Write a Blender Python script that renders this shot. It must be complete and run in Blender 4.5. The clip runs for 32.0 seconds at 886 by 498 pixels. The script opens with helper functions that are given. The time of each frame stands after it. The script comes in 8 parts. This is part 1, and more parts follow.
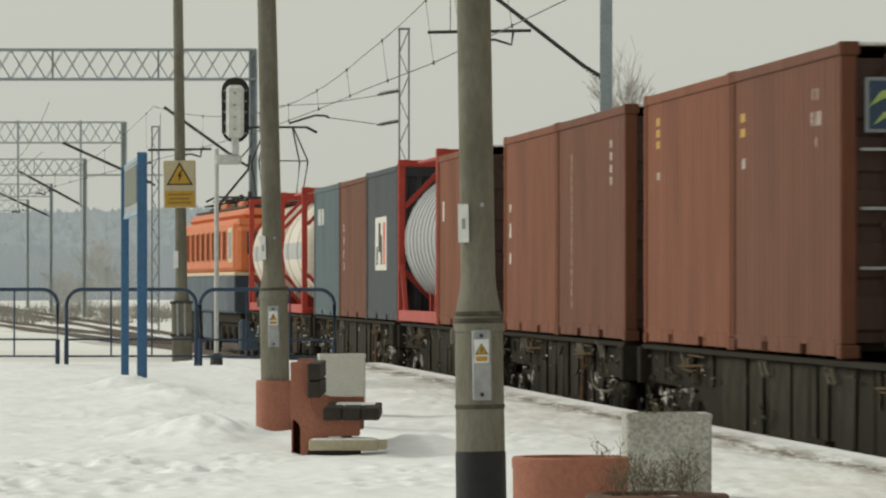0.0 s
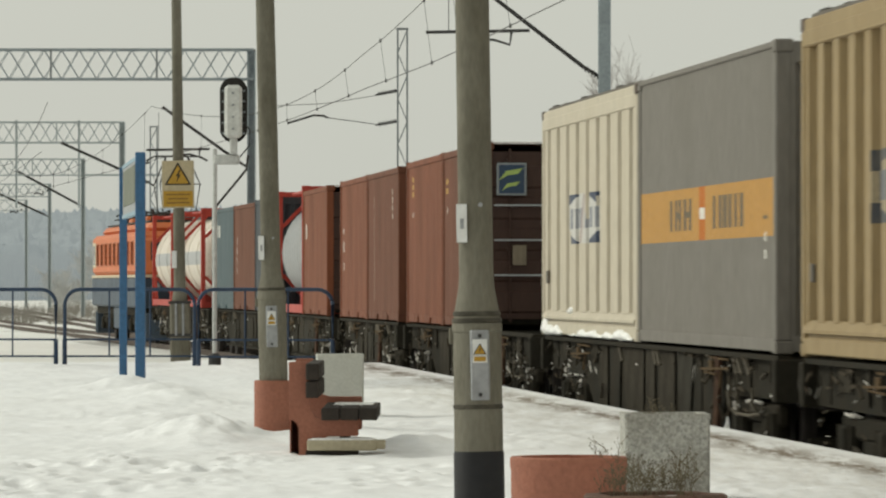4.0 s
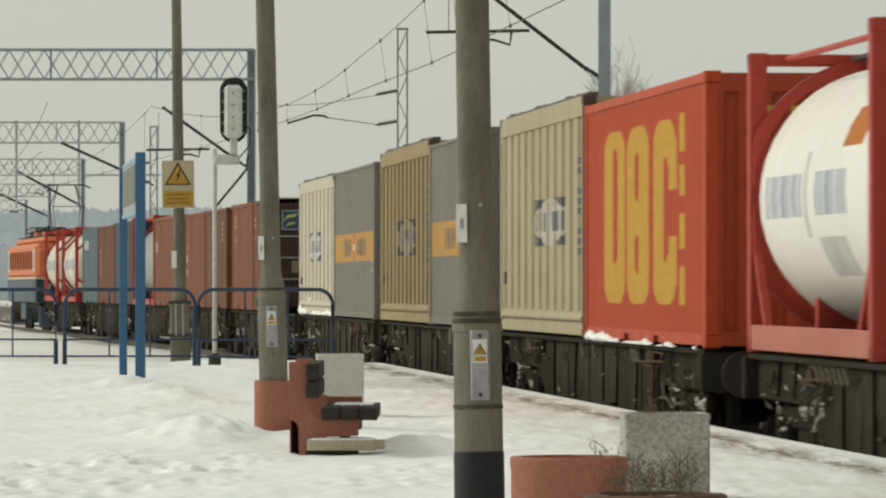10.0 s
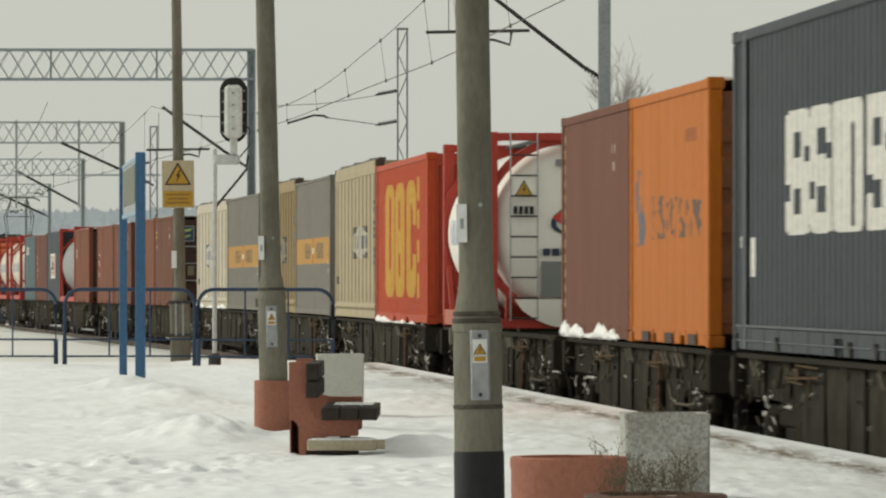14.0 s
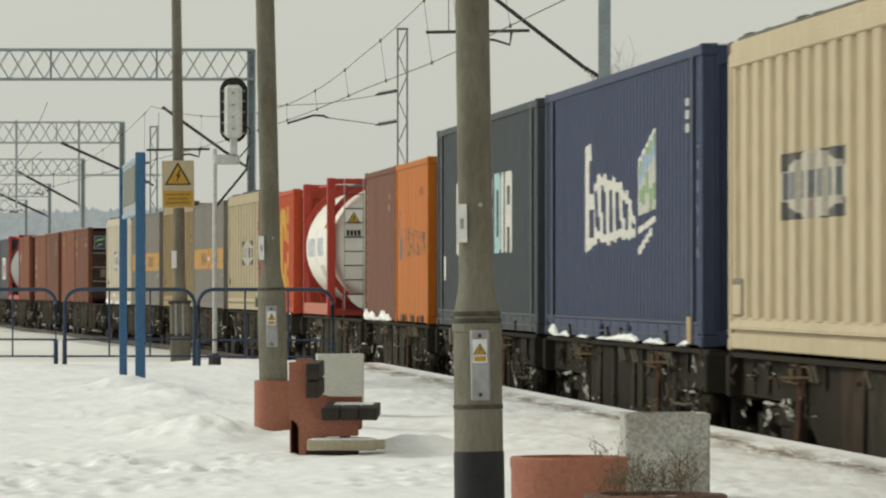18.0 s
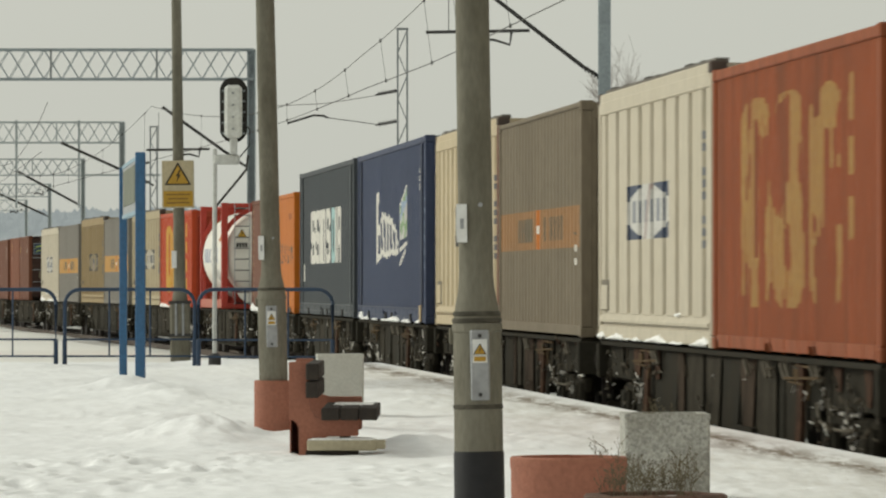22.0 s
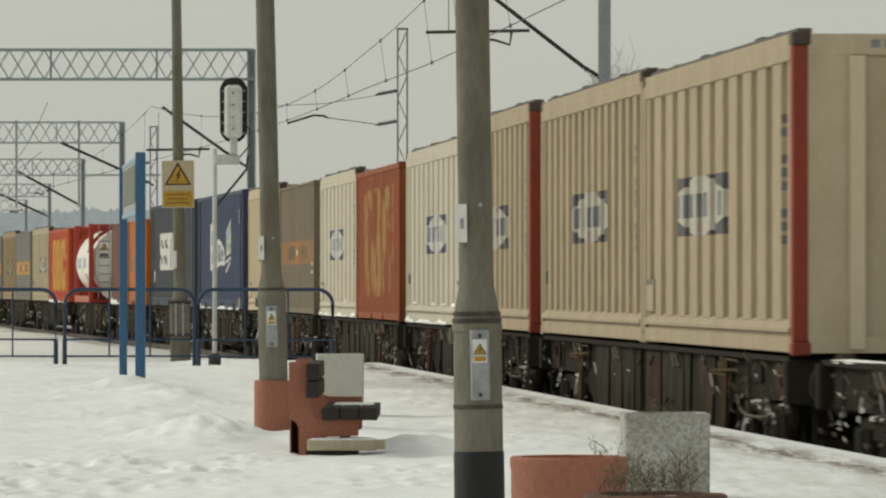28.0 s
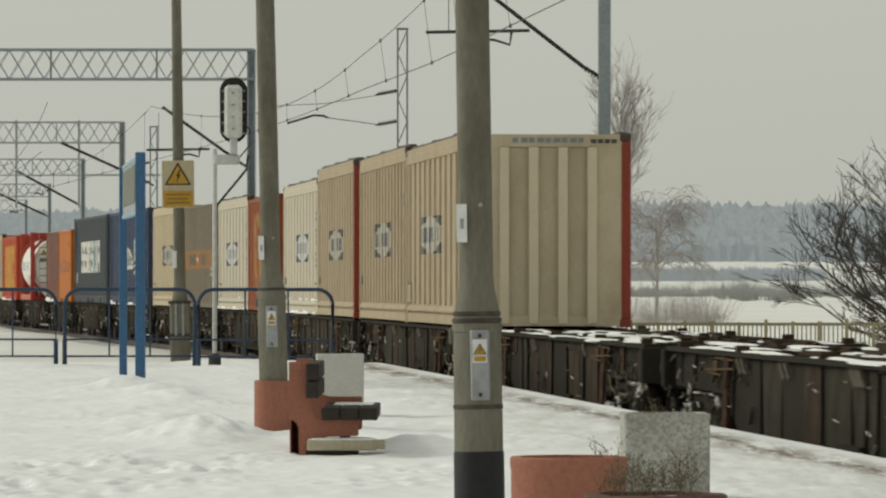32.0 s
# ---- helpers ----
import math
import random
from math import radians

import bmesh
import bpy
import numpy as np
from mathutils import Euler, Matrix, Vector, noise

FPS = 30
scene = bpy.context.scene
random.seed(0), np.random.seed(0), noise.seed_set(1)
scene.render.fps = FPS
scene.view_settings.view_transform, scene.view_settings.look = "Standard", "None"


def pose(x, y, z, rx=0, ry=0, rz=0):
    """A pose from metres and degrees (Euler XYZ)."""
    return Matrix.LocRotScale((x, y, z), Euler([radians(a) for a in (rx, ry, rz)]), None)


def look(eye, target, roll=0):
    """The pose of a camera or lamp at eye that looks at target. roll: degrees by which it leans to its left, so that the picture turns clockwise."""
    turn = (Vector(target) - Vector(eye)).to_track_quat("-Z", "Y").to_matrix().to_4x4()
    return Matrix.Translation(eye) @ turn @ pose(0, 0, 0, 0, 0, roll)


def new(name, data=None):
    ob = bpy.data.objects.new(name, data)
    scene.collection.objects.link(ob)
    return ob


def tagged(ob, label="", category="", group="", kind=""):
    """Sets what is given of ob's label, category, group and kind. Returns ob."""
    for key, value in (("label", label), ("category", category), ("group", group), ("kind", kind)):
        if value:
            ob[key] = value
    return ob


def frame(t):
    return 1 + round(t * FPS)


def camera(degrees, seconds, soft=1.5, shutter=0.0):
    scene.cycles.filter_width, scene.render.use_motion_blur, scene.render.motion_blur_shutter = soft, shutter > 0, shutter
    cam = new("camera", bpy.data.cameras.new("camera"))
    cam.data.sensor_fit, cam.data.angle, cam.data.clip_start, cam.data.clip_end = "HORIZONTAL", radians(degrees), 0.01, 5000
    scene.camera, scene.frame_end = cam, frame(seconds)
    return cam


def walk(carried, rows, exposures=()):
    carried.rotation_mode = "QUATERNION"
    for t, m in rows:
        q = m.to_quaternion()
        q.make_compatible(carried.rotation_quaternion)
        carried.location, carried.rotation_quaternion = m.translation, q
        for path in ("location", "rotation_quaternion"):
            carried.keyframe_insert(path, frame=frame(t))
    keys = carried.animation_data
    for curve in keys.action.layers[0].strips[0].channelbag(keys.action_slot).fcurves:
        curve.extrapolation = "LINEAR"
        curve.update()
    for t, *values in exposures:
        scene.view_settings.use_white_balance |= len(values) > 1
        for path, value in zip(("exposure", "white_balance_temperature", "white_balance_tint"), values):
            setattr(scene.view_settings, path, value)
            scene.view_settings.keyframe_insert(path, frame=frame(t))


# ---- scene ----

# ------------------------------------------------------------ camera
EYE = 1.28
cam = camera(9.99, 32.0, soft=2.2, shutter=0.8)
STILL = look((0, 0, EYE), (0, 100, EYE + 100 * 64.3 / 8969))
FIRST = look((0, 0, EYE), (-0.0335, 100, EYE + 100 * 64.3 / 8969))
walk(cam, [(0.0, FIRST), (0.2, look((0, 0, EYE), (-0.022, 100, EYE + 100 * 64.3 / 8969))), (0.5, STILL), (1.0, STILL), (32.0, STILL)],
     exposures=[(0.0, -0.05), (2.0, 0.03), (6.0, 0.02), (12.0, -0.02), (17.0, 0.03), (21.0, 0.01), (25.0, -0.09), (28.0, -0.15), (32.0, -0.18)])

# ------------------------------------------------------------ light: an overcast winter sky
world = bpy.data.worlds.new("winter_sky")
scene.world = world
world.use_nodes = True
wt = world.node_tree
wt.nodes.clear()
w_out = wt.nodes.new("ShaderNodeOutputWorld")
w_bg = wt.nodes.new("ShaderNodeBackground")
w_sky = wt.nodes.new("ShaderNodeTexSky")
w_sky.sky_type, w_sky.sun_disc = "NISHITA", False
w_sky.sun_elevation, w_sky.sun_rotation = radians(31), radians(-68)
w_hsv = wt.nodes.new("ShaderNodeHueSaturation")
w_hsv.inputs["Saturation"].default_value = 0.0
w_hsv.inputs["Value"].default_value = 0.02
w_geo = wt.nodes.new("ShaderNodeTexCoord")
w_sep = wt.nodes.new("ShaderNodeSeparateXYZ")
w_ramp = wt.nodes.new("ShaderNodeValToRGB")
w_ramp.color_ramp.elements[0].position, w_ramp.color_ramp.elements[0].color = 0.0, (0.448, 0.458, 0.397, 1)
w_ramp.color_ramp.elements[1].position, w_ramp.color_ramp.elements[1].color = 0.9, (0.503, 0.515, 0.452, 1)
w_mid = w_ramp.color_ramp.elements.new(0.06)
w_mid.color = (0.463, 0.472, 0.404, 1)
w_add = wt.nodes.new("ShaderNodeMixRGB")
w_add.blend_type = "ADD"
w_add.inputs[0].default_value = 1.0
wt.links.new(w_sky.outputs[0], w_hsv.inputs["Color"])
wt.links.new(w_geo.outputs["Generated"], w_sep.inputs[0])
wt.links.new(w_sep.outputs["Z"], w_ramp.inputs[0])
wt.links.new(w_ramp.outputs[0], w_add.inputs[1])
wt.links.new(w_hsv.outputs[0], w_add.inputs[2])
wt.links.new(w_add.outputs[0], w_bg.inputs["Color"])
w_bg.inputs["Strength"].default_value = 1.0
wt.links.new(w_bg.outputs[0], w_out.inputs[0])

sun = new("sun", bpy.data.lights.new("sun", "SUN"))
sun.data.energy, sun.data.angle, sun.data.color = 1.9, radians(22), (0.97, 0.96, 0.82)
sun.matrix_world = look((-20, 8, 13), (0, 0, 0))


# ------------------------------------------------------------ materials
MATS = {}


def mat(name, color, rough=0.7, metal=0.0, dirt=0.35, dirt_color=(0.05, 0.04, 0.032), scale=1.5, bump=0.15, grain=18.0, streak=1.0, vary=0.12, gloss=0.3):
    """A painted or raw surface: base colour, cloudy dirt at two scales, fine grain in relief. streak < 1 pulls the dirt out downwards."""
    if name in MATS:
        return MATS[name]
    m = bpy.data.materials.new(name)
    m.use_nodes = True
    nt = m.node_tree
    b = nt.nodes["Principled BSDF"]
    co = nt.nodes.new("ShaderNodeTexCoord")
    mp = nt.nodes.new("ShaderNodeMapping")
    mp.inputs["Scale"].default_value = (1, 1, streak)
    nt.links.new(co.outputs["Object"], mp.inputs["Vector"])
    big = nt.nodes.new("ShaderNodeTexNoise")
    big.inputs["Scale"].default_value, big.inputs["Detail"].default_value, big.inputs["Roughness"].default_value = scale, 6.0, 0.62
    nt.links.new(mp.outputs[0], big.inputs["Vector"])
    fine = nt.nodes.new("ShaderNodeTexNoise")
    fine.inputs["Scale"].default_value, fine.inputs["Detail"].default_value = grain, 4.0
    nt.links.new(mp.outputs[0], fine.inputs["Vector"])
    ramp = nt.nodes.new("ShaderNodeValToRGB")
    ramp.color_ramp.elements[0].position, ramp.color_ramp.elements[1].position = 0.42, 0.74
    nt.links.new(big.outputs["Fac"], ramp.inputs[0])
    amount = nt.nodes.new("ShaderNodeMath")
    amount.operation = "MULTIPLY"
    amount.inputs[1].default_value = dirt
    nt.links.new(ramp.outputs[0], amount.inputs[0])
    tone = nt.nodes.new("ShaderNodeMixRGB")
    tone.blend_type = "MULTIPLY"
    tone.inputs[0].default_value = 1.0
    tone.inputs[1].default_value = (*color, 1)
    tr = nt.nodes.new("ShaderNodeMapRange")
    tr.inputs["From Min"].default_value, tr.inputs["From Max"].default_value = 0.3, 0.7
    tr.inputs["To Min"].default_value, tr.inputs["To Max"].default_value = 1 - vary, 1 + vary
    nt.links.new(fine.outputs["Fac"], tr.inputs["Value"])
    nt.links.new(tr.outputs[0], tone.inputs[2])
    mix = nt.nodes.new("ShaderNodeMixRGB")
    mix.inputs[2].default_value = (*dirt_color, 1)
    nt.links.new(tone.outputs[0], mix.inputs[1])
    nt.links.new(amount.outputs[0], mix.inputs[0])
    nt.links.new(mix.outputs[0], b.inputs["Base Color"])
    rr = nt.nodes.new("ShaderNodeMapRange")
    rr.inputs["To Min"].default_value, rr.inputs["To Max"].default_value = max(0.05, rough - 0.12), min(1.0, rough + 0.15)
    nt.links.new(big.outputs["Fac"], rr.inputs["Value"])
    nt.links.new(rr.outputs[0], b.inputs["Roughness"])
    b.inputs["Metallic"].default_value = metal
    b.inputs["Specular IOR Level"].default_value = gloss
    if bump:
        bp = nt.nodes.new("ShaderNodeBump")
        bp.inputs["Strength"].default_value, bp.inputs["Distance"].default_value = bump, 0.02
        nt.links.new(fine.outputs["Fac"], bp.inputs["Height"])
        nt.links.new(bp.outputs[0], b.inputs["Normal"])
    MATS[name] = m
    return m


def snow_material(name, color, slush, reach, bump):
    m = mat(name, color, rough=0.75, dirt=slush, dirt_color=(0.36, 0.33, 0.29), scale=reach, bump=bump, grain=7.0, vary=0.05)
    b = m.node_tree.nodes["Principled BSDF"]
    b.inputs["Subsurface Weight"].default_value = 0.0
    return m


M_SNOW = snow_material("platform_snow", (0.835, 0.845, 0.862), 0.12, 0.55, 0.85)


def add_slush(m, normal, offset, near, far, color, lo=0.38, hi=0.66, stretch=(3.2, 0.42, 1)):
    """A broken line of trodden slush that runs beside the platform edge."""
    nt = m.node_tree
    b = nt.nodes["Principled BSDF"]
    old = b.inputs["Base Color"].links[0].from_socket
    co = nt.nodes.new("ShaderNodeTexCoord")
    dot = nt.nodes.new("ShaderNodeVectorMath")
    dot.operation = "DOT_PRODUCT"
    dot.inputs[1].default_value = normal
    nt.links.new(co.outputs["Object"], dot.inputs[0])
    band = nt.nodes.new("ShaderNodeValToRGB")
    e = band.color_ramp.elements
    e[0].position, e[0].color = 0.0, (0, 0, 0, 1)
    e[1].position, e[1].color = 1.0, (0, 0, 0, 1)
    e.new(0.5).color = (1, 1, 1, 1)
    reach = nt.nodes.new("ShaderNodeMapRange")
    reach.inputs["From Min"].default_value, reach.inputs["From Max"].default_value = offset - far, offset - near
    nt.links.new(dot.outputs["Value"], reach.inputs["Value"])
    nt.links.new(reach.outputs[0], band.inputs[0])
    mp = nt.nodes.new("ShaderNodeMapping")
    mp.inputs["Scale"].default_value = stretch
    nt.links.new(co.outputs["Object"], mp.inputs["Vector"])
    no = nt.nodes.new("ShaderNodeTexNoise")
    no.inputs["Scale"].default_value, no.inputs["Detail"].default_value, no.inputs["Roughness"].default_value = 1.0, 8.0, 0.68
    nt.links.new(mp.outputs[0], no.inputs["Vector"])
    rp = nt.nodes.new("ShaderNodeValToRGB")
    rp.color_ramp.elements[0].position, rp.color_ramp.elements[1].position = lo, hi
    nt.links.new(no.outputs["Fac"], rp.inputs[0])
    mul = nt.nodes.new("ShaderNodeMath")
    mul.operation = "MULTIPLY"
    nt.links.new(rp.outputs[0], mul.inputs[0])
    nt.links.new(band.outputs[0], mul.inputs[1])
    mix = nt.nodes.new("ShaderNodeMixRGB")
    mix.inputs[2].default_value = (*color, 1)
    nt.links.new(mul.outputs[0], mix.inputs[0])
    nt.links.new(old, mix.inputs[1])
    nt.links.new(mix.outputs[0], b.inputs["Base Color"])


add_slush(M_SNOW, (1.0, 0.0935, 0.0), 6.776, 0.0, 2.4, (0.56, 0.545, 0.52))
add_slush(M_SNOW, (1.0, 0.0935, 0.0), 6.776, 0.10, 0.95, (0.19, 0.15, 0.115), 0.41, 0.54, (4.0, 0.55, 1))
M_FIELD = snow_material("field_snow", (0.80, 0.80, 0.78), 0.3, 0.05, 0.2)
M_DRIFT = mat("snow_cap", (0.86, 0.86, 0.85), 0.8, dirt=0.1, dirt_color=(0.5, 0.48, 0.45), scale=6, bump=0.5, grain=25)
M_OLDSNOW = mat("sooty_snow", (0.56, 0.54, 0.50), 0.85, dirt=0.6, dirt_color=(0.27, 0.25, 0.22), scale=7, bump=0.4, grain=25)
M_CONC = mat("spun_concrete", (0.178, 0.168, 0.132), 0.85, dirt=0.85, dirt_color=(0.078, 0.068, 0.046), scale=3.4, bump=0.35, grain=45, streak=0.35)
M_CONC2 = mat("cast_concrete", (0.385, 0.38, 0.35), 0.9, dirt=0.6, dirt_color=(0.235, 0.22, 0.18), scale=4, bump=0.6, grain=50, vary=0.35)
M_TERRA = mat("terracotta_paint", (0.33, 0.135, 0.09), 0.8, dirt=0.3, dirt_color=(0.2, 0.1, 0.075), scale=6, bump=0.35, grain=40)
M_BLACK = mat("black_band", (0.018, 0.018, 0.02), 0.7, dirt=0.3, dirt_color=(0.05, 0.05, 0.05), scale=4)
M_BLUE = mat("blue_paint", (0.045, 0.128, 0.255), 0.5, dirt=0.3, dirt_color=(0.05, 0.07, 0.1), scale=5)
M_DKBLUE = mat("dark_blue_rail_paint", (0.028, 0.052, 0.098), 0.5, dirt=0.3, dirt_color=(0.03, 0.03, 0.035), scale=5)
M_STEEL = mat("galvanised_steel", (0.24, 0.26, 0.27), 0.6, 0.25, dirt=0.35, dirt_color=(0.12, 0.13, 0.13), scale=2, grain=30)
M_BLUESTEEL = mat("blue_grey_mast_paint", (0.29, 0.335, 0.36), 0.6, 0.0, dirt=0.35, dirt_color=(0.10, 0.11, 0.12), scale=2)
# paler steel for gantries beyond 200 m: haze put into the colour
M_HAZESTEEL = mat("haze_pale_gantry_grey", (0.37, 0.41, 0.42), 0.6, 0.0, dirt=0.3, dirt_color=(0.25, 0.27, 0.27), scale=2)
M_DARK = mat("dark_iron", (0.05, 0.05, 0.05), 0.65, 0.3, dirt=0.3, dirt_color=(0.09, 0.07, 0.05), scale=4)
M_WIRE = mat("copper_wire", (0.10, 0.10, 0.095), 0.6, 0.2, dirt=0.1, bump=0)
M_PLATE = mat("grey_cover_plate", (0.33, 0.34, 0.35), 0.5, 0.3, dirt=0.25, scale=8)
M_YELLOW = mat("sign_yellow", (0.46, 0.27, 0.035), 0.5, dirt=0.25, dirt_color=(0.3, 0.18, 0.03), scale=9)
M_INK = mat("black_ink", (0.02, 0.018, 0.015), 0.6, dirt=0.0, bump=0)
M_WHITE = mat("white_enamel", (0.72, 0.73, 0.72), 0.4, dirt=0.2, dirt_color=(0.4, 0.38, 0.34), scale=7)
M_WOODDK = mat("dark_bench_wood", (0.032, 0.026, 0.022), 0.8, dirt=0.4, dirt_color=(0.07, 0.055, 0.045), scale=7, bump=0.5, grain=35)
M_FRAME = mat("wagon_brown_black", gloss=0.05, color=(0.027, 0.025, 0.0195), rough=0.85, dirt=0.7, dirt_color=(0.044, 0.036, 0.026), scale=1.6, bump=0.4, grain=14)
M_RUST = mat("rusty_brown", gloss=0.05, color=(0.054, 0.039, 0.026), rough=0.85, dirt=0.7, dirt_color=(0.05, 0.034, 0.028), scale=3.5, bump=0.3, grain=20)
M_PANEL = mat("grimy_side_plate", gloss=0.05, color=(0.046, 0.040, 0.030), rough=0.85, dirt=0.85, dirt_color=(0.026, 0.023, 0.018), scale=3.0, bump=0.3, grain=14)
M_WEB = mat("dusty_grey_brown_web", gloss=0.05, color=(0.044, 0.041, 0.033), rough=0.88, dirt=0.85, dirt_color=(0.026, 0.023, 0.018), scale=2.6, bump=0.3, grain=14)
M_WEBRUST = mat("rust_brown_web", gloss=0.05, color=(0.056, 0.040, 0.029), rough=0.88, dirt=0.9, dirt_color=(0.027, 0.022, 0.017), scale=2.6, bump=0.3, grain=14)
M_OCHRE = mat("ochre_rust_gear", gloss=0.05, color=(0.098, 0.067, 0.037), rough=0.85, dirt=0.75, dirt_color=(0.054, 0.038, 0.026), scale=6)
M_PILLAR = mat("dusty_brown_stiffener", gloss=0.05, color=(0.062, 0.052, 0.038), rough=0.85, dirt=0.6, dirt_color=(0.045, 0.034, 0.026), scale=3.0, bump=0.3, grain=14)
M_RUSTRED = mat("red_rust", gloss=0.05, color=(0.075, 0.042, 0.028), rough=0.85, dirt=0.9, dirt_color=(0.030, 0.022, 0.017), scale=4.0, bump=0.3, grain=14)
M_HOOK = mat("worn_grey_hook", gloss=0.1, color=(0.125, 0.11, 0.085), rough=0.8, dirt=0.5, dirt_color=(0.07, 0.06, 0.05), scale=6)
M_WHEEL = mat("wheel_steel", gloss=0.15, color=(0.035, 0.031, 0.029), rough=0.7, metal=0.4, dirt=0.4, dirt_color=(0.08, 0.06, 0.05), scale=5)
M_BROWN = mat("container_brown", gloss=0.14, color=(0.190, 0.063, 0.031), rough=0.62, dirt=0.65, dirt_color=(0.092, 0.040, 0.026), scale=1.1, streak=0.2)
M_MAUVE = mat("container_faded_brown", gloss=0.14, color=(0.142, 0.057, 0.036), rough=0.65, dirt=0.4, dirt_color=(0.125, 0.062, 0.045), scale=1.4, streak=0.25)
M_BROWN2 = mat("container_dull_brown", gloss=0.14, color=(0.142, 0.054, 0.031), rough=0.65, dirt=0.65, dirt_color=(0.085, 0.045, 0.030), scale=1.1, streak=0.2)
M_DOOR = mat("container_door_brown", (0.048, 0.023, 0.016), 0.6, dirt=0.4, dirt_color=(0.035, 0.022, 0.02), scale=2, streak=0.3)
M_TEAL = mat("container_teal_grey", gloss=0.14, color=(0.085, 0.118, 0.13), rough=0.6, dirt=0.35, dirt_color=(0.06, 0.07, 0.075), scale=1.4, streak=0.25)
M_SLATE = mat("container_slate_blue", gloss=0.14, color=(0.056, 0.064, 0.072), rough=0.6, dirt=0.4, dirt_color=(0.068, 0.072, 0.079), scale=1.2, streak=0.25)
M_NAVY = mat("container_navy", gloss=0.14, color=(0.043, 0.056, 0.104), rough=0.55, dirt=0.4, dirt_color=(0.056, 0.066, 0.098), scale=1.0, streak=0.25)
M_CREAM = mat("bulk_cream_white", gloss=0.14, color=(0.495, 0.445, 0.355), rough=0.55, dirt=0.3, dirt_color=(0.40, 0.36, 0.27), scale=1.0, streak=0.2)
M_CREAM2 = mat("bulk_soiled_cream", gloss=0.14, color=(0.485, 0.405, 0.275), rough=0.58, dirt=0.4, dirt_color=(0.385, 0.315, 0.21), scale=1.0, streak=0.2)
M_TAN = mat("bulk_tan", gloss=0.14, color=(0.30, 0.225, 0.122), rough=0.6, dirt=0.5, dirt_color=(0.235, 0.168, 0.09), scale=1.0, streak=0.2)
M_CREAM3 = mat("bulk_grimy_cream", gloss=0.14, color=(0.38, 0.322, 0.212), rough=0.58, dirt=0.5, dirt_color=(0.30, 0.245, 0.16), scale=1.0, streak=0.2)
M_CREAMDIRT = mat("bulk_dirty_cream", gloss=0.14, color=(0.385, 0.308, 0.208), rough=0.6, dirt=0.5, dirt_color=(0.27, 0.222, 0.15), scale=1.0, streak=0.2)
M_GREY = mat("container_silver_grey", gloss=0.02, color=(0.196, 0.184, 0.166), rough=0.55, dirt=0.45, dirt_color=(0.168, 0.156, 0.136), scale=0.8, streak=0.25)
M_GREYDIRT = mat("container_dirty_grey", gloss=0.10, color=(0.182, 0.151, 0.110), rough=0.65, dirt=0.5, dirt_color=(0.125, 0.102, 0.072), scale=0.8, streak=0.25)
M_BAND = mat("orange_band", (0.42, 0.215, 0.04), 0.55, dirt=0.3, dirt_color=(0.38, 0.22, 0.07), scale=1.2)
M_BANDDIRT = mat("dirty_orange_band", (0.27, 0.135, 0.05), 0.65, dirt=0.5, dirt_color=(0.2, 0.12, 0.06), scale=1.2)
M_GREYINK = mat("grey_print", (0.115, 0.088, 0.052), 0.6, dirt=0.1, bump=0)
M_REDC = mat("container_red_orange", gloss=0.14, color=(0.42, 0.062, 0.022), rough=0.5, dirt=0.2, dirt_color=(0.35, 0.07, 0.03), scale=1.5, streak=0.25)
M_REDDIRT = mat("container_rusty_orange", gloss=0.14, color=(0.265, 0.068, 0.023), rough=0.6, dirt=0.75, dirt_color=(0.13, 0.058, 0.034), scale=2.4, streak=0.1)
M_GOLD = mat("gold_print", (0.52, 0.29, 0.025), 0.5, dirt=0.15, dirt_color=(0.45, 0.24, 0.04), scale=2)
M_GOLDDIRT = mat("faded_gold_print", (0.33, 0.18, 0.045), 0.6, dirt=0.5, dirt_color=(0.28, 0.11, 0.05), scale=2)
M_ORANGE = mat("container_orange", gloss=0.14, color=(0.43, 0.126, 0.013), rough=0.55, dirt=0.3, dirt_color=(0.37, 0.125, 0.03), scale=1.6, streak=0.25)
M_POSTBROWN = mat("rust_brown_post", (0.17, 0.06, 0.035), 0.6, dirt=0.5, dirt_color=(0.09, 0.05, 0.035), scale=3)
M_REDPOST = mat("red_post", (0.275, 0.046, 0.026), 0.6, dirt=0.6, dirt_color=(0.12, 0.042, 0.030), scale=2.2, streak=0.4)
M_FRED = mat("tank_frame_red", (0.40, 0.045, 0.03), 0.5, dirt=0.25, dirt_color=(0.25, 0.05, 0.035), scale=3)
M_SIGGREY = mat("signal_galvanised", (0.55, 0.56, 0.54), 0.5, 0.1, dirt=0.3, dirt_color=(0.25, 0.25, 0.24), scale=4)
M_FAINT = mat("faint_grey_print", (0.235, 0.245, 0.27), 0.6, dirt=0.2, bump=0)
M_TANK = mat("tank_cream", (0.66, 0.60, 0.52), 0.4, dirt=0.25, dirt_color=(0.45, 0.37, 0.28), scale=1.2)
M_TANKW = mat("tank_white", (0.80, 0.775, 0.71), 0.35, vary=0.02, bump=0.02, dirt=0.2, dirt_color=(0.52, 0.49, 0.42), scale=1.0, streak=0.4)
M_TANKG = mat("tank_grey_jacket", (0.40, 0.41, 0.42), 0.45, 0.1, dirt=0.3, dirt_color=(0.28, 0.28, 0.27), scale=1.2)
M_EMB = mat("emblem_blue", (0.03, 0.045, 0.085), 0.5, dirt=0.2, bump=0, scale=2)
M_EMB2 = mat("emblem_faded_dark", (0.055, 0.058, 0.066), 0.6, dirt=0.5, dirt_color=(0.2, 0.17, 0.12), bump=0, scale=4)
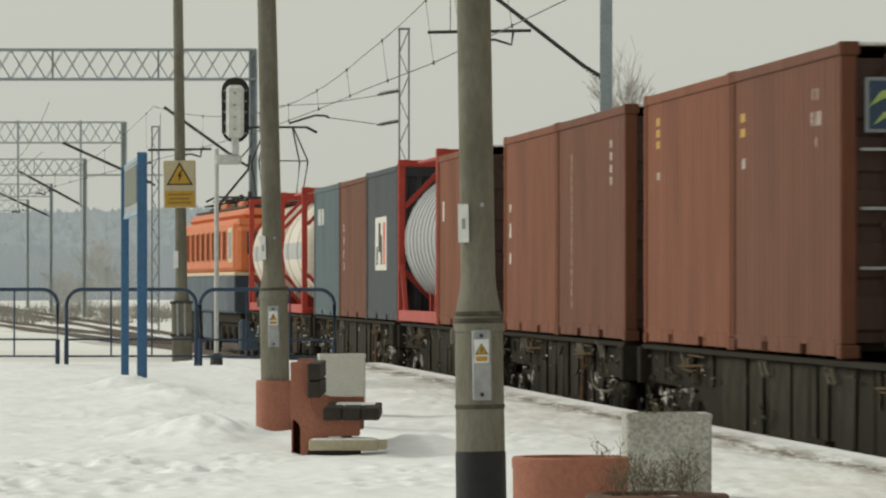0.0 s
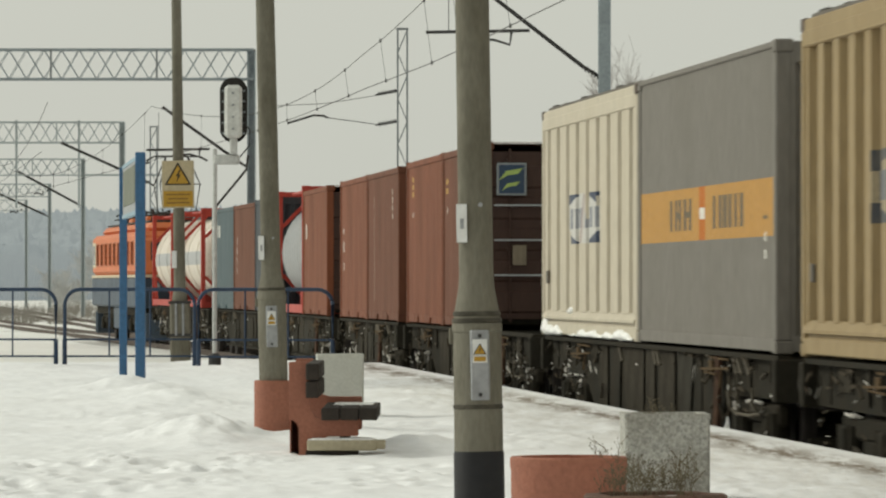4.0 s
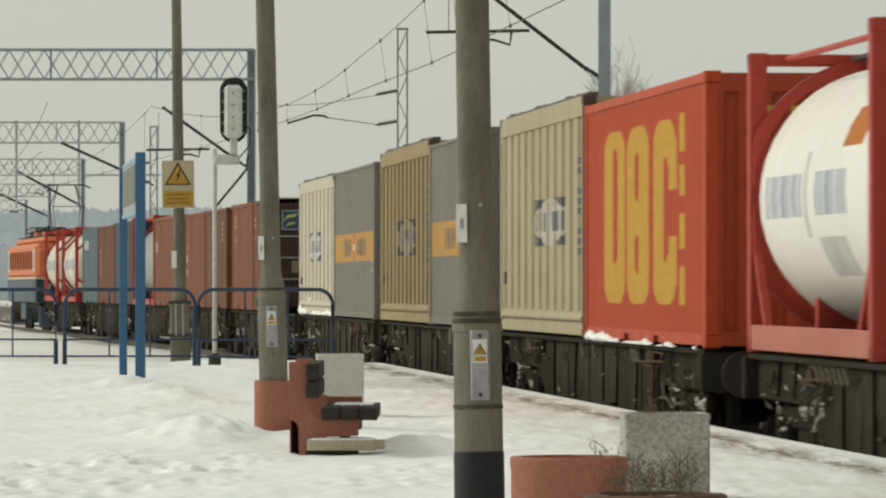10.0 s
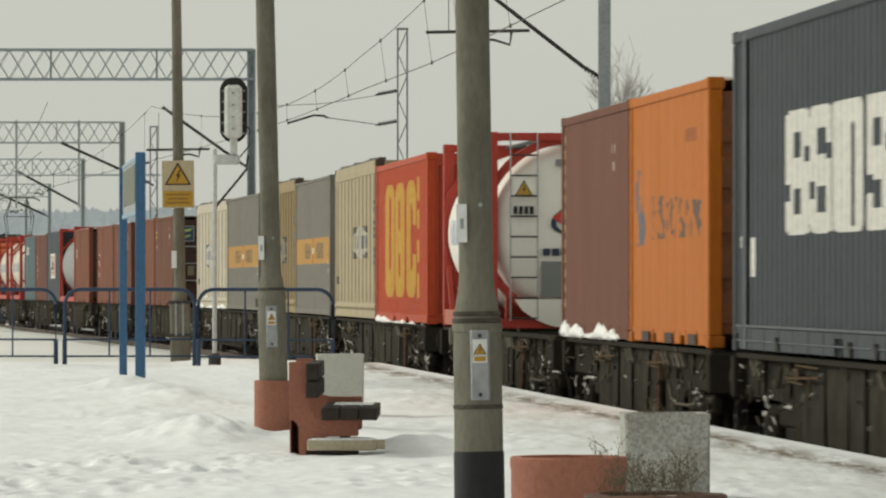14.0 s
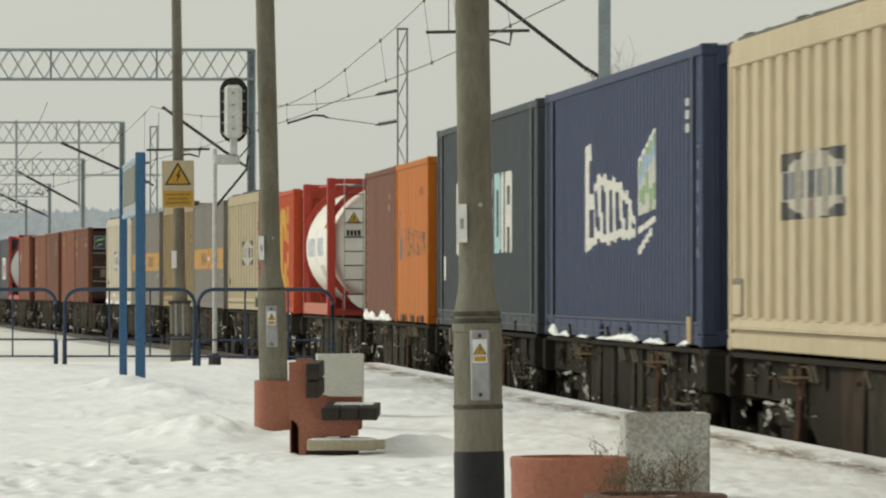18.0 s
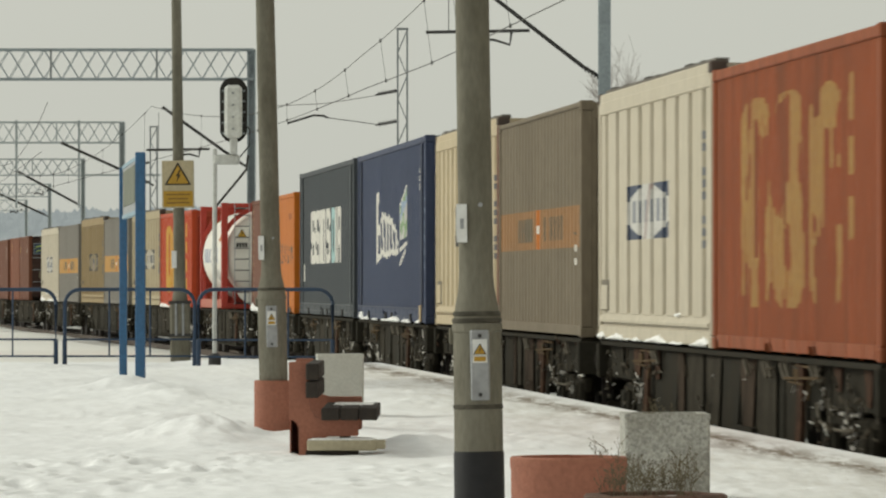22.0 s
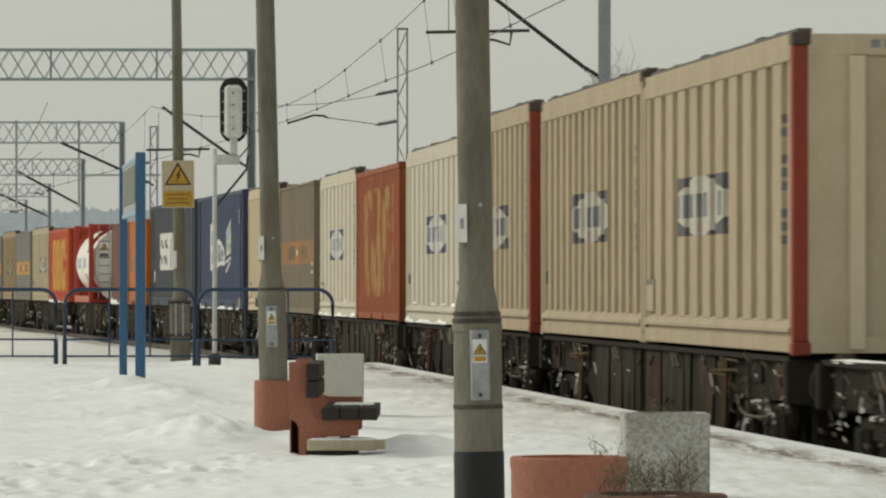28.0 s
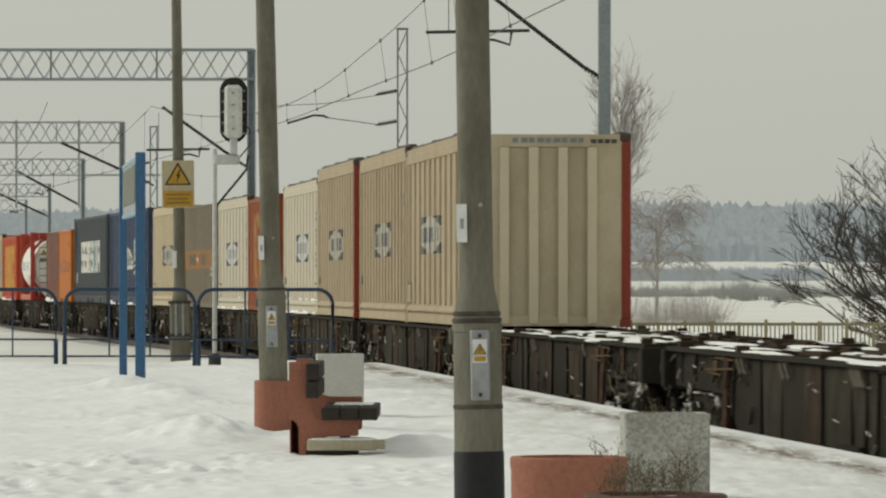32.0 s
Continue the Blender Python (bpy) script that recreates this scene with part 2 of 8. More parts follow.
M_EMBL2 = mat("emblem_soiled_pale", (0.44, 0.41, 0.34), 0.6, dirt=0.4, dirt_color=(0.32, 0.28, 0.22), bump=0, scale=4)
M_FAINT2 = mat("grey_blue_print", (0.135, 0.14, 0.15), 0.6, dirt=0.3, dirt_color=(0.26, 0.25, 0.22), bump=0, scale=5)
M_SLASH = mat("faded_red_stroke", (0.34, 0.27, 0.25), 0.6, dirt=0.4, dirt_color=(0.4, 0.37, 0.33), scale=5, bump=0)
M_TANPALE = mat("emblem_tan_field", (0.31, 0.255, 0.165), 0.6, dirt=0.4, dirt_color=(0.24, 0.19, 0.12), bump=0, scale=4)
M_CASTING = mat("soiled_brown_casting", (0.085, 0.062, 0.05), 0.7, dirt=0.5, dirt_color=(0.05, 0.045, 0.04), scale=4)
M_HATCH = mat("shadowed_hatch_frame", (0.17, 0.15, 0.115), 0.7, dirt=0.4, dirt_color=(0.09, 0.08, 0.06), scale=4)
M_EMBL = mat("emblem_pale", (0.52, 0.51, 0.48), 0.5, dirt=0.2, bump=0, scale=2)
M_STENCIL = mat("worn_white_stencil", (0.42, 0.37, 0.33), 0.6, dirt=0.4, dirt_color=(0.25, 0.16, 0.13), scale=6, bump=0)
M_PRINT = mat("white_print", (0.65, 0.63, 0.58), 0.5, dirt=0.2, dirt_color=(0.45, 0.42, 0.4), scale=3, bump=0)
M_PRINTC = mat("aqua_print", (0.36, 0.55, 0.56), 0.5, dirt=0.2, scale=3, bump=0)
M_PALEINK = mat("faded_blue_print", (0.30, 0.33, 0.42), 0.5, dirt=0.3, dirt_color=(0.5, 0.5, 0.5), scale=5, bump=0)
M_FREDDUST = mat("salt_dusted_red", (0.40, 0.12, 0.085), 0.7, dirt=0.5, dirt_color=(0.42, 0.22, 0.17), scale=3)
M_TANDASH = mat("tan_dash", (0.42, 0.31, 0.16), 0.6, dirt=0.3, dirt_color=(0.25, 0.15, 0.1), scale=6, bump=0)
M_SMEAR = mat("smeared_dark_print", (0.07, 0.052, 0.042), 0.65, dirt=0.4, dirt_color=(0.20, 0.095, 0.04), scale=6, bump=0)
M_SMEAR2 = mat("smeared_grey_print", (0.085, 0.10, 0.13), 0.65, dirt=0.4, dirt_color=(0.20, 0.13, 0.09), scale=6, bump=0)
M_CONC3 = mat("pale_smooth_concrete", (0.50, 0.50, 0.455), 0.9, dirt=0.35, dirt_color=(0.34, 0.34, 0.31), scale=7, bump=0.2, grain=40, vary=0.08)
M_WOODPALE = mat("bleached_plank", (0.44, 0.39, 0.28), 0.85, dirt=0.5, dirt_color=(0.3, 0.26, 0.18), scale=5, bump=0.4, grain=30)
M_STAIN = mat("weathered_joint", (0.055, 0.05, 0.038), 0.9, dirt=0.8, dirt_color=(0.14, 0.128, 0.10), scale=11, bump=0.5, grain=40)
M_REDINK = mat("red_print", (0.55, 0.06, 0.04), 0.5, dirt=0.1, scale=3, bump=0)
M_ROOFDK = mat("roof_fittings_dark", (0.05, 0.045, 0.04), 0.7, dirt=0.3, scale=3)
M_ROOFEDGE = mat("soiled_roof_edge", (0.14, 0.125, 0.105), 0.7, dirt=0.4, dirt_color=(0.06, 0.055, 0.05), scale=2)
# orange greyed a little, carrying the distance haze in its colour
M_LOCO = mat("loco_orange", (0.60, 0.165, 0.055), 0.5, dirt=0.35, dirt_color=(0.42, 0.16, 0.085), scale=1.5, streak=0.4)
M_LOCOGRILLE = mat("loco_faded_grille", (0.46, 0.16, 0.08), 0.6, dirt=0.5, dirt_color=(0.3, 0.13, 0.08), scale=2)
M_LOCOSTRIPE = mat("loco_pale_band", (0.62, 0.52, 0.36), 0.5, dirt=0.3, scale=2)
M_LOCODK = mat("loco_blue_grey", (0.06, 0.085, 0.115), 0.55, dirt=0.4, dirt_color=(0.05, 0.055, 0.06), scale=1.5)
M_GLASS = mat("dark_window_glass", (0.03, 0.04, 0.045), 0.12, dirt=0.1, bump=0)
M_BALLAST = mat("snowy_ballast", (0.48, 0.465, 0.445), 0.95, dirt=0.6, dirt_color=(0.7, 0.7, 0.69), scale=1.5, bump=0.8, grain=12)
M_SLEEPER = mat("concrete_sleeper", (0.28, 0.27, 0.25), 0.9, dirt=0.5, dirt_color=(0.65, 0.65, 0.64), scale=2)
M_RAIL = mat("rail_steel", (0.10, 0.075, 0.06), 0.6, 0.5, dirt=0.4, scale=3)
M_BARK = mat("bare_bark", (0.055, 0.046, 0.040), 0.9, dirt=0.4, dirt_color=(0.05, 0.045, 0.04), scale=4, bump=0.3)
# bark of far trees lightened: distance haze goes into the base colour
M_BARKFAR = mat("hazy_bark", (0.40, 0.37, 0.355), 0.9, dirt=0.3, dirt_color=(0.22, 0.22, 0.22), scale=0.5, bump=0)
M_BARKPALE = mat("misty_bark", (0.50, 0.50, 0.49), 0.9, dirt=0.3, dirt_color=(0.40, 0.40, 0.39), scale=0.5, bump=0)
M_FENCE = mat("weathered_yellow_fence", (0.33, 0.29, 0.18), 0.8, dirt=0.4, dirt_color=(0.2, 0.17, 0.12), scale=2)
M_BUSH = mat("dry_brown_scrub", (0.27, 0.25, 0.22), 0.95, dirt=0.4, dirt_color=(0.3, 0.29, 0.27), scale=0.6, bump=0)
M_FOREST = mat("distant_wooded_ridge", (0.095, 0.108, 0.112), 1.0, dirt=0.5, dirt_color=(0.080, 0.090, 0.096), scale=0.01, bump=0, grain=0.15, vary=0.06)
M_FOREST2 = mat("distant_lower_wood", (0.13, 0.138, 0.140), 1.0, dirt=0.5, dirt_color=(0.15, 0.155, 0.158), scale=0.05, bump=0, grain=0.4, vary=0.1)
# haze over the field growth is mixed into this pale colour
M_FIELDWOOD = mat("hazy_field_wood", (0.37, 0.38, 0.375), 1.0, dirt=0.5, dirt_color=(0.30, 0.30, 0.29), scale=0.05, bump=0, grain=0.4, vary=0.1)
# faint blue-grey glow standing in for haze, on the backdrop of distance alone
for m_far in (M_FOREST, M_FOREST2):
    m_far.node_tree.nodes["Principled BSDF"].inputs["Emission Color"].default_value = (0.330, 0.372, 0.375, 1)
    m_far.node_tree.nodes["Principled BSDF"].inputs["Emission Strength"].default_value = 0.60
M_TWIG = mat("dry_stems", (0.15, 0.125, 0.08), 0.9, dirt=0.3, bump=0)


# ------------------------------------------------------------ mesh helpers
def part(name, bm, material, parent=None, label=""):
    """Links a bmesh as one mesh object under a thing or a part. material: one or a list."""
    me = bpy.data.meshes.new(name)
    bm.to_mesh(me)
    bm.free()
    for m in (material if isinstance(material, (list, tuple)) else [material]):
        me.materials.append(m)
    ob = new(name, me)
    ob.parent = parent
    if label:
        ob["label"] = label
    return ob


def again(name, ob, x, y, z, rz=0.0, parent=None):
    """One more object on the mesh of ob."""
    o = new(name, ob.data)
    o.parent = parent if parent else ob.parent
    o.matrix_basis = pose(x, y, z, 0, 0, rz)
    return o


def smooth(ob, angle=40):
    for p in ob.data.polygons:
        p.use_smooth = True
    ob.data.set_sharp_from_angle(angle=radians(angle))
    return ob


def empty(name, m, label, category, group=""):
    e = new(name)
    e.empty_display_size = 0.2
    e.matrix_basis = m
    return tagged(e, label, category, group)


def box(bm, x0, x1, y0, y1, z0, z1, bevel=0.0):
    r = bmesh.ops.create_cube(bm, size=1.0, matrix=Matrix.Translation(((x0 + x1) / 2, (y0 + y1) / 2, (z0 + z1) / 2)) @ Matrix.Diagonal((x1 - x0, y1 - y0, z1 - z0, 1)))
    if bevel:
        es = list({e for v in r["verts"] for e in v.link_edges})
        bmesh.ops.bevel(bm, geom=es, offset=bevel, segments=1, affect="EDGES")
    return bm


def boxes(*specs, bevel=0.0):
    bm = bmesh.new()
    for s in specs:
        box(bm, *s, bevel=bevel)
    return bm


def tube(bm, pts, r, n=6, r2=None, cap=True):
    """A round bar along the points; r2: its radius at the end."""
    pts = [Vector(p) for p in pts]
    rings = []
    for i, p in enumerate(pts):
        d = (pts[min(i + 1, len(pts) - 1)] - pts[max(i - 1, 0)]).normalized()
        a = d.cross(Vector((0, 0, 1)))
        a = Vector((1, 0, 0)) if a.length < 1e-3 else a.normalized()
        b = d.cross(a).normalized()
        rad = r if r2 is None else r + (r2 - r) * i / (len(pts) - 1)
        rings.append([bm.verts.new(p + rad * (math.cos(2 * math.pi * k / n) * a + math.sin(2 * math.pi * k / n) * b)) for k in range(n)])
    for u, w in zip(rings, rings[1:]):
        for k in range(n):
            bm.faces.new((u[k], u[(k + 1) % n], w[(k + 1) % n], w[k]))
    if cap:
        bm.faces.new(rings[0][::-1])
        bm.faces.new(rings[-1])
    return bm


def lathe(bm, profile, n=24, cx=0.0, cy=0.0, material=0):
    """Turns a profile of (radius, z) round the upright axis."""
    rings = [[bm.verts.new((cx + r * math.cos(2 * math.pi * k / n), cy + r * math.sin(2 * math.pi * k / n), z)) for k in range(n)] for r, z in profile]
    for u, w in zip(rings, rings[1:]):
        for k in range(n):
            f = bm.faces.new((u[k], u[(k + 1) % n], w[(k + 1) % n], w[k]))
            f.material_index = material
    bm.faces.new(rings[0][::-1])
    bm.faces.new(rings[-1])
    return bm


def bar(bm, a, b, w, h):
    """A square bar from a to b, w wide, h deep."""
    a, b = Vector(a), Vector(b)
    d = b - a
    m = Matrix.Translation((a + b) / 2) @ d.to_track_quat("Y", "Z").to_matrix().to_4x4() @ Matrix.Diagonal((w, d.length, h, 1))
    bmesh.ops.create_cube(bm, size=1.0, matrix=m)
    return bm


def link_mesh(name, verts, faces, material, parent=None, index=None, label=""):
    me = bpy.data.meshes.new(name)
    me.from_pydata(verts, [], faces)
    for m in (material if isinstance(material, (list, tuple)) else [material]):
        me.materials.append(m)
    if index is not None:
        me.polygons.foreach_set("material_index", index)
    me.update()
    ob = new(name, me)
    ob.parent = parent
    if label:
        ob["label"] = label
    return ob


# ------------------------------------------------------------ the line of the track
KNOT_S = (-20, 60, 100, 140, 180, 260)
KNOT_K = (-0.408, 0.240, 1.307, -0.063, -0.162, -0.011)
LINE_S = np.arange(-130, 460, 1.0)
_kap = np.interp(LINE_S, KNOT_S, KNOT_K) * 1e-3
_kap[LINE_S < -20] = 0.0
LINE_H = np.concatenate([[0], np.cumsum((_kap[1:] + _kap[:-1]) / 2)])
LINE_H = LINE_H - np.interp(0, LINE_S, LINE_H) + 0.0959294
LINE_X = np.concatenate([[0], np.cumsum(-(np.sin(LINE_H[1:]) + np.sin(LINE_H[:-1])) / 2)])
LINE_Y = np.concatenate([[0], np.cumsum((np.cos(LINE_H[1:]) + np.cos(LINE_H[:-1])) / 2)])
LINE_X += 4.41588 - np.interp(0, LINE_S, LINE_X)
LINE_Y += 30.0 - np.interp(0, LINE_S, LINE_Y)
HALF = 1.219          # half a container's width: the fitted line is their near side
RAIL_Z = -0.51
FLOOR_Z = 0.665       # underside of the containers


def line(s, w=0.0):
    """A point w metres to the right of the containers' near side, s metres along the track, and the heading there."""
    h = float(np.interp(s, LINE_S, LINE_H))
    return float(np.interp(s, LINE_S, LINE_X)) + w * math.cos(h), float(np.interp(s, LINE_S, LINE_Y)) + w * math.sin(h), h


def gone(t):
    """How far the train has come at t seconds."""
    u = (t - 16) / 16
    return 7.64894626 * t + 0.00978344 * 16 * u * u - 0.01120079 * 160 * u ** 3


def on_track(front, rear, t, z):
    """The pose of a thing of the train between two places along it, at t seconds."""
    g = gone(t)
    fx, fy, _ = line(front + g, HALF)
    rx, ry, _ = line(rear + g, HALF)
    return pose((fx + rx) / 2, (fy + ry) / 2, z, 0, 0, math.degrees(math.atan2(-(fx - rx), fy - ry)))


MOVERS = []


def mover(ob, front, rear, z):
    ob.matrix_basis = on_track(front, rear, 0.0, z)
    MOVERS.append((ob, front, rear, z))
    return ob


# ------------------------------------------------------------ ground, fields and far ridge
def ground_height(x, y):
    z = -0.66
    if y > 620:
        z += 8.5 * min(1.0, (y - 620) / 900.0) ** 1.5
    if y > 1600:
        z += 36.0 * min(1.0, (y - 1600) / 1500.0) ** 0.9 * (1.0 + 0.07 * math.sin(x / 120.0 + 0.6) + 0.03 * math.sin(x / 37.0))
    z += 0.05 * noise.noise(Vector((x / 7.0, y / 16.0, 0.3))) if y < 300 else 0.25 * noise.noise(Vector((x / 40.0, y / 90.0, 0.3)))
    return z


def build_ground():
    ys = [-150, -60, -20] + [y for y in np.linspace(0, 300, 90)] + [y for y in np.linspace(310, 3200, 90)] + [3700, 4700]
    us = np.linspace(-1, 1, 71)
    verts, faces = [], []
    for y in ys:
        half = 60 + 0.34 * max(0, y)
        for u in us:
            x = half * u * (0.35 + 0.65 * abs(u))
            verts.append((x, y, ground_height(x, y)))
    n = len(us)
    for j in range(len(ys) - 1):
        for i in range(n - 1):
            faces.append((j * n + i, j * n + i + 1, (j + 1) * n + i + 1, (j + 1) * n + i))
    g = link_mesh("ground", verts, faces, M_FIELD)
    smooth(g, 60)
    tagged(g, "snow-covered ground and fields rising to wooded hills", "ground", kind="structure")


def build_scrub(name, label, material, count, x0, x1, y0, y1, h0, h1, seed, stems=22, r=0.03, fan=0.6):
    """Low leafless shrubs: each a fan of thin bare stems."""
    rnd = random.Random(seed)
    verts, faces = [], []
    for _ in range(count):
        y = rnd.uniform(y0, y1)
        x = rnd.uniform(x0, x1) * y / y1
        z = ground_height(x, y) - 0.15
        h = rnd.uniform(h0, h1)
        for _ in range(stems):
            a, f = rnd.uniform(0, 6.283), rnd.uniform(0.0, fan)
            top = (x + h * f * math.cos(a), y + h * f * math.sin(a), z + h * rnd.uniform(0.5, 1.0))
            bx, by = x + 0.35 * h * f * math.cos(a), y + 0.35 * h * f * math.sin(a)
            b = len(verts)
            verts += [(bx - r, by, z), (bx + r, by + r, z), (bx, by - r, z), top]
            faces += [(b, b + 1, b + 3), (b + 1, b + 2, b + 3), (b + 2, b, b + 3)]
    tagged(link_mesh(name, verts, faces, material), label, "scrub", kind="stuff")


def build_ridge():
    """The far wooded slope: one ragged canopy of treetops."""
    rnd = random.Random(11)
    ys, us = np.linspace(1620, 3260, 100), np.linspace(-1, 1, 300)
    verts, faces = [], []
    for j, y in enumerate(ys):
        for u in us:
            x = u * 0.105 * y + rnd.uniform(-0.7, 0.7)
            tall = rnd.uniform(3.5, 4.4) + 2.2 * noise.noise(Vector((x / 30.0, y / 60.0, 1.0)))
            if rnd.random() < 0.06:
                tall += rnd.uniform(1.0, 4.6)
            verts.append((x, y + rnd.uniform(-5, 5), ground_height(x, y) + (tall if j else -0.5)))
    n = len(us)
    for j in range(len(ys) - 1):
        for i in range(n - 1):
            faces.append((j * n + i, j * n + i + 1, (j + 1) * n + i + 1, (j + 1) * n + i))
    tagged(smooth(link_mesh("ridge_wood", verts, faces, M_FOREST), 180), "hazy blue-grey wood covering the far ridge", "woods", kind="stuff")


# ------------------------------------------------------------ platform and tracks
EDGE = -0.42          # platform edge, counted from the containers' near side


def platform_edge(y):
    s = y - 30.0
    for _ in range(4):
        x, yy, h = line(s, EDGE)
        s += (y - yy)
    return line(s, EDGE)[0]


_prints = random.Random(31)
PRINTS = [(_prints.uniform(-3.3, -1.5), _prints.uniform(29.5, 37.5), _prints.uniform(0.5, 1.3)) for _ in range(95)]
PRINTS += [(-1.9 + 0.05 * _prints.uniform(-1, 1) + 0.1 * k, 34.5 + 0.9 * k, 0.9) for k in range(5)] + [(_prints.uniform(-1.0, 0.1), _prints.uniform(32.0, 36.5), 0.8) for _ in range(18)]
PRINTS += [(_prints.uniform(0.2, 1.6), _prints.uniform(33.0, 46.0), 0.5) for _ in range(22)]


NEARBY = {k: [q for q in PRINTS if abs(q[1] - k - 0.5) < 1.4] for k in range(20, 60)}


def platform_height(x, y, e):
    """Trodden, wind-blown snow on the slab."""
    d = e - x
    z = 0.016 * noise.noise(Vector((x / 1.7, y / 3.5, 1.7))) + 0.013 * noise.noise(Vector((x / 0.45, y / 1.0, 4.1))) + 0.007 * noise.noise(Vector((x / 0.16, y / 0.4, 9.2)))
    z += 0.02 * max(0.0, noise.noise(Vector((x / 1.1 + 5, y / 2.5, 2.2)))) * (1 + noise.noise(Vector((x / 0.11, y / 0.3, 6.6))))
    z *= 1.5 * min(1.0, d / 0.5)
    if 24 < y < 66:
        tread = noise.noise(Vector((x / 0.9 + 3.0, y / 2.4, 8.0))) + 0.35 * noise.noise(Vector((x / 0.3, y / 0.9, 3.0))) + (-0.10 if x < -1.2 and y < 36.5 else -0.28)
        if tread > 0:
            z += min(1.0, 3.0 * tread) * min(1.0, d / 0.5) * (0.017 * noise.noise(Vector((x / 0.085, y / 0.22, 5.0))) + 0.010 * noise.noise(Vector((x / 0.04, y / 0.1, 1.0))) + 0.006)
    for fx, fy, fr in NEARBY.get(int(y), ()):
        if abs(y - fy) < 0.8 and abs(x - fx) < 0.4:
            q = ((x - fx) / 0.075) ** 2 + ((y - fy) / 0.17) ** 2
            z += fr * (-0.035 * math.exp(-q) + 0.010 * math.exp(-(math.sqrt(q) - 1.7) ** 2 * 2.5))
    for mx, my, mr, mh in ((-2.0, 42.0, 0.50, 0.23), (-2.5, 45.5, 0.5, 0.12), (-1.75, 40.6, 0.3, 0.06), (-2.9, 55.0, 0.6, 0.14), (-3.3, 59.5, 0.55, 0.13), (-1.5, 44.3, 0.45, -0.04), (-0.15, 40.2, 0.3, 0.07), (-3.95, 62.8, 0.5, 0.16), (-4.45, 70.5, 0.6, 0.06), (-0.35, 40.0, 0.45, 0.04),
                           (-3.4, 84.0, 0.9, 0.06), (-3.2, 76.0, 1.2, 0.05), (-3.0, 52.0, 1.0, 0.06), (-2.6, 47.0, 0.6, 0.06), (-6.6, 79.0, 0.8, 0.06)):
        q = ((x - mx) ** 2 + ((y - my) / 2.2) ** 2) / (mr * mr)
        if q < 6:
            z += mh * math.exp(-q) * (1.0 + 0.2 * noise.noise(Vector((x / 0.16, y / 0.45, 3.3))) + 0.08 * noise.noise(Vector((x / 0.05, y / 0.15, 1.3))))
    return z


def build_platform():
    ys = np.concatenate([np.linspace(-25, 20, 12), np.linspace(20.5, 27.0, 60), np.linspace(27.08, 50.0, 300), np.linspace(50.2, 84.0, 170)])
    ds = np.concatenate([np.linspace(0, 7.2, 225), np.linspace(7.35, 12, 24), (16, 22, 30)])
    verts, faces = [], []
    for y in ys:
        e = platform_edge(y) if y > -20 else platform_edge(-20) + 0.0935 * (-20 - y)
        for d in ds:
            x = e - d
            verts.append((x, y, platform_height(x, y, e) if 20 < y else 0.0))
    n = len(ds)
    for j in range(len(ys) - 1):
        for i in range(n - 1):
            faces.append((j * n + i + 1, j * n + i, (j + 1) * n + i, (j + 1) * n + i + 1))
    # sides of the slab
    base = len(verts)
    for j, y in enumerate(ys):
        x, yy, _ = verts[j * n]
        verts.append((x + 0.004, yy, -0.7))
    for j in range(len(ys) - 1):
        faces.append((j * n, base + j, base + j + 1, (j + 1) * n))
    base2 = len(verts)
    for i in range(n):
        x, y, _ = verts[(len(ys) - 1) * n + i]
        verts.append((x, y + 0.35, -0.8))
    o = (len(ys) - 1) * n
    for i in range(n - 1):
        faces.append((o + i, o + i + 1, base2 + i + 1, base2 + i)[::-1])
    p = link_mesh("platform", verts, faces, M_SNOW)
    smooth(p, 50)
    tagged(p, "station platform under trodden snow", "platform", kind="structure")


def build_track(name, centre, count, label):
    """Ballast bed, rails and sleepers; centre(i) gives a point and heading metre by metre."""
    pts = [centre(i) for i in range(count)]
    bed_v, bed_f = [], []
    for x, y, h in pts:
        for w, z in ((-2.3, RAIL_Z - 0.42), (-1.75, RAIL_Z - 0.17), (1.75, RAIL_Z - 0.17), (2.3, RAIL_Z - 0.42)):
            bed_v.append((x + w * math.cos(h), y + w * math.sin(h), z))
    for j in range(count - 1):
        for i in range(3):
            bed_f.append((4 * j + i, 4 * j + i + 1, 4 * j + i + 5, 4 * j + i + 4))
    track = empty(name, pose(0, 0, 0), label, "railway track")
    track["kind"] = "structure"
    link_mesh("ballast_bed", bed_v, bed_f, M_BALLAST, track)
    for side in (-0.7525, 0.7525):
        v, f = [], []
        for x, y, h in pts:
            for w, z in ((-0.036, 0), (-0.036, -0.04), (-0.01, -0.06), (-0.01, -0.13), (-0.07, -0.15), (0.07, -0.15), (0.01, -0.13), (0.01, -0.06), (0.036, -0.04), (0.036, 0)):
                v.append((x + (side + w) * math.cos(h), y + (side + w) * math.sin(h), RAIL_Z + z))
        for j in range(count - 1):
            for i in range(10):
                f.append((10 * j + i, 10 * j + (i + 1) % 10, 10 * j + 10 + (i + 1) % 10, 10 * j + 10 + i))
        link_mesh("rail", v, f, M_RAIL, track)
    return track


def siding(y):
    return (-3.9 - 0.1146 * (y - 130.0), y, math.atan(0.1146))


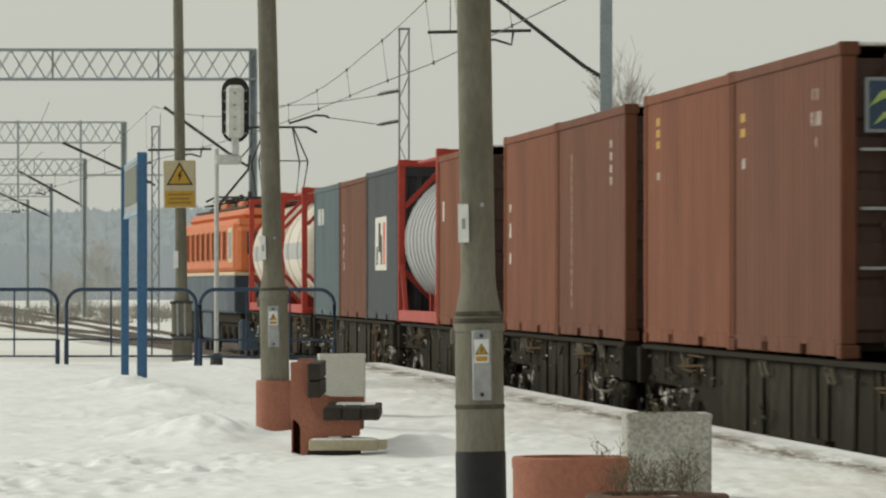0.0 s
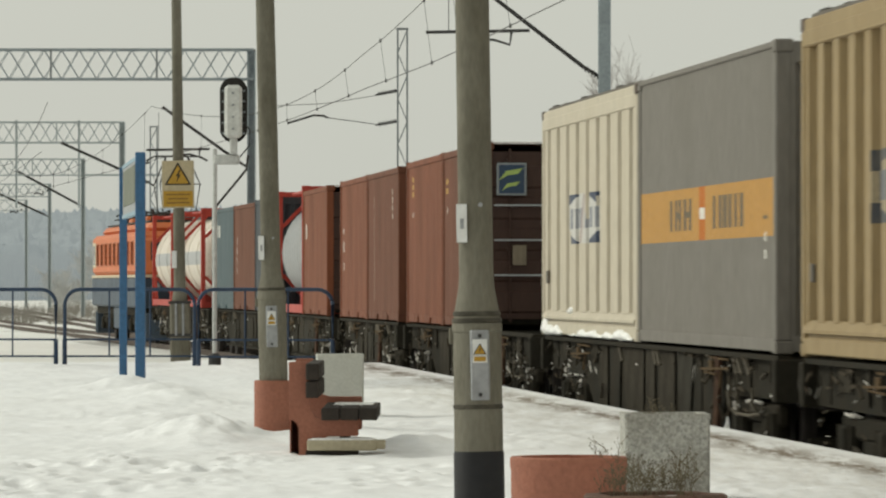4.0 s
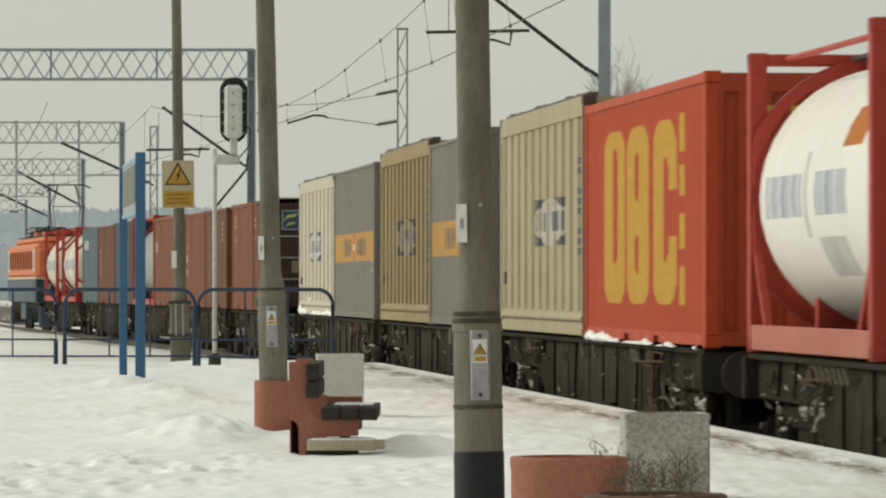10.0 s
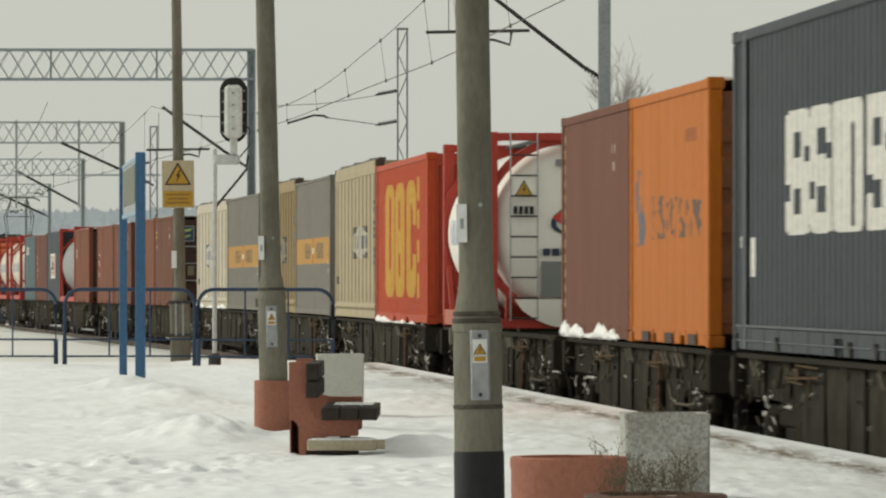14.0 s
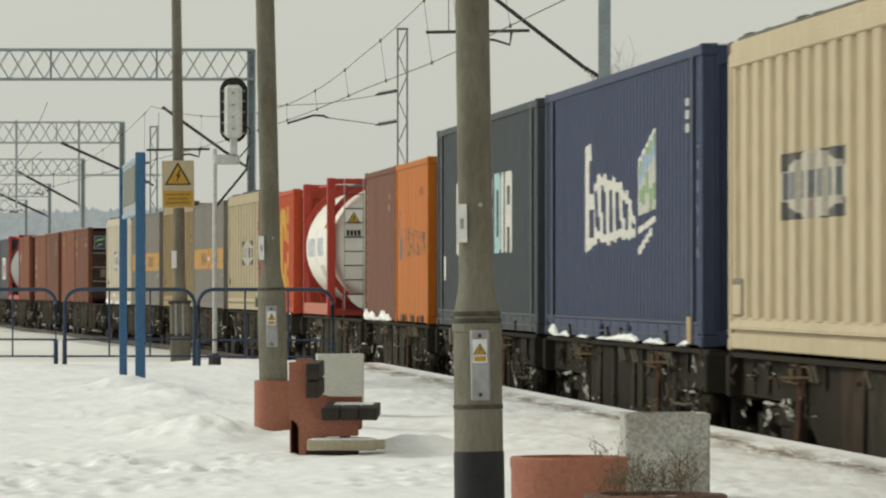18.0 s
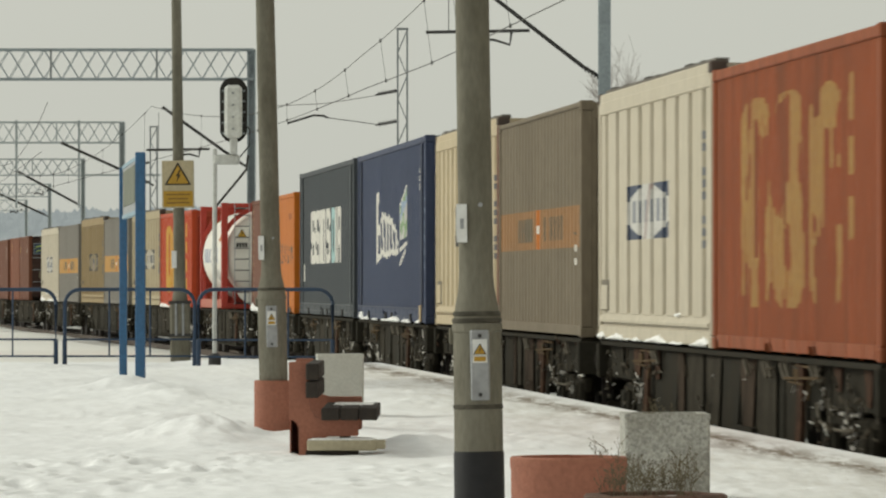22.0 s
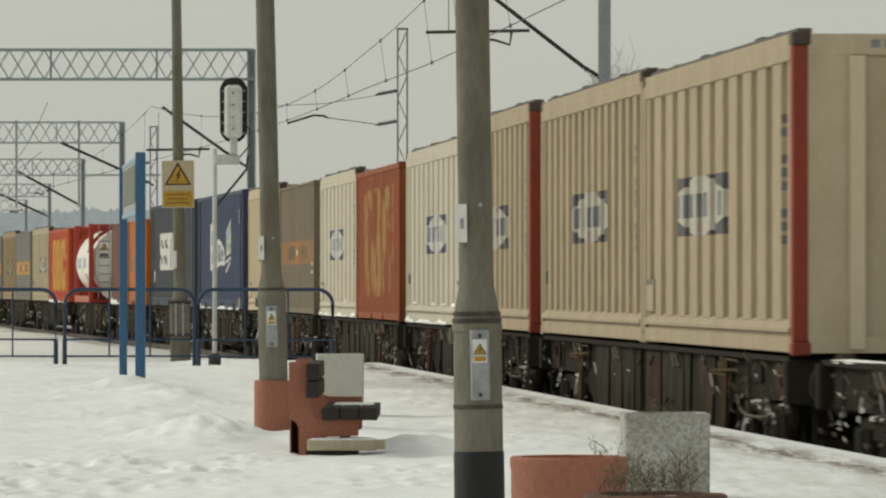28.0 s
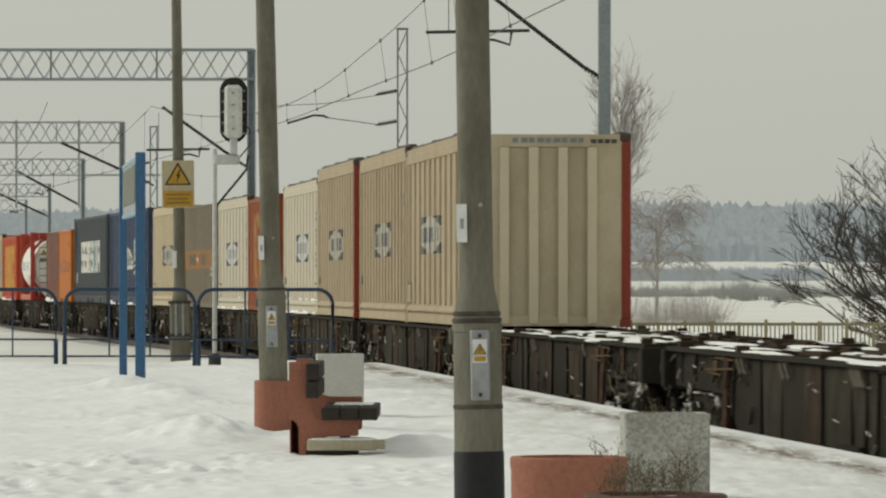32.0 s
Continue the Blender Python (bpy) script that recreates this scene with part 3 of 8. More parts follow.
# ------------------------------------------------------------ things on the platform
def lamp_post(x, y, lower, upper, cone, collar, black, plate, label, sticker, height=10.5, lean=0.0):
    """Two-stage spun-concrete post: thick foot with a cover plate, cone, thin shaft."""
    e = empty("lamp_post", pose(x, y, 0, 0, lean, 0), label, "lamp post", "concrete posts on the platform")
    bm = bmesh.new()
    lathe(bm, [(lower * 1.02, -0.3), (lower, black), (lower * 0.985, cone - 0.30)], 28)
    smooth(part("foot", bm, M_CONC, e))
    if black > 0.05:
        bm = bmesh.new()
        lathe(bm, [(lower * 1.035, -0.05), (lower * 1.03, black - 0.01), (lower * 1.0, black)], 28)
        smooth(part("painted_band", bm, M_BLACK, e, "black painted band round the foot"))
    bm = bmesh.new()
    lathe(bm, [(lower * 0.985, cone - 0.30), (lower * 0.985, cone - 0.04), (lower * 1.03, cone - 0.035), (lower * 1.03, cone), (lower * 0.97, cone + 0.01), (lower * 0.93, cone + 0.06), (upper * 1.05, cone + 0.19), (upper, cone + 0.26)], 28)
    smooth(part("cone", bm, M_CONC, e))
    bm = bmesh.new()
    lathe(bm, [(upper, cone + 0.26), (upper * 0.98, cone + 2.0), (upper * 0.66, height)], 24)
    smooth(part("shaft", bm, M_CONC, e))
    for z in collar:
        bm = bmesh.new()
        lathe(bm, [(lower * 1.0, z), (lower * 1.022, z + 0.004), (lower * 1.026, z + 0.016), (lower * 1.0, z + 0.024)], 28)
        part("band", bm, M_STAIN, e, "weathered casting joint")
    px, z0, z1, pw = plate
    cover = part("cover_plate", boxes((px - pw / 2, px + pw / 2, -lower - 0.022, -lower * 0.6, z0, z1), bevel=0.008), M_PLATE, e, "grey steel hatch cover")
    tri = bmesh.new()
    s = pw * 0.40
    zt = z1 - (z1 - z0) * 0.16
    box(tri, px - s * 0.95, px + s * 0.95, -lower - 0.027, -lower - 0.02, zt - s * 2.8, zt + 0.01)
    part("notice", tri, M_WHITE, cover)
    triangle_plate(cover, px, -lower - 0.0275, zt - 0.01, s * 0.85)
    bm = bmesh.new()
    box(bm, px - s * 0.75, px + s * 0.75, -lower - 0.031, -lower - 0.026, zt - s * 2.6, zt - s * 2.0)
    part("notice_text", bm, M_YELLOW, cover, "yellow strip with unreadable print")
    for q in (z0 + 0.03, z1 - 0.03):
        bm = bmesh.new()
        tube(bm, [(px, -lower - 0.034, q), (px, -lower - 0.018, q)], 0.011, 8)
        part("bolt", bm, M_DARK, cover)
    bm = bmesh.new()
    lathe(bm, [(lower * 0.94, cone + 0.045), (lower * 0.985, cone + 0.05), (lower * 0.98, cone + 0.065), (lower * 0.92, cone + 0.07)], 28)
    part("band", bm, M_STAIN, e, "worn edge of the casting mould")
    part("ear", boxes((-lower * 1.16, -lower * 0.9, -0.02, 0.02, cone - 0.10, cone - 0.015), bevel=0.006), M_CONC, e, "cast ear on the collar")
    bm = bmesh.new()
    tube(bm, [(upper * 0.30, -upper * 1.10, 1.70), (upper * 0.30, -upper * 0.85, 1.70)], 0.012, 8)
    part("bolt", bm, M_PLATE, e)
    if sticker:
        a, z, w, hh = sticker
        part("paper_notice", boxes((a - w / 2, a + w / 2, -upper * 1.06, -upper * 0.55, z, z + hh)), M_WHITE, e, "white paper label with faint print")
        part("notice_text", boxes((a - w * 0.15, a + w * 0.2, -upper * 1.075, -upper * 1.05, z + hh * 0.35, z + hh * 0.62)), M_PLATE, e)
    return e


def triangle_plate(parent, x, y, ztop, half):
    """Yellow warning triangle with a black border and a lightning bolt."""
    def prism(bm, pts, y0, y1):
        a = [bm.verts.new((px, y0, pz)) for px, pz in pts]
        b = [bm.verts.new((px, y1, pz)) for px, pz in pts]
        n = len(pts)
        bm.faces.new(a)
        bm.faces.new(b[::-1])
        for k in range(n):
            bm.faces.new((a[k], b[k], b[(k + 1) % n], a[(k + 1) % n]))
    h = half * 1.72
    bm = bmesh.new()
    prism(bm, [(x - half, ztop - h), (x + half, ztop - h), (x, ztop)], y - 0.003, y)
    part("triangle", bm, M_INK, parent, "black-edged warning triangle")
    bm = bmesh.new()
    q = 0.80
    prism(bm, [(x - half * q, ztop - h * 0.935), (x + half * q, ztop - h * 0.935), (x, ztop - h * 0.135)], y - 0.006, y - 0.002)
    part("triangle_field", bm, M_YELLOW, parent)
    bm = bmesh.new()
    prism(bm, [(x + half * 0.10, ztop - h * 0.36), (x - half * 0.16, ztop - h * 0.62), (x - half * 0.02, ztop - h * 0.62), (x - half * 0.10, ztop - h * 0.88),
               (x + half * 0.20, ztop - h * 0.55), (x + half * 0.05, ztop - h * 0.55), (x + half * 0.22, ztop - h * 0.36)], y - 0.009, y - 0.005)
    part("lightning_bolt", bm, M_INK, parent)


def build_posts():
    lamp_post(0.1935, 26.5, 0.128, 0.090, 1.075, (0.635, 1.085), 0.415, (0.012, 0.682, 1.048, 0.10),
              "weathered concrete lamp post with black foot band and steel hatch", (-0.072, 1.505, 0.055, 0.20), lean=-0.86)
    lamp_post(-1.498, 45.1, 0.128, 0.087, 1.19, (), 0.0, (0.0, 0.73, 1.10, 0.10),
              "weathered concrete lamp post standing in a terracotta ring", (-0.08, 1.51, 0.05, 0.21), lean=-1.3)
    ring = empty("foot_ring", pose(-1.515, 45.1, 0), "terracotta-painted concrete ring round a post's foot", "ring")
    bm = bmesh.new()
    lathe(bm, [(0.165, -0.1), (0.165, 0.42), (0.158, 0.435), (0.13, 0.435), (0.129, 0.40)], 28)
    smooth(part("ring_wall", bm, M_TERRA, ring))
    # post with the high-voltage sign
    e = empty("sign_post", pose(-4.40, 85.0, 0, 0, -0.7, 0), "concrete post carrying a yellow high-voltage sign", "post", "concrete posts on the platform")
    bm = bmesh.new()
    lathe(bm, [(0.135, 0.98), (0.135, 1.02), (0.11, 1.18), (0.10, 1.28), (0.092, 3.4), (0.07, 9.0)], 20)
    smooth(part("shaft", bm, M_CONC, e))
    part("foot", boxes((-0.165, 0.165, -0.165, 0.165, -0.3, 1.0), bevel=0.03), M_CONC, e)
    for z in (0.42, 0.97):
        part("clamp", boxes((-0.185, 0.185, -0.185, 0.185, z, z + 0.05), bevel=0.01), M_DARK, e)
    for a in (-0.06, 0.06):
        part("conduit", boxes((a - 0.018, a + 0.018, -0.195, -0.16, 0.44, 0.98), bevel=0.006), M_PLATE, e)
    sign = part("warning_sign", boxes((-0.27, 0.27, -0.16, -0.135, 2.575, 3.37), bevel=0.01), mat("sign_tan_edge", (0.46, 0.40, 0.27), 0.5, dirt=0.3, dirt_color=(0.3, 0.22, 0.1), scale=9), e, "tan enamel sign with yellow warning panels")
    part("yellow_panel", boxes((-0.245, 0.245, -0.165, -0.158, 2.60, 2.86)), M_YELLOW, sign)
    part("sign_field", boxes((-0.245, 0.245, -0.165, -0.158, 2.91, 3.35)), mat("sign_pale_beige", (0.48, 0.41, 0.27), 0.5, dirt=0.3, dirt_color=(0.44, 0.35, 0.19), scale=9), sign)
    triangle_plate(sign, 0.0, -0.166, 3.345, 0.225)
    for z, a in ((2.79, 0.2), (2.72, 0.17), (2.65, 0.19)):
        part("sign_text", boxes((-a, a, -0.169, -0.164, z, z + 0.022)), mat("faded_sign_print", (0.22, 0.125, 0.03), 0.6, dirt=0.3, scale=9, bump=0), sign, "line of unreadable black print")
    part("bracket", boxes((-0.2, 0.2, -0.135, -0.09, 2.7, 2.75)), M_DARK, sign)
    part("paper_notice", boxes((-0.125, -0.04, -0.11, -0.08, 1.57, 1.86)), M_WHITE, e)


def build_bench():
    e = empty("bench", pose(-0.80, 38.3, 0), "bench with terracotta concrete supports and snow-covered dark planks", "bench")
    # support outline seen from its side: upright, seat arm, foot
    def support(y, arm):
        bm = bmesh.new()
        side = ((-0.365, 0.695), (-0.355, 0.70), (-0.235, 0.70), (-0.225, 0.69), (-0.205, arm + 0.09), (-0.165, arm + 0.02), (-0.10, arm), (0.152, arm), (0.16, arm - 0.01), (0.16, 0.15), (0.15, 0.14),
                (-0.07, 0.14), (-0.10, 0.12), (-0.10, 0.075), (-0.08, 0.055), (0.14, 0.055), (0.15, 0.045), (0.15, -0.05), (-0.29, -0.05), (-0.29, 0.20), (-0.305, 0.235), (-0.33, 0.258), (-0.365, 0.267))
        near = [bm.verts.new((px, y, pz)) for px, pz in side]
        far = [bm.verts.new((px, y + 0.13, pz)) for px, pz in side]
        bm.faces.new(near)
        bm.faces.new(far[::-1])
        for k in range(len(side)):
            bm.faces.new((near[k], far[k], far[(k + 1) % len(side)], near[(k + 1) % len(side)]))
        bmesh.ops.recalc_face_normals(bm, faces=bm.faces)
        # walls added behind the notch to shut out light and keep it dark
        box(bm, -0.355, -0.20, y + 0.46, y + 0.50, -0.05, 0.265)
        box(bm, -0.362, -0.351, y + 0.13, y + 0.47, -0.05, 0.262)
        box(bm, -0.36, -0.20, y + 0.13, y + 0.48, 0.262, 0.31)
        box(bm, -0.285, -0.24, y + 0.13, y + 0.47, -0.05, 0.264)
        return part("support", bm, M_TERRA, e, "terracotta-painted concrete bench end")
    support(0.0, 0.265)
    support(1.80, 0.40)
    for z in (0.43, 0.565):
        part("back_plank", boxes((-0.235, -0.137, -0.10, 1.78, z, z + 0.125), bevel=0.008), M_WOODDK, e)
    for k in range(3):
        part("seat_plank", boxes((-0.118 + k * 0.143, 0.02 + k * 0.143, -0.10, 1.78, 0.262, 0.355), bevel=0.008), M_WOODDK, e)
    part("strut", boxes((0.02, 0.10, 0.02, 0.11, 0.08, 0.262)), M_WOODDK, e)
    part("foot_plank", boxes((-0.235, 0.165, -0.06, 0.16, -0.03, 0.032), bevel=0.006), M_WOODDK, e)
    part("foot_board", boxes((-0.225, 0.30, -0.10, 0.16, 0.034, 0.115), (0.29, 0.365, -0.09, 0.15, 0.046, 0.11), bevel=0.008), M_WOODPALE, e, "bleached pale board")
    for name, x0, x1, y0, y1, z, h in (("seat_snow", -0.06, 0.27, 0.95, 1.72, 0.350, 0.012), ("foot_snow", -0.22, 0.29, -0.095, 0.155, 0.113, 0.018), ("heap_snow", -0.12, 0.02, 0.0, 0.12, 0.12, 0.05)):
        bm = bmesh.new()
        nx, ny = 14, 20
        vs = [[bm.verts.new((x0 + (x1 - x0) * i / nx, y0 + (y1 - y0) * j / ny,
                             z + (h * (0.75 + 0.35 * noise.noise(Vector((i * 0.4, j * 0.5, z * 9)))) if 0 < i < nx and 0 < j < ny else 0.0))) for i in range(nx + 1)] for j in range(ny + 1)]
        for j in range(ny):
            for i in range(nx):
                bm.faces.new((vs[j][i], vs[j][i + 1], vs[j + 1][i + 1], vs[j + 1][i]))
        box(bm, x0 + 0.004, x1 - 0.004, y0 + 0.004, y1 - 0.004, z - 0.002, z + h * 0.35)
        smooth(part(name, bm, M_DRIFT, e, "snow lying on the bench"), 60)


def litter_bin(x, y, w, h, rz, material):
    """A square cast-concrete bin with chamfered corners and a hollow top."""
    e = empty("concrete_bin", pose(x, y, 0, 0, 0, rz), "square rough grey concrete bin standing in snow", "bin", "concrete bins")
    a, t = w / 2, 0.05
    bm = bmesh.new()
    box(bm, -a, a, -a, a, -0.05, h, bevel=0.014)
    lid = max((f for f in bm.faces), key=lambda f: f.calc_center_median().z)
    bmesh.ops.inset_region(bm, faces=[lid], thickness=t)
    bmesh.ops.translate(bm, verts=list(lid.verts), vec=(0, 0, -h + 0.1))
    part("body", bm, material, e)
    bm = bmesh.new()
    q = 0.004
    for x0, x1, y0, y1 in ((-a - q, a + q, -a - q, -a + t), (-a - q, a + q, a - t, a + q), (-a - q, -a + t, -a + t, a - t), (a - t, a + q, -a + t, a - t)):
        box(bm, x0, x1, y0, y1, h - 0.03, h + 0.006, bevel=0.004)
    part("rim", bm, material, e)
    part("snow_fill", boxes((-a + t, a - t, -a + t, a - t, h - 0.12, h - 0.06), bevel=0.02), M_DRIFT, e, "snow lying in the bin")
    part("foot", boxes((-a - 0.006, a + 0.006, -a - 0.006, a + 0.006, -0.05, 0.03), bevel=0.006), material, e)
    return e


def flower_pot(x, y, r, h, label, drop=0.0, heap=0.05, rim=None):
    e = empty("flower_pot", pose(x, y, 0), label, "planter", "round terracotta planters")
    bm = bmesh.new()
    lathe(bm, [(r * 0.97, -0.05), (r * 0.985, h - 0.06), (r, h - 0.05), (r, h - 0.008), (r - 0.008, h), (r - 0.05, h), (r - 0.055, h - 0.03)], 48)
    smooth(part("pot_wall", bm, M_TERRA, e))
    if rim:
        bm = bmesh.new()
        lathe(bm, [(r + 0.002, h - 0.035), (r + 0.005, h - 0.006), (r - 0.006, h + 0.004), (r - 0.052, h + 0.003), (r - 0.056, h - 0.02)], 48)
        for v in bm.verts:
            v.co.z += 0.008 * noise.noise(v.co * 14)
        smooth(part("rim", bm, rim, e, "dark weathered rim"))
    bm = bmesh.new()
    rings = [[bm.verts.new((q * (r - 0.056) * math.cos(k * math.pi / 16), q * (r - 0.056) * math.sin(k * math.pi / 16), h - 0.03 - drop * (1.2 - q) + heap * (1 - q * q) * (0.7 + 0.6 * noise.noise(Vector((k * 0.5, q * 3, x)))))) for k in range(32)] for q in (1.0, 0.75, 0.45, 0.15)]
    for u, w in zip(rings, rings[1:]):
        for k in range(32):
            bm.faces.new((u[k], u[(k + 1) % 32], w[(k + 1) % 32], w[k]))
    bm.faces.new(rings[-1])
    smooth(part("snow_fill", bm, M_DRIFT, e, "snow filling the pot"), 60)
    return e


def dry_plant(x, y, z, r, h, count, seed):
    rnd = random.Random(seed)
    bm = bmesh.new()
    for _ in range(count):
        a, q = rnd.uniform(0, 6.28), r * math.sqrt(rnd.random())
        px, py, hh = q * math.cos(a), q * math.sin(a), h * rnd.uniform(0.35, 1.0)
        pts = [(px, py, 0)]
        dx, dy = rnd.uniform(-0.25, 0.25), rnd.uniform(-0.25, 0.25)
        for k in range(1, 5):
            pts.append((px + dx * hh * k / 4 + rnd.uniform(-0.012, 0.012), py + dy * hh * k / 4, hh * k / 4))
        tube(bm, pts, 0.0022, 3, 0.001)
        for k in range(2, 5):
            for _ in range(2):
                b = Vector(pts[k])
                d = Vector((rnd.uniform(-1, 1), rnd.uniform(-1, 1), rnd.uniform(0.1, 1.0))).normalized() * rnd.uniform(0.02, 0.06)
                tube(bm, [b, b + d], 0.0016, 3, 0.001)
                c = b + d
                s = rnd.uniform(0.003, 0.007)
                vs = [bm.verts.new(c + Vector((sx * s, sy * s, sz * s))) for sx, sy, sz in ((1, 0, 0), (-0.5, 0.8, 0), (-0.5, -0.8, 0), (0, 0, 1.3))]
                for f in ((0, 1, 3), (1, 2, 3), (2, 0, 3), (0, 2, 1)):
                    bm.faces.new([vs[i] for i in f])
    ob = part("dry_plant", bm, M_TWIG)
    ob.matrix_basis = pose(x, y, z)
    tagged(ob, "withered brown stems sticking out of a snowy planter", "plant", kind="stuff")


def build_railings():
    # each section: a bent tube frame with two lower rails and thin uprights
    for x0, x1, y0, y1, ups in ((-8.4, -6.11, 80.3, 80.0, (-6.80, -7.7)), (-5.97, -3.93, 80.0, 80.2, (-5.27, -4.63)), (-3.84, -1.72, 79.6, 79.0, (-3.1, -2.42))):
        e = empty("railing", pose(0, 0, 0), "dark blue tubular steel railing on the snowy platform", "railing", "platform railings")
        at = lambda x: y0 + (y1 - y0) * (x - x0) / (x1 - x0)
        top, r = 1.215, 0.24
        pts = [(x0, at(x0), -0.06), (x0, at(x0), top - r)]
        pts += [(x0 + r - r * math.cos(a), at(x0 + r), top - r + r * math.sin(a)) for a in np.linspace(0.2, 1.57, 6)]
        pts += [(x1 - r + r * math.sin(a), at(x1 - r), top - r + r * math.cos(a)) for a in np.linspace(0.0, 1.37, 6)]
        pts += [(x1, at(x1), top - r), (x1, at(x1), -0.06)]
        bm = bmesh.new()
        tube(bm, pts, 0.03, 8)
        smooth(part("frame", bm, M_DKBLUE, e))
        for z in (0.425, 0.16):
            bm = bmesh.new()
            tube(bm, [(x0, at(x0), z), (x1, at(x1), z)], 0.018, 6)
            part("rail", bm, M_DKBLUE, e)
        for x in ups:
            bm = bmesh.new()
            tube(bm, [(x, at(x), 0.16), (x, at(x), top - 0.02)], 0.014, 6)
            part("upright", bm, M_DKBLUE, e)
        for x in (x0, x1):
            bm = bmesh.new()
            lathe(bm, [(0.036, -0.06), (0.036, 0.42), (0.031, 0.43)], 10, x, at(x))
            part("foot", bm, M_DKBLUE, e)


def build_name_board():
    e = empty("name_board", pose(0, 0, 0), "station name board on two blue steel posts", "sign")
    for x, y, top, r in ((-4.39, 69.6, 2.90, 0.052), (-3.815, 63.9, 2.96, 0.062)):
        bm = bmesh.new()
        box(bm, x - r, x + r, y - r, y + r, -0.08, top, bevel=0.01)
        part("post", bm, M_BLUE, e)
    a, b = Vector((-4.36, 69.4, 0)), Vector((-3.85, 64.1, 0))
    bm = bmesh.new()
    bar(bm, (*a.xy, 2.55), (*b.xy, 2.55), 0.05, 0.68)
    board = part("board", bm, M_PLATE, e, "grey-green name board framed in pale blue")
    for z in (2.21, 2.89):
        bm = bmesh.new()
        bar(bm, (*a.xy, z), (*b.xy, z), 0.07, 0.05)
        part("frame_edge", bm, mat("pale_blue_frame", (0.26, 0.38, 0.46), 0.5, dirt=0.3, scale=4), board)
    bm = bmesh.new()
    n = Vector((-(b - a).y, (b - a).x, 0)).normalized()
    p, q = a + (b - a) * 0.08 - n * 0.03, a + (b - a) * 0.92 - n * 0.03
    bar(bm, (*p.xy, 2.58), (*q.xy, 2.58), 0.01, 0.48)
    part("panel", bm, mat("board_olive", (0.15, 0.16, 0.12), 0.6, dirt=0.5, dirt_color=(0.07, 0.08, 0.07), scale=3), board)


def build_signal():
    e = empty("railway_signal", pose(-3.63, 80.6, 0), "railway light signal on a steel mast, seen from behind", "signal")
    bm = bmesh.new()
    tube(bm, [(0, 0, -0.05), (0, 0, 3.45)], 0.036, 10)
    smooth(part("mast", bm, M_SIGGREY, e))
    bm = bmesh.new()
    lathe(bm, [(0.10, -0.05), (0.10, 0.16), (0.05, 0.2)], 10)
    part("socket", bm, M_DARK, e)
    part("cross_arm", boxes((-0.02, 0.40, -0.06, 0.06, 3.20, 3.36), bevel=0.03), M_SIGGREY, e)
    def oval(bm, w, h, cz, y0, y1, n=28):
        pts = []
        for k in range(n):
            a = 2 * math.pi * k / n
            pts.append((w * math.cos(a), cz + (h - w) * (1 if math.sin(a) >= 0 else -1) + w * math.sin(a)))
        u = [bm.verts.new((0.30 + px, y0, pz)) for px, pz in pts]
        w2 = [bm.verts.new((0.30 + px, y1, pz)) for px, pz in pts]
        bm.faces.new(u)
        bm.faces.new(w2[::-1])
        for k in range(n):
            bm.faces.new((u[k], w2[k], w2[(k + 1) % n], u[(k + 1) % n]))
    bm = bmesh.new()
    oval(bm, 0.22, 0.52, 4.07, -0.02, 0.01)
    head = part("background_board", bm, M_INK, e, "black oval background board")
    bm = bmesh.new()
    box(bm, 0.16, 0.44, -0.22, -0.02, 3.62, 4.46, bevel=0.05)
    part("lamp_housing", bm, mat("signal_grey", (0.62, 0.63, 0.60), 0.5, dirt=0.3, dirt_color=(0.25, 0.25, 0.23), scale=4), head, "pale grey lamp housing")
    for k in range(4):
        z = 3.75 + k * 0.19
        part("hinge_bolt", boxes((0.28, 0.32, -0.235, -0.215, z, z + 0.025)), M_STEEL, head)
    for k in range(5):
        z = 3.68 + k * 0.17
        part("side_clip", boxes((0.115, 0.16, -0.05, -0.02, z, z + 0.03)), M_STEEL, head)
        part("side_clip", boxes((0.44, 0.485, -0.05, -0.02, z, z + 0.03)), M_STEEL, head)
    part("neck", boxes((0.24, 0.36, -0.12, 0.0, 3.36, 3.64), bevel=0.02), M_SIGGREY, e)
    bm = bmesh.new()
    tube(bm, [(0.0, 0.02, 2.42), (0.03, 0.03, 2.55), (0.5, 0.05, 3.12), (0.53, 0.05, 3.35)], 0.022, 6)
    part("brace", bm, M_DARK, e)
    bm = bmesh.new()
    tube(bm, [(0.44, -0.05, 3.9), (0.56, -0.05, 3.75), (0.55, -0.03, 3.5), (0.40, 0, 3.32)], 0.012, 5)
    part("cable", bm, M_DARK, e)


# ------------------------------------------------------------ overhead line
def lattice(bm, a, b, w, n, r=0.012, leg=0.03):
    """A square lattice mast or beam between two points, with crossed diagonals on its four sides."""
    a, b = Vector(a), Vector(b)
    d = (b - a).normalized()
    s = d.cross(Vector((0, 1, 0)))
    s = Vector((0, 0, 1)) if s.length < 0.2 else s.normalized()
    t = d.cross(s).normalized()
    ww, wh = (w, w) if isinstance(w, float) else w
    corner = [(s * sx * wh / 2 + t * tx * ww / 2) for sx, tx in ((-1, -1), (1, -1), (1, 1), (-1, 1))]
    for c in corner:
        bar(bm, a + c, b + c, leg, leg)
    for k in range(n):
        p, q = a + (b - a) * k / n, a + (b - a) * (k + 1) / n
        for i in range(4):
            c0, c1 = corner[i], corner[(i + 1) % 4]
            bar(bm, p + c0, q + c1, r, r)
            bar(bm, p + c1, q + c0, r, r)
    return bm


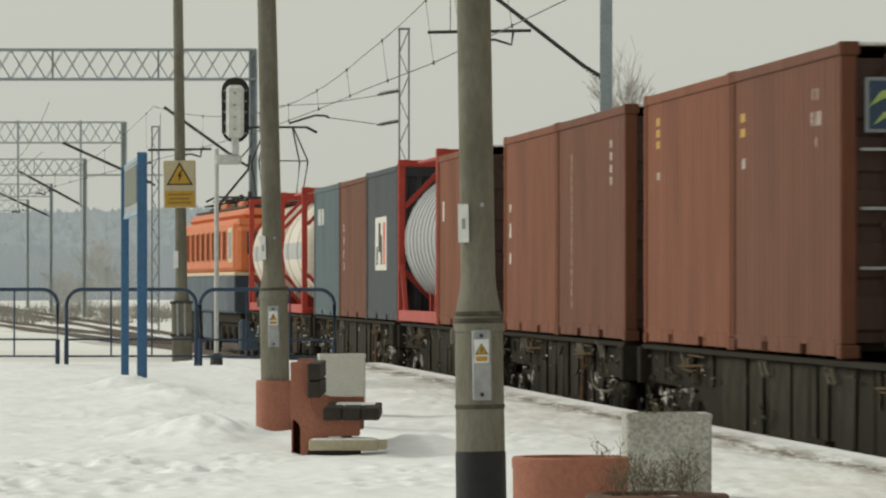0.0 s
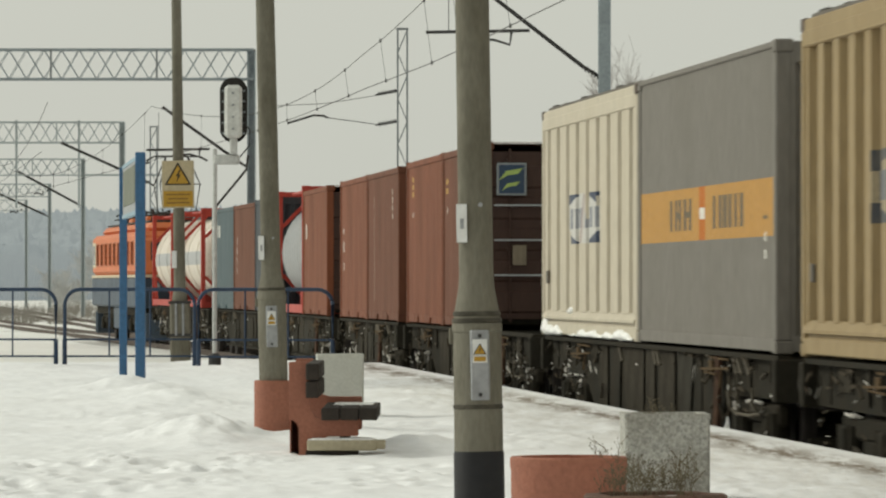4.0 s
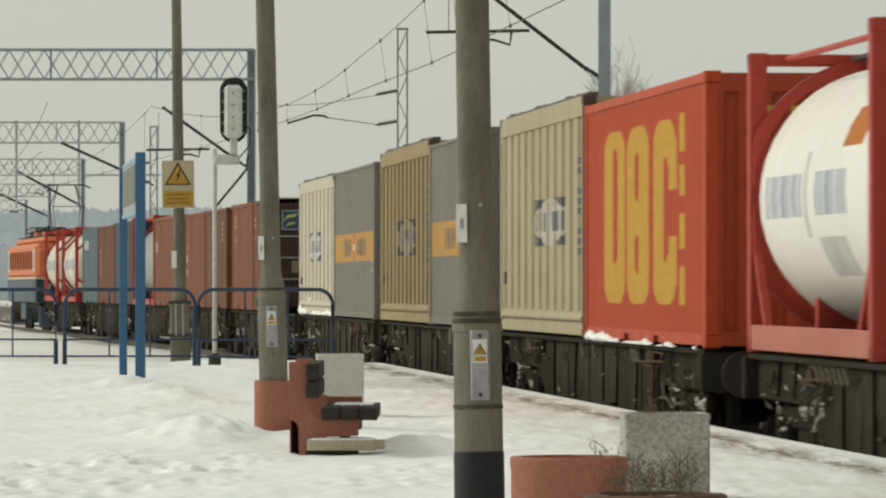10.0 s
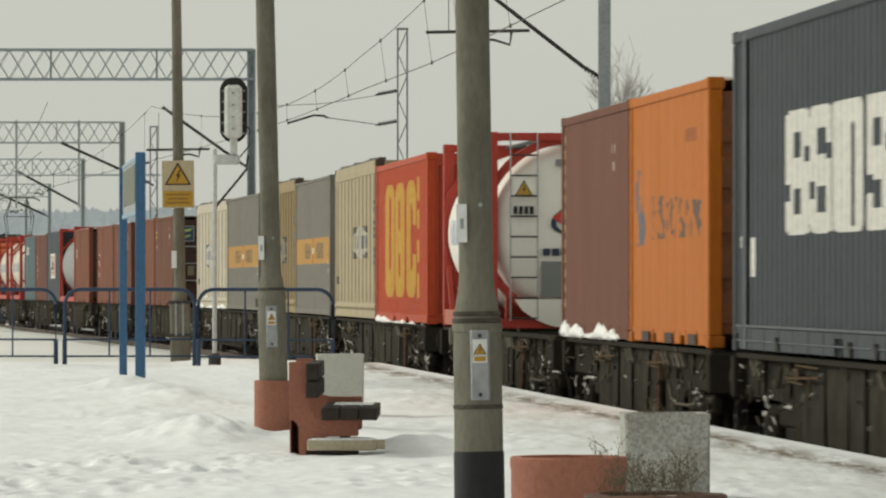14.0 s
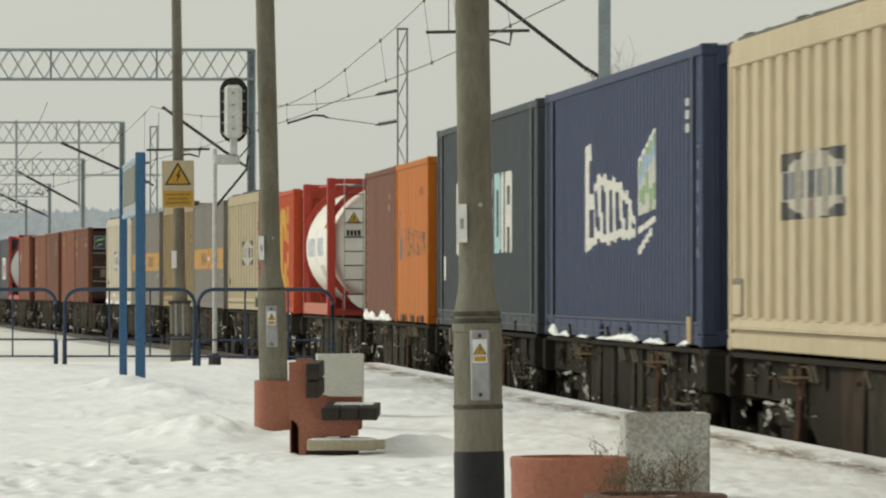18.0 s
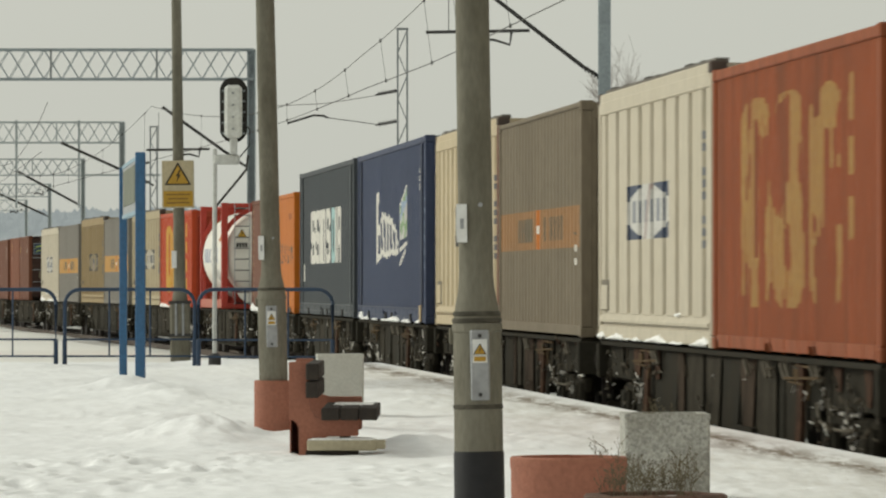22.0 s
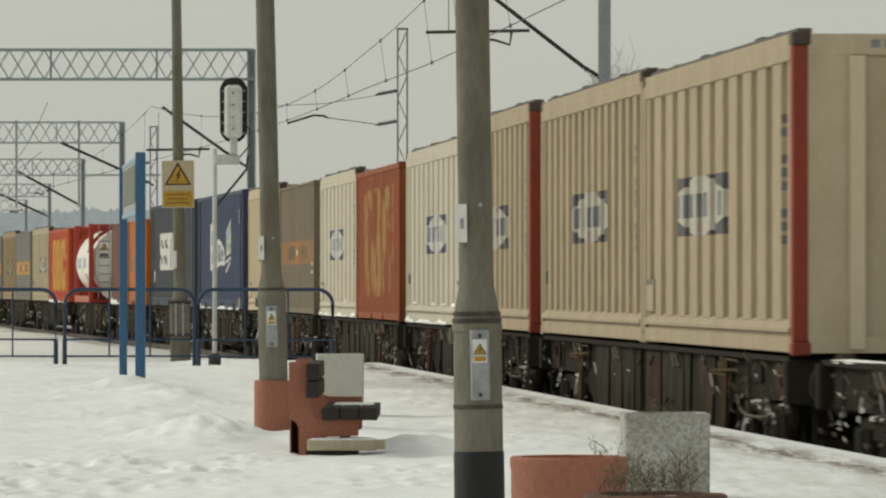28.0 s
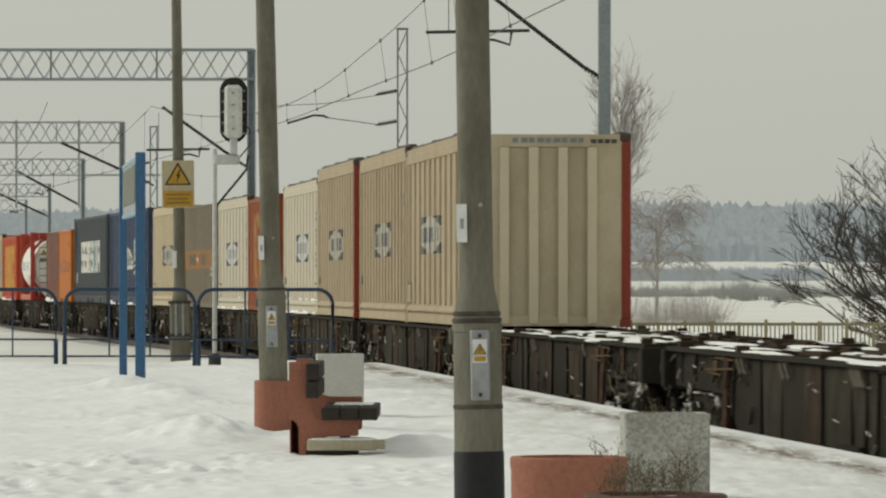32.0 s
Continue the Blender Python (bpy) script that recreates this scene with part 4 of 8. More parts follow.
def build_gantry(x, y, bottom, depth, left, column, name_label, bays, r=0.022):
    """Portal over the tracks: lattice beam on two columns."""
    e = empty("catenary_gantry", pose(x, y, 0), name_label, "gantry", "overhead line gantries")
    bm = bmesh.new()
    lattice(bm, (-left, 0, bottom + depth / 2), (0.1, 0, bottom + depth / 2), (0.5, depth), bays, r, 0.075)
    part("beam", bm, M_BLUESTEEL if y < 200 else M_HAZESTEEL, e, "grey lattice beam")
    for k in range(1, int(left / 3.42) + 1):
        post = boxes((-3.42 * k + 0.37 - 0.03, -3.42 * k + 0.37 + 0.03, -0.29, -0.21, bottom, bottom + depth))
        part("beam_post", post, M_STEEL if y < 200 else M_HAZESTEEL, e)
    for cx in (0.0, -left):
        bm = bmesh.new()
        box(bm, cx - column / 2, cx - column / 2 + 0.05, -0.2, 0.2, -1.0, bottom + depth)
        box(bm, cx + column / 2 - 0.05, cx + column / 2, -0.2, 0.2, -1.0, bottom + depth)
        box(bm, cx - column / 2 + 0.05, cx + column / 2 - 0.05, -0.03, 0.03, -1.0, bottom + depth)
        part("column", bm, M_BLUESTEEL if y < 200 else M_HAZESTEEL, e)
    return e


def cantilever(parent, reach, low, high, tube_z, tube_x0, tube_x1, r=0.035):
    """Slanting strut with an insulator, and the level registration tube that carries the contact wire."""
    bm = bmesh.new()
    tube(bm, [(-0.35, 0, low + 0.22), (reach, 0, high)], r, 6)
    strut = part("strut", bm, M_DARK, parent, "dark slanting cantilever tube")
    bm = bmesh.new()
    tube(bm, [(0.0, 0, low + 0.02), (-0.36, 0, low + 0.235)], 0.03, 8)
    for k in range(6):
        q = 0.03 + 0.055 * k
        tube(bm, [(-q, 0, low + 0.62 * q), (-q - 0.028, 0, low + 0.62 * (q + 0.028))], 0.05 if k % 2 else 0.043, 8)
    part("insulator", bm, M_DARK, strut, "ribbed dark insulator")
    if tube_x1 > tube_x0:
        bm = bmesh.new()
        tube(bm, [(tube_x0, 0, tube_z), (tube_x1, 0, tube_z + 0.03)], r * 0.8, 6)
        level = part("registration_tube", bm, M_DARK, parent)
        bm = bmesh.new()
        m = tube_x1 - 0.35
        tube(bm, [(m - 0.55, 0, tube_z - 0.16), (m - 0.3, 0, tube_z - 0.13), (m, 0, tube_z - 0.22), (m + 0.03, 0, tube_z)], r * 0.6, 5)
        part("steady_arm", bm, M_DARK, level)
        bm = bmesh.new()
        tube(bm, [(tube_x0 + 0.4, 0, tube_z), (tube_x0 + 0.4, 0, tube_z + 1.2)], 0.008, 4)
        part("hanger", bm, M_WIRE, level)


def build_overhead():
    # tall mast beside the track, on the far side of the train
    e = empty("catenary_mast", pose(2.85, 89.5, 0), "blue-grey steel overhead line mast with slanting cantilever", "mast", "overhead line masts")
    bm = bmesh.new()
    box(bm, -0.11, 0.11, -0.11, 0.11, -0.9, 8.6, bevel=0.012)
    part("shaft", bm, M_BLUESTEEL, e)
    part("foot", boxes((-0.13, 0.13, -0.13, 0.13, -0.9, 3.93)), M_PLATE, e)
    cantilever(e, -2.0, 4.90, 6.40, 5.75, -3.15, -1.32, 0.04)
    # lattice anchor mast
    for x, y, top, w in ((-1.0, 125.0, 7.58, 0.235), (-11.3, 198.0, 7.45, 0.27)):
        a = empty("anchor_mast", pose(x, y, 0), "slim grey lattice mast anchoring overhead wires", "mast", "lattice masts")
        bm = bmesh.new()
        for cx in (-w / 2, w / 2):
            for cy in (-w / 2, w / 2):
                bar(bm, (cx, cy, -0.9), (cx, cy, top), 0.042, 0.042)
        bays = 15
        for k in range(bays):
            z0, z1 = -0.9 + (top + 0.9) * k / bays, -0.9 + (top + 0.9) * (k + 1) / bays
            c = w / 2 * (1 if k % 2 else -1)
            for q in (-w / 2, w / 2):
                bar(bm, (c, q, z0), (-c, q, z1), 0.022, 0.022)
                bar(bm, (q, -c, z0), (q, c, z1), 0.022, 0.022)
        part("lattice_shaft", bm, M_STEEL, a)
        part("head_plate", boxes((-w / 2 - 0.03, w / 2 + 0.03, -w / 2, w / 2, top, top + 0.05)), M_STEEL, a)
        for z in (6.08, 5.33):
            bm = bmesh.new()
            for k in range(7):
                tube(bm, [(-w / 2 - 0.04 - 0.065 * k, 0, z - 0.012 * k), (-w / 2 - 0.08 - 0.065 * k, 0, z - 0.012 * k - 0.008)], 0.05, 7)
            tube(bm, [(-w / 2, 0, z), (-w / 2 - 0.55, 0, z - 0.1)], 0.02, 5)
            part("insulator", bm, M_DARK, a)
    cantilever(a, -3.62, 5.16, 6.85, 5.6, 0.0, 0.0, 0.06)
    # portals
    g = build_gantry(-6.2, 164.0, 7.95, 0.95, 26.0, 0.27, "grey lattice gantry spanning the snowy tracks", 46)
    cantilever(g, -2.88, 5.02, 7.05, 5.66, -3.4, -1.35, 0.055)
    g = build_gantry(-15.0, 237.0, 7.95, 0.95, 26.0, 0.27, "grey lattice gantry spanning the snowy tracks", 46)
    bm = bmesh.new()
    for dx in (-2.02, -4.95):
        box(bm, dx - 0.05, dx + 0.05, -0.05, 0.05, 4.9, 9.0)
    part("dropper_post", bm, M_HAZESTEEL, g)
    g = build_gantry(-21.8, 307.0, 7.95, 0.97, 26.0, 0.25, "distant grey gantry over the tracks", 40, 0.03)
    part("boom", boxes((0.1, 4.7, -0.06, 0.06, 7.90, 8.02)), M_HAZESTEEL, g)
    cantilever(g, -4.0, 6.0, 8.2, 7.0, -2.2, -2.1, 0.08)
    g = build_gantry(-29.8, 384.0, 8.0, 0.95, 30.0, 0.25, "distant grey gantry over the tracks", 44, 0.03)
    cantilever(g, -4.0, 6.4, 8.3, 7.0, -2.2, -2.1, 0.09)
    g = build_gantry(-37.0, 450.0, 7.9, 0.95, 30.0, 0.25, "distant grey gantry over the tracks", 30, 0.03)
    # wires: messenger sagging between supports, level contact wire, droppers
    wires = empty("overhead_wires", pose(0, 0, 0), "thin overhead contact and messenger wires with droppers", "wires")
    sup = [(20.0, 6.6), (89.5, 6.58), (164.0, 7.08), (237.0, 6.75)]
    def mid(y):
        s = y - 30.0
        for _ in range(5):
            x, yy, _h = line(s, HALF)
            s += y - yy
        return line(s, HALF)[0] - 0.15 - 0.2 * min(1.0, max(0.0, (y - 92.0) / 12.0))
    for (ya, za), (yb, zb) in zip(sup, sup[1:]):
        n = 30
        def mes(q):
            return za + (zb - za) * q - 4 * 1.11 * q * (1 - q)
        def above(y):
            q = (y - ya) / (yb - ya)
            return (mid(y) + 0.12 - 0.15 * max(0.0, 1 - abs(y - 90.0) / 36.0), y, mes(q))
        bm = bmesh.new()
        tube(bm, [above(ya + (yb - ya) * k / n) for k in range(n + 1)], 0.010, 4)
        part("messenger_wire", bm, M_WIRE, wires)
        bm = bmesh.new()
        tube(bm, [(mid(y) + 0.12, y, 5.32) for y in np.linspace(ya, yb, n + 1)], 0.010, 4)
        part("contact_wire", bm, M_WIRE, wires)
        y = ya + 2.5
        while y < yb - 1.0:
            low = (mid(y) + 0.12, y, 5.32)
            bm = bmesh.new()
            tube(bm, [above(y), low], 0.005, 3)
            for c in (above(y), low):
                tube(bm, [(c[0], c[1], c[2] - 0.035), (c[0], c[1], c[2] + 0.035)], 0.022, 5)
            part("dropper", bm, M_WIRE, wires)
            y += 8.05
    # tensioned ends that run from the anchor masts to the line ahead
    bm = bmesh.new()
    tube(bm, [(-1.6, 125.0, 5.97), (-3.1, 133.0, 6.05), (-4.6, 140.0, 6.24)], 0.010, 4)
    part("anchor_wire", bm, M_WIRE, wires)
    bm = bmesh.new()
    tube(bm, [(-3.85, 125.2, 5.28), (-3.2, 125.2, 5.48), (-2.95, 125.2, 5.47), (-2.85, 125.2, 5.42)], 0.028, 5)
    tube(bm, [(-2.85, 125.2, 5.42), (-1.6, 125.1, 5.25)], 0.010, 4)
    part("section_insulator", bm, M_DARK, wires)
    # long thin wires of the other tracks, to the far gantries
    for dx, z in ((-8.0, 7.2), (-8.2, 5.6)):
        bm = bmesh.new()
        pts = []
        for k in range(39):
            y = 164 + k * 7.0
            q = ((y - 164) % 73.0) / 73.0
            pts.append((siding(y)[0] + dx + 3, y, z - (4 * 1.0 * q * (1 - q) if z > 6 else 0)))
        tube(bm, pts, 0.012, 3)
        part("far_wire", bm, M_WIRE, wires)


# ------------------------------------------------------------ trees, fence
def bare_tree(name, label, x, y, height, trunk, seed, material, depth, spread, lean=(0, 0), multi=1, thin=0.012, droop=0.0, shrink=1.0, wander=0.16, limbs=7, dense=1.0):
    """A leafless tree grown limb by limb: tapered trunk, limbs, and a crown of fine twigs."""
    rnd = random.Random(seed)
    e = empty(name, pose(x, y, ground_height(x, y) - 0.1), label, "tree" if multi == 1 else "bush")
    stems, twigs = bmesh.new(), bmesh.new()
    count = [0]

    def grow(p, d, length, r, level):
        if count[0] > 9000:
            return
        count[0] += 1
        bm = stems if level < 2 else twigs
        pts, cur, dd = [p], p, d.copy()
        segs = 4 if level < 3 else 3
        for k in range(segs):
            dd = (dd + Vector((rnd.uniform(-1, 1), rnd.uniform(-1, 1), rnd.uniform(-0.6, 0.9))) * wander * (0.3 if level == 0 and multi == 1 else 1.0) + Vector((0, 0, -droop * level * 0.05))).normalized()
            cur = cur + dd * length / segs
            pts.append(cur)
        tube(bm, pts, max(r, thin), 5 if level < 2 else 3, max(r * 0.55, thin * 0.7), cap=False)
        if level >= depth:
            return
        kids = max(2, round((limbs, 6, 5, 4, 3)[min(level, 4)] * dense))
        for k in range(kids):
            q = rnd.uniform(0.28, 1.0) if level else rnd.uniform(0.25, 1.0)
            i = min(segs - 1, int(q * segs))
            base = pts[i] + (pts[i + 1] - pts[i]) * (q * segs - i)
            side = Vector((rnd.uniform(-1, 1), rnd.uniform(-1, 1), rnd.uniform(-0.25, 0.55))).normalized()
            nd = (dd * (1 - spread) + side * spread).normalized()
            grow(base, nd, length * rnd.uniform(0.45, 0.72) * (shrink if level == 0 else 1.0), r * 0.5, level + 1)

    for m in range(multi):
        a = 6.28 * m / multi + rnd.uniform(-0.4, 0.4)
        d = Vector((lean[0], lean[1], 1.0)) if multi == 1 else Vector((0.75 * math.cos(a) + lean[0], 0.75 * math.sin(a) + lean[1], rnd.uniform(0.12, 1.05)))
        grow(Vector((0.15 * math.cos(a) if multi > 1 else 0, 0.15 * math.sin(a) if multi > 1 else 0, 0)), d.normalized(), height * (0.62 if multi == 1 else rnd.uniform(0.45, 0.7)), trunk, 0)
    part("trunk", stems, material, e)
    part("crown", twigs, material, e, "leafless twigs")


def build_fence():
    e = empty("fence", pose(0, 113, 0), "low weathered yellowish wooden fence in the snow", "fence")
    x = 3.6
    k = 0
    while x < 13.0:
        z = -0.75
        wide = 0.034 if k % 4 else 0.05
        part("post", boxes((x - wide, x + wide, -0.05, 0.05, z, 0.49 + 0.03 * math.sin(k * 2.3)), bevel=0.008), M_FENCE, e)
        for j in range(1, 6):
            xx = x + j * 0.1
            part("slat", boxes((xx - 0.014, xx + 0.014, -0.015, 0.015, z + 0.12, 0.42 + 0.03 * math.sin(k + j * 1.7))), M_FENCE, e)
        x += 0.6
        k += 1
    for z in (0.38, -0.25):
        part("rail", boxes((3.6, 13.0, 0.016, 0.05, z, z + 0.07)), M_FENCE, e)


build_ground()
build_platform()
build_track("main_track", lambda i: line(-100 + i, HALF), 470, "railway track in snowy ballast under the train")
build_track("straight_track", lambda i: siding(112 + i), 340, "snowy straight track running off under the gantries")
build_posts()
build_bench()
litter_bin(1.324, 30.3, 0.505, 0.512, 1.5, M_CONC2)
litter_bin(-1.015, 49.9, 0.455, 0.60, 3, M_CONC3)
flower_pot(0.61, 24.6, 0.285, 0.45, "round terracotta concrete planter holding some snow", 0.07)
flower_pot(0.855, 20.4, 0.285, 0.438, "round terracotta planter with withered stems in snow", heap=0.03, rim=mat("weathered_rim", (0.10, 0.06, 0.045), 0.9, dirt=0.6, dirt_color=(0.2, 0.11, 0.08), scale=9, bump=0.5, grain=40))
dry_plant(0.83, 20.35, 0.42, 0.19, 0.165, 62, 5)
dry_plant(1.30, 30.2, 0.45, 0.12, 0.15, 8, 9)
dry_plant(0.78, 24.55, 0.42, 0.06, 0.11, 5, 6)
build_railings()
build_name_board()
build_signal()
build_overhead()
build_fence()
build_ridge()
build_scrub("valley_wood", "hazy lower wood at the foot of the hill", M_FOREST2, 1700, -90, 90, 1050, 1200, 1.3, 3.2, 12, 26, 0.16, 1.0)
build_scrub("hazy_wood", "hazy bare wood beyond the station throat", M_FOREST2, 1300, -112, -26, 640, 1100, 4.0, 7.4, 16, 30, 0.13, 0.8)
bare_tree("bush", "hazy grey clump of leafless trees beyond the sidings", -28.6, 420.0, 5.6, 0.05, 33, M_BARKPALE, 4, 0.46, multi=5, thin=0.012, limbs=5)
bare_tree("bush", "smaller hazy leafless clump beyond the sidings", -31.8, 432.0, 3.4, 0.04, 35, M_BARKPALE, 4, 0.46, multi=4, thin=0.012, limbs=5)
build_scrub("field_hedge", "hazy winter hedge across the snowy field", M_FIELDWOOD, 260, 18, 75, 690, 790, 0.7, 2.2, 13, 40, 0.05, 1.1)
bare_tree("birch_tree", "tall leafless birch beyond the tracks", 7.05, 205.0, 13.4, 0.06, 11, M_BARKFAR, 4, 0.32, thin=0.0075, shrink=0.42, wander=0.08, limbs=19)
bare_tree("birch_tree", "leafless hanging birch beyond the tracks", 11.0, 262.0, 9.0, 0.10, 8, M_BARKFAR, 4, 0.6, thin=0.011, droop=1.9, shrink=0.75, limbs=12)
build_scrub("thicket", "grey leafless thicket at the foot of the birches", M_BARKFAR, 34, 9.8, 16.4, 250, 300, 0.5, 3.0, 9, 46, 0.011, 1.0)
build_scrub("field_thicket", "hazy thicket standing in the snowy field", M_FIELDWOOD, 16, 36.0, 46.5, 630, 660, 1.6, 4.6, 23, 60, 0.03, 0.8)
build_scrub("field_grass", "dry yellowish grass poking out of the field's snow", M_FENCE, 260, 4.0, 15.0, 118, 165, 0.12, 0.5, 19, 9, 0.006, 0.7)
bare_tree("bush", "low spreading dark bush just behind the fence", 13.3, 123.0, 2.6, 0.035, 21, M_BARK, 4, 0.44, multi=11, lean=(-0.45, 0), thin=0.008, limbs=7, wander=0.2, dense=0.85)
bare_tree("bush", "tall dark leafless bush behind the fence", 15.0, 139.0, 4.8, 0.05, 14, M_BARK, 4, 0.42, multi=12, lean=(-0.4, 0), thin=0.008, limbs=7, wander=0.2, dense=0.72)
bare_tree("bush", "arching dark leafless bush behind the fence", 14.0, 132.0, 5.2, 0.05, 4, M_BARK, 4, 0.42, multi=11, lean=(-0.4, 0), thin=0.0095, limbs=7, wander=0.2, dense=0.7)
bare_tree("tree", "dark leafless tree leaning over the fence", 13.5, 128.0, 5.8, 0.075, 51, M_BARK, 4, 0.42, lean=(-1.9, 0), thin=0.008, limbs=9, wander=0.2, dense=0.75)
build_scrub("scrub", "low brown winter scrub beside the tracks", M_BUSH, 240, -40, -15, 250, 420, 0.4, 1.35, 15, 34, 0.014, 0.9)


# ------------------------------------------------------------ the train
def corrugated(name, length, z0, z1, pitch, depth, inner, paint, materials, parent, x=0.0, turn=0.0, zcuts=(), label="", cut_u=0.10):
    """An upright corrugated panel along y, its outer ribs at x, facing -x. paint(u, z) picks the material of each facet; u runs from the rear end."""
    n = max(1, round(length / pitch))
    p = length / n
    us, ds = [], []
    for k in range(n):
        a = k * p
        slope = min(0.22 * p, 0.07)
        flat = p * (1 - inner) / 2 - slope / 2
        us += [a, a + flat, a + flat + slope, a + p - flat - slope, a + p - flat]
        ds += [0, 0, depth, depth, 0]
    us.append(length)
    ds.append(0)
    fine_u, fine_d = [us[0]], [ds[0]]
    for i in range(1, len(us)):
        cut = max(1, int((us[i] - us[i - 1]) / cut_u)) if zcuts else 1
        for c in range(1, cut + 1):
            q = c / cut
            fine_u.append(us[i - 1] + (us[i] - us[i - 1]) * q)
            fine_d.append(ds[i - 1] + (ds[i] - ds[i - 1]) * q)
    zs = [z0] + [z for z in zcuts if z0 < z < z1] + [z1]
    verts, faces, index = [], [], []
    for z in zs:
        for u, d in zip(fine_u, fine_d):
            verts.append((d, -length / 2 + u, z))
    m = len(fine_u)
    for j in range(len(zs) - 1):
        for i in range(m - 1):
            faces.append((j * m + i + 1, j * m + i, j * m + m + i, j * m + m + i + 1))
            index.append(paint((fine_u[i] + fine_u[i + 1]) / 2, (zs[j] + zs[j + 1]) / 2) if paint else 0)
    ob = link_mesh(name, verts, faces, materials, parent, index, label)
    ob.matrix_basis = pose(x, 0, 0, 0, 0, turn)
    return ob


def rects(*items):
    """paint() from rectangles (u0, u1, z0, z1, material index); the last that fits wins."""
    def paint(u, z):
        hit = 0
        for u0, u1, za, zb, k in items:
            if u0 <= u <= u1 and za <= z <= zb:
                hit = k
        return hit
    return paint


def zcuts_of(*items):
    return sorted({z for it in items for z in it[2:4]})


PART_CACHE = {}


def shared(key, make, parent, name, m=None, label=""):
    """Builds a part once; every later call with the same key shares its mesh."""
    if key not in PART_CACHE:
        ob = make()
        PART_CACHE[key] = ob.data
        ob.parent = parent
    else:
        ob = new(name, PART_CACHE[key])
        ob.parent = parent
    if m is not None:
        ob.matrix_basis = m
    if label:
        ob["label"] = label
    return ob


def fittings(e, length, height, post_mat, rail_mat, base=0.16, top=0.12, post=0.14, pockets=True, cast_mat=None):
    """Corner posts, castings, rails, roof and floor that every box container has."""
    L, W = length / 2, HALF
    for sx in (-1, 1):
        for sy in (-1, 1):
            pm = post_mat if sy < 0 else rail_mat
            key = ("post", round(height, 2), post, pm.name)
            shared(key, lambda: part("corner_post", boxes((-post / 2, post / 2, -post / 2, post / 2, 0.12, height - 0.12), bevel=0.012), pm), e, "corner_post", pose(sx * (W - post / 2), sy * (L - post / 2), 0))
            for z in (0.0, height - 0.118):
                cm = (cast_mat or pm) if z else pm
                shared(("casting", cm.name), lambda: part("corner_casting", boxes((-0.085, 0.085, -0.09, 0.09, 0, 0.118), bevel=0.012), cm), e, "corner_casting", pose(sx * (W - 0.080), sy * (L - 0.085), z))
    for sx in (-1, 1):
        rl = round(length, 2)
        def sill():
            bm = bmesh.new()
            if pockets:
                q = L - 0.3
                edges = [-q, -1.25, -0.9, 0.9, 1.25, q] if length < 7 else [-q, -1.4, -1.0, 1.0, 1.4, q]
                for a, b in ((0, 1), (2, 3), (4, 5)):
                    box(bm, -0.03, 0.03, edges[a], edges[b], 0.02, base, bevel=0.006)
                box(bm, -0.025, 0.025, -L + 0.1, L - 0.1, base - 0.05, base)
                k = -q + 0.55
                while k < q - 0.3:
                    box(bm, -0.034, -0.028, k, k + 0.05, 0.01, base)
                    k += 0.8
            elif base > 0.25:
                box(bm, -0.038, 0.035, -L + 0.1, L - 0.1, 0.02, 0.165, bevel=0.012)
                box(bm, -0.005, 0.035, -L + 0.1, L - 0.1, 0.160, base)
            else:
                box(bm, -0.035, 0.035, -L + 0.1, L - 0.1, 0.02, base, bevel=0.008)
            return part("bottom_rail", bm, rail_mat)
        shared(("sill", rl, base, pockets, rail_mat.name), sill, e, "bottom_rail", pose(sx * (W - 0.04), 0, 0, 0, 0, 0 if sx < 0 else 180))
        shared(("toprail", rl, top, rail_mat.name), lambda: part("top_rail", boxes((-0.035, 0.035, -L + 0.1, L - 0.1, -top, 0), bevel=0.012), rail_mat), e, "top_rail", pose(sx * (W - 0.036), 0, height - 0.012))
    shared(("roof", rl, rail_mat.name), lambda: corrugated_roof(L, rail_mat), e, "roof", pose(0, 0, height - 0.05))
    shared(("floor", rl), lambda: part("floor", boxes((-W + 0.08, W - 0.08, -L + 0.13, L - 0.13, base - 0.09, base - 0.02)), M_FRAME), e, "floor", pose(0, 0, 0))


def corrugated_roof(L, material):
    ys = np.arange(-L + 0.12, L - 0.1, 0.11)
    verts, faces = [], []
    for i, y in enumerate(ys):
        z = 0.0 if (i // 2) % 2 else 0.022
        verts += [(-HALF + 0.05, y, z), (HALF - 0.05, y, z)]
    for i in range(len(ys) - 1):
        faces.append((2 * i, 2 * i + 1, 2 * i + 3, 2 * i + 2))
    return link_mesh("roof", verts, faces, material)


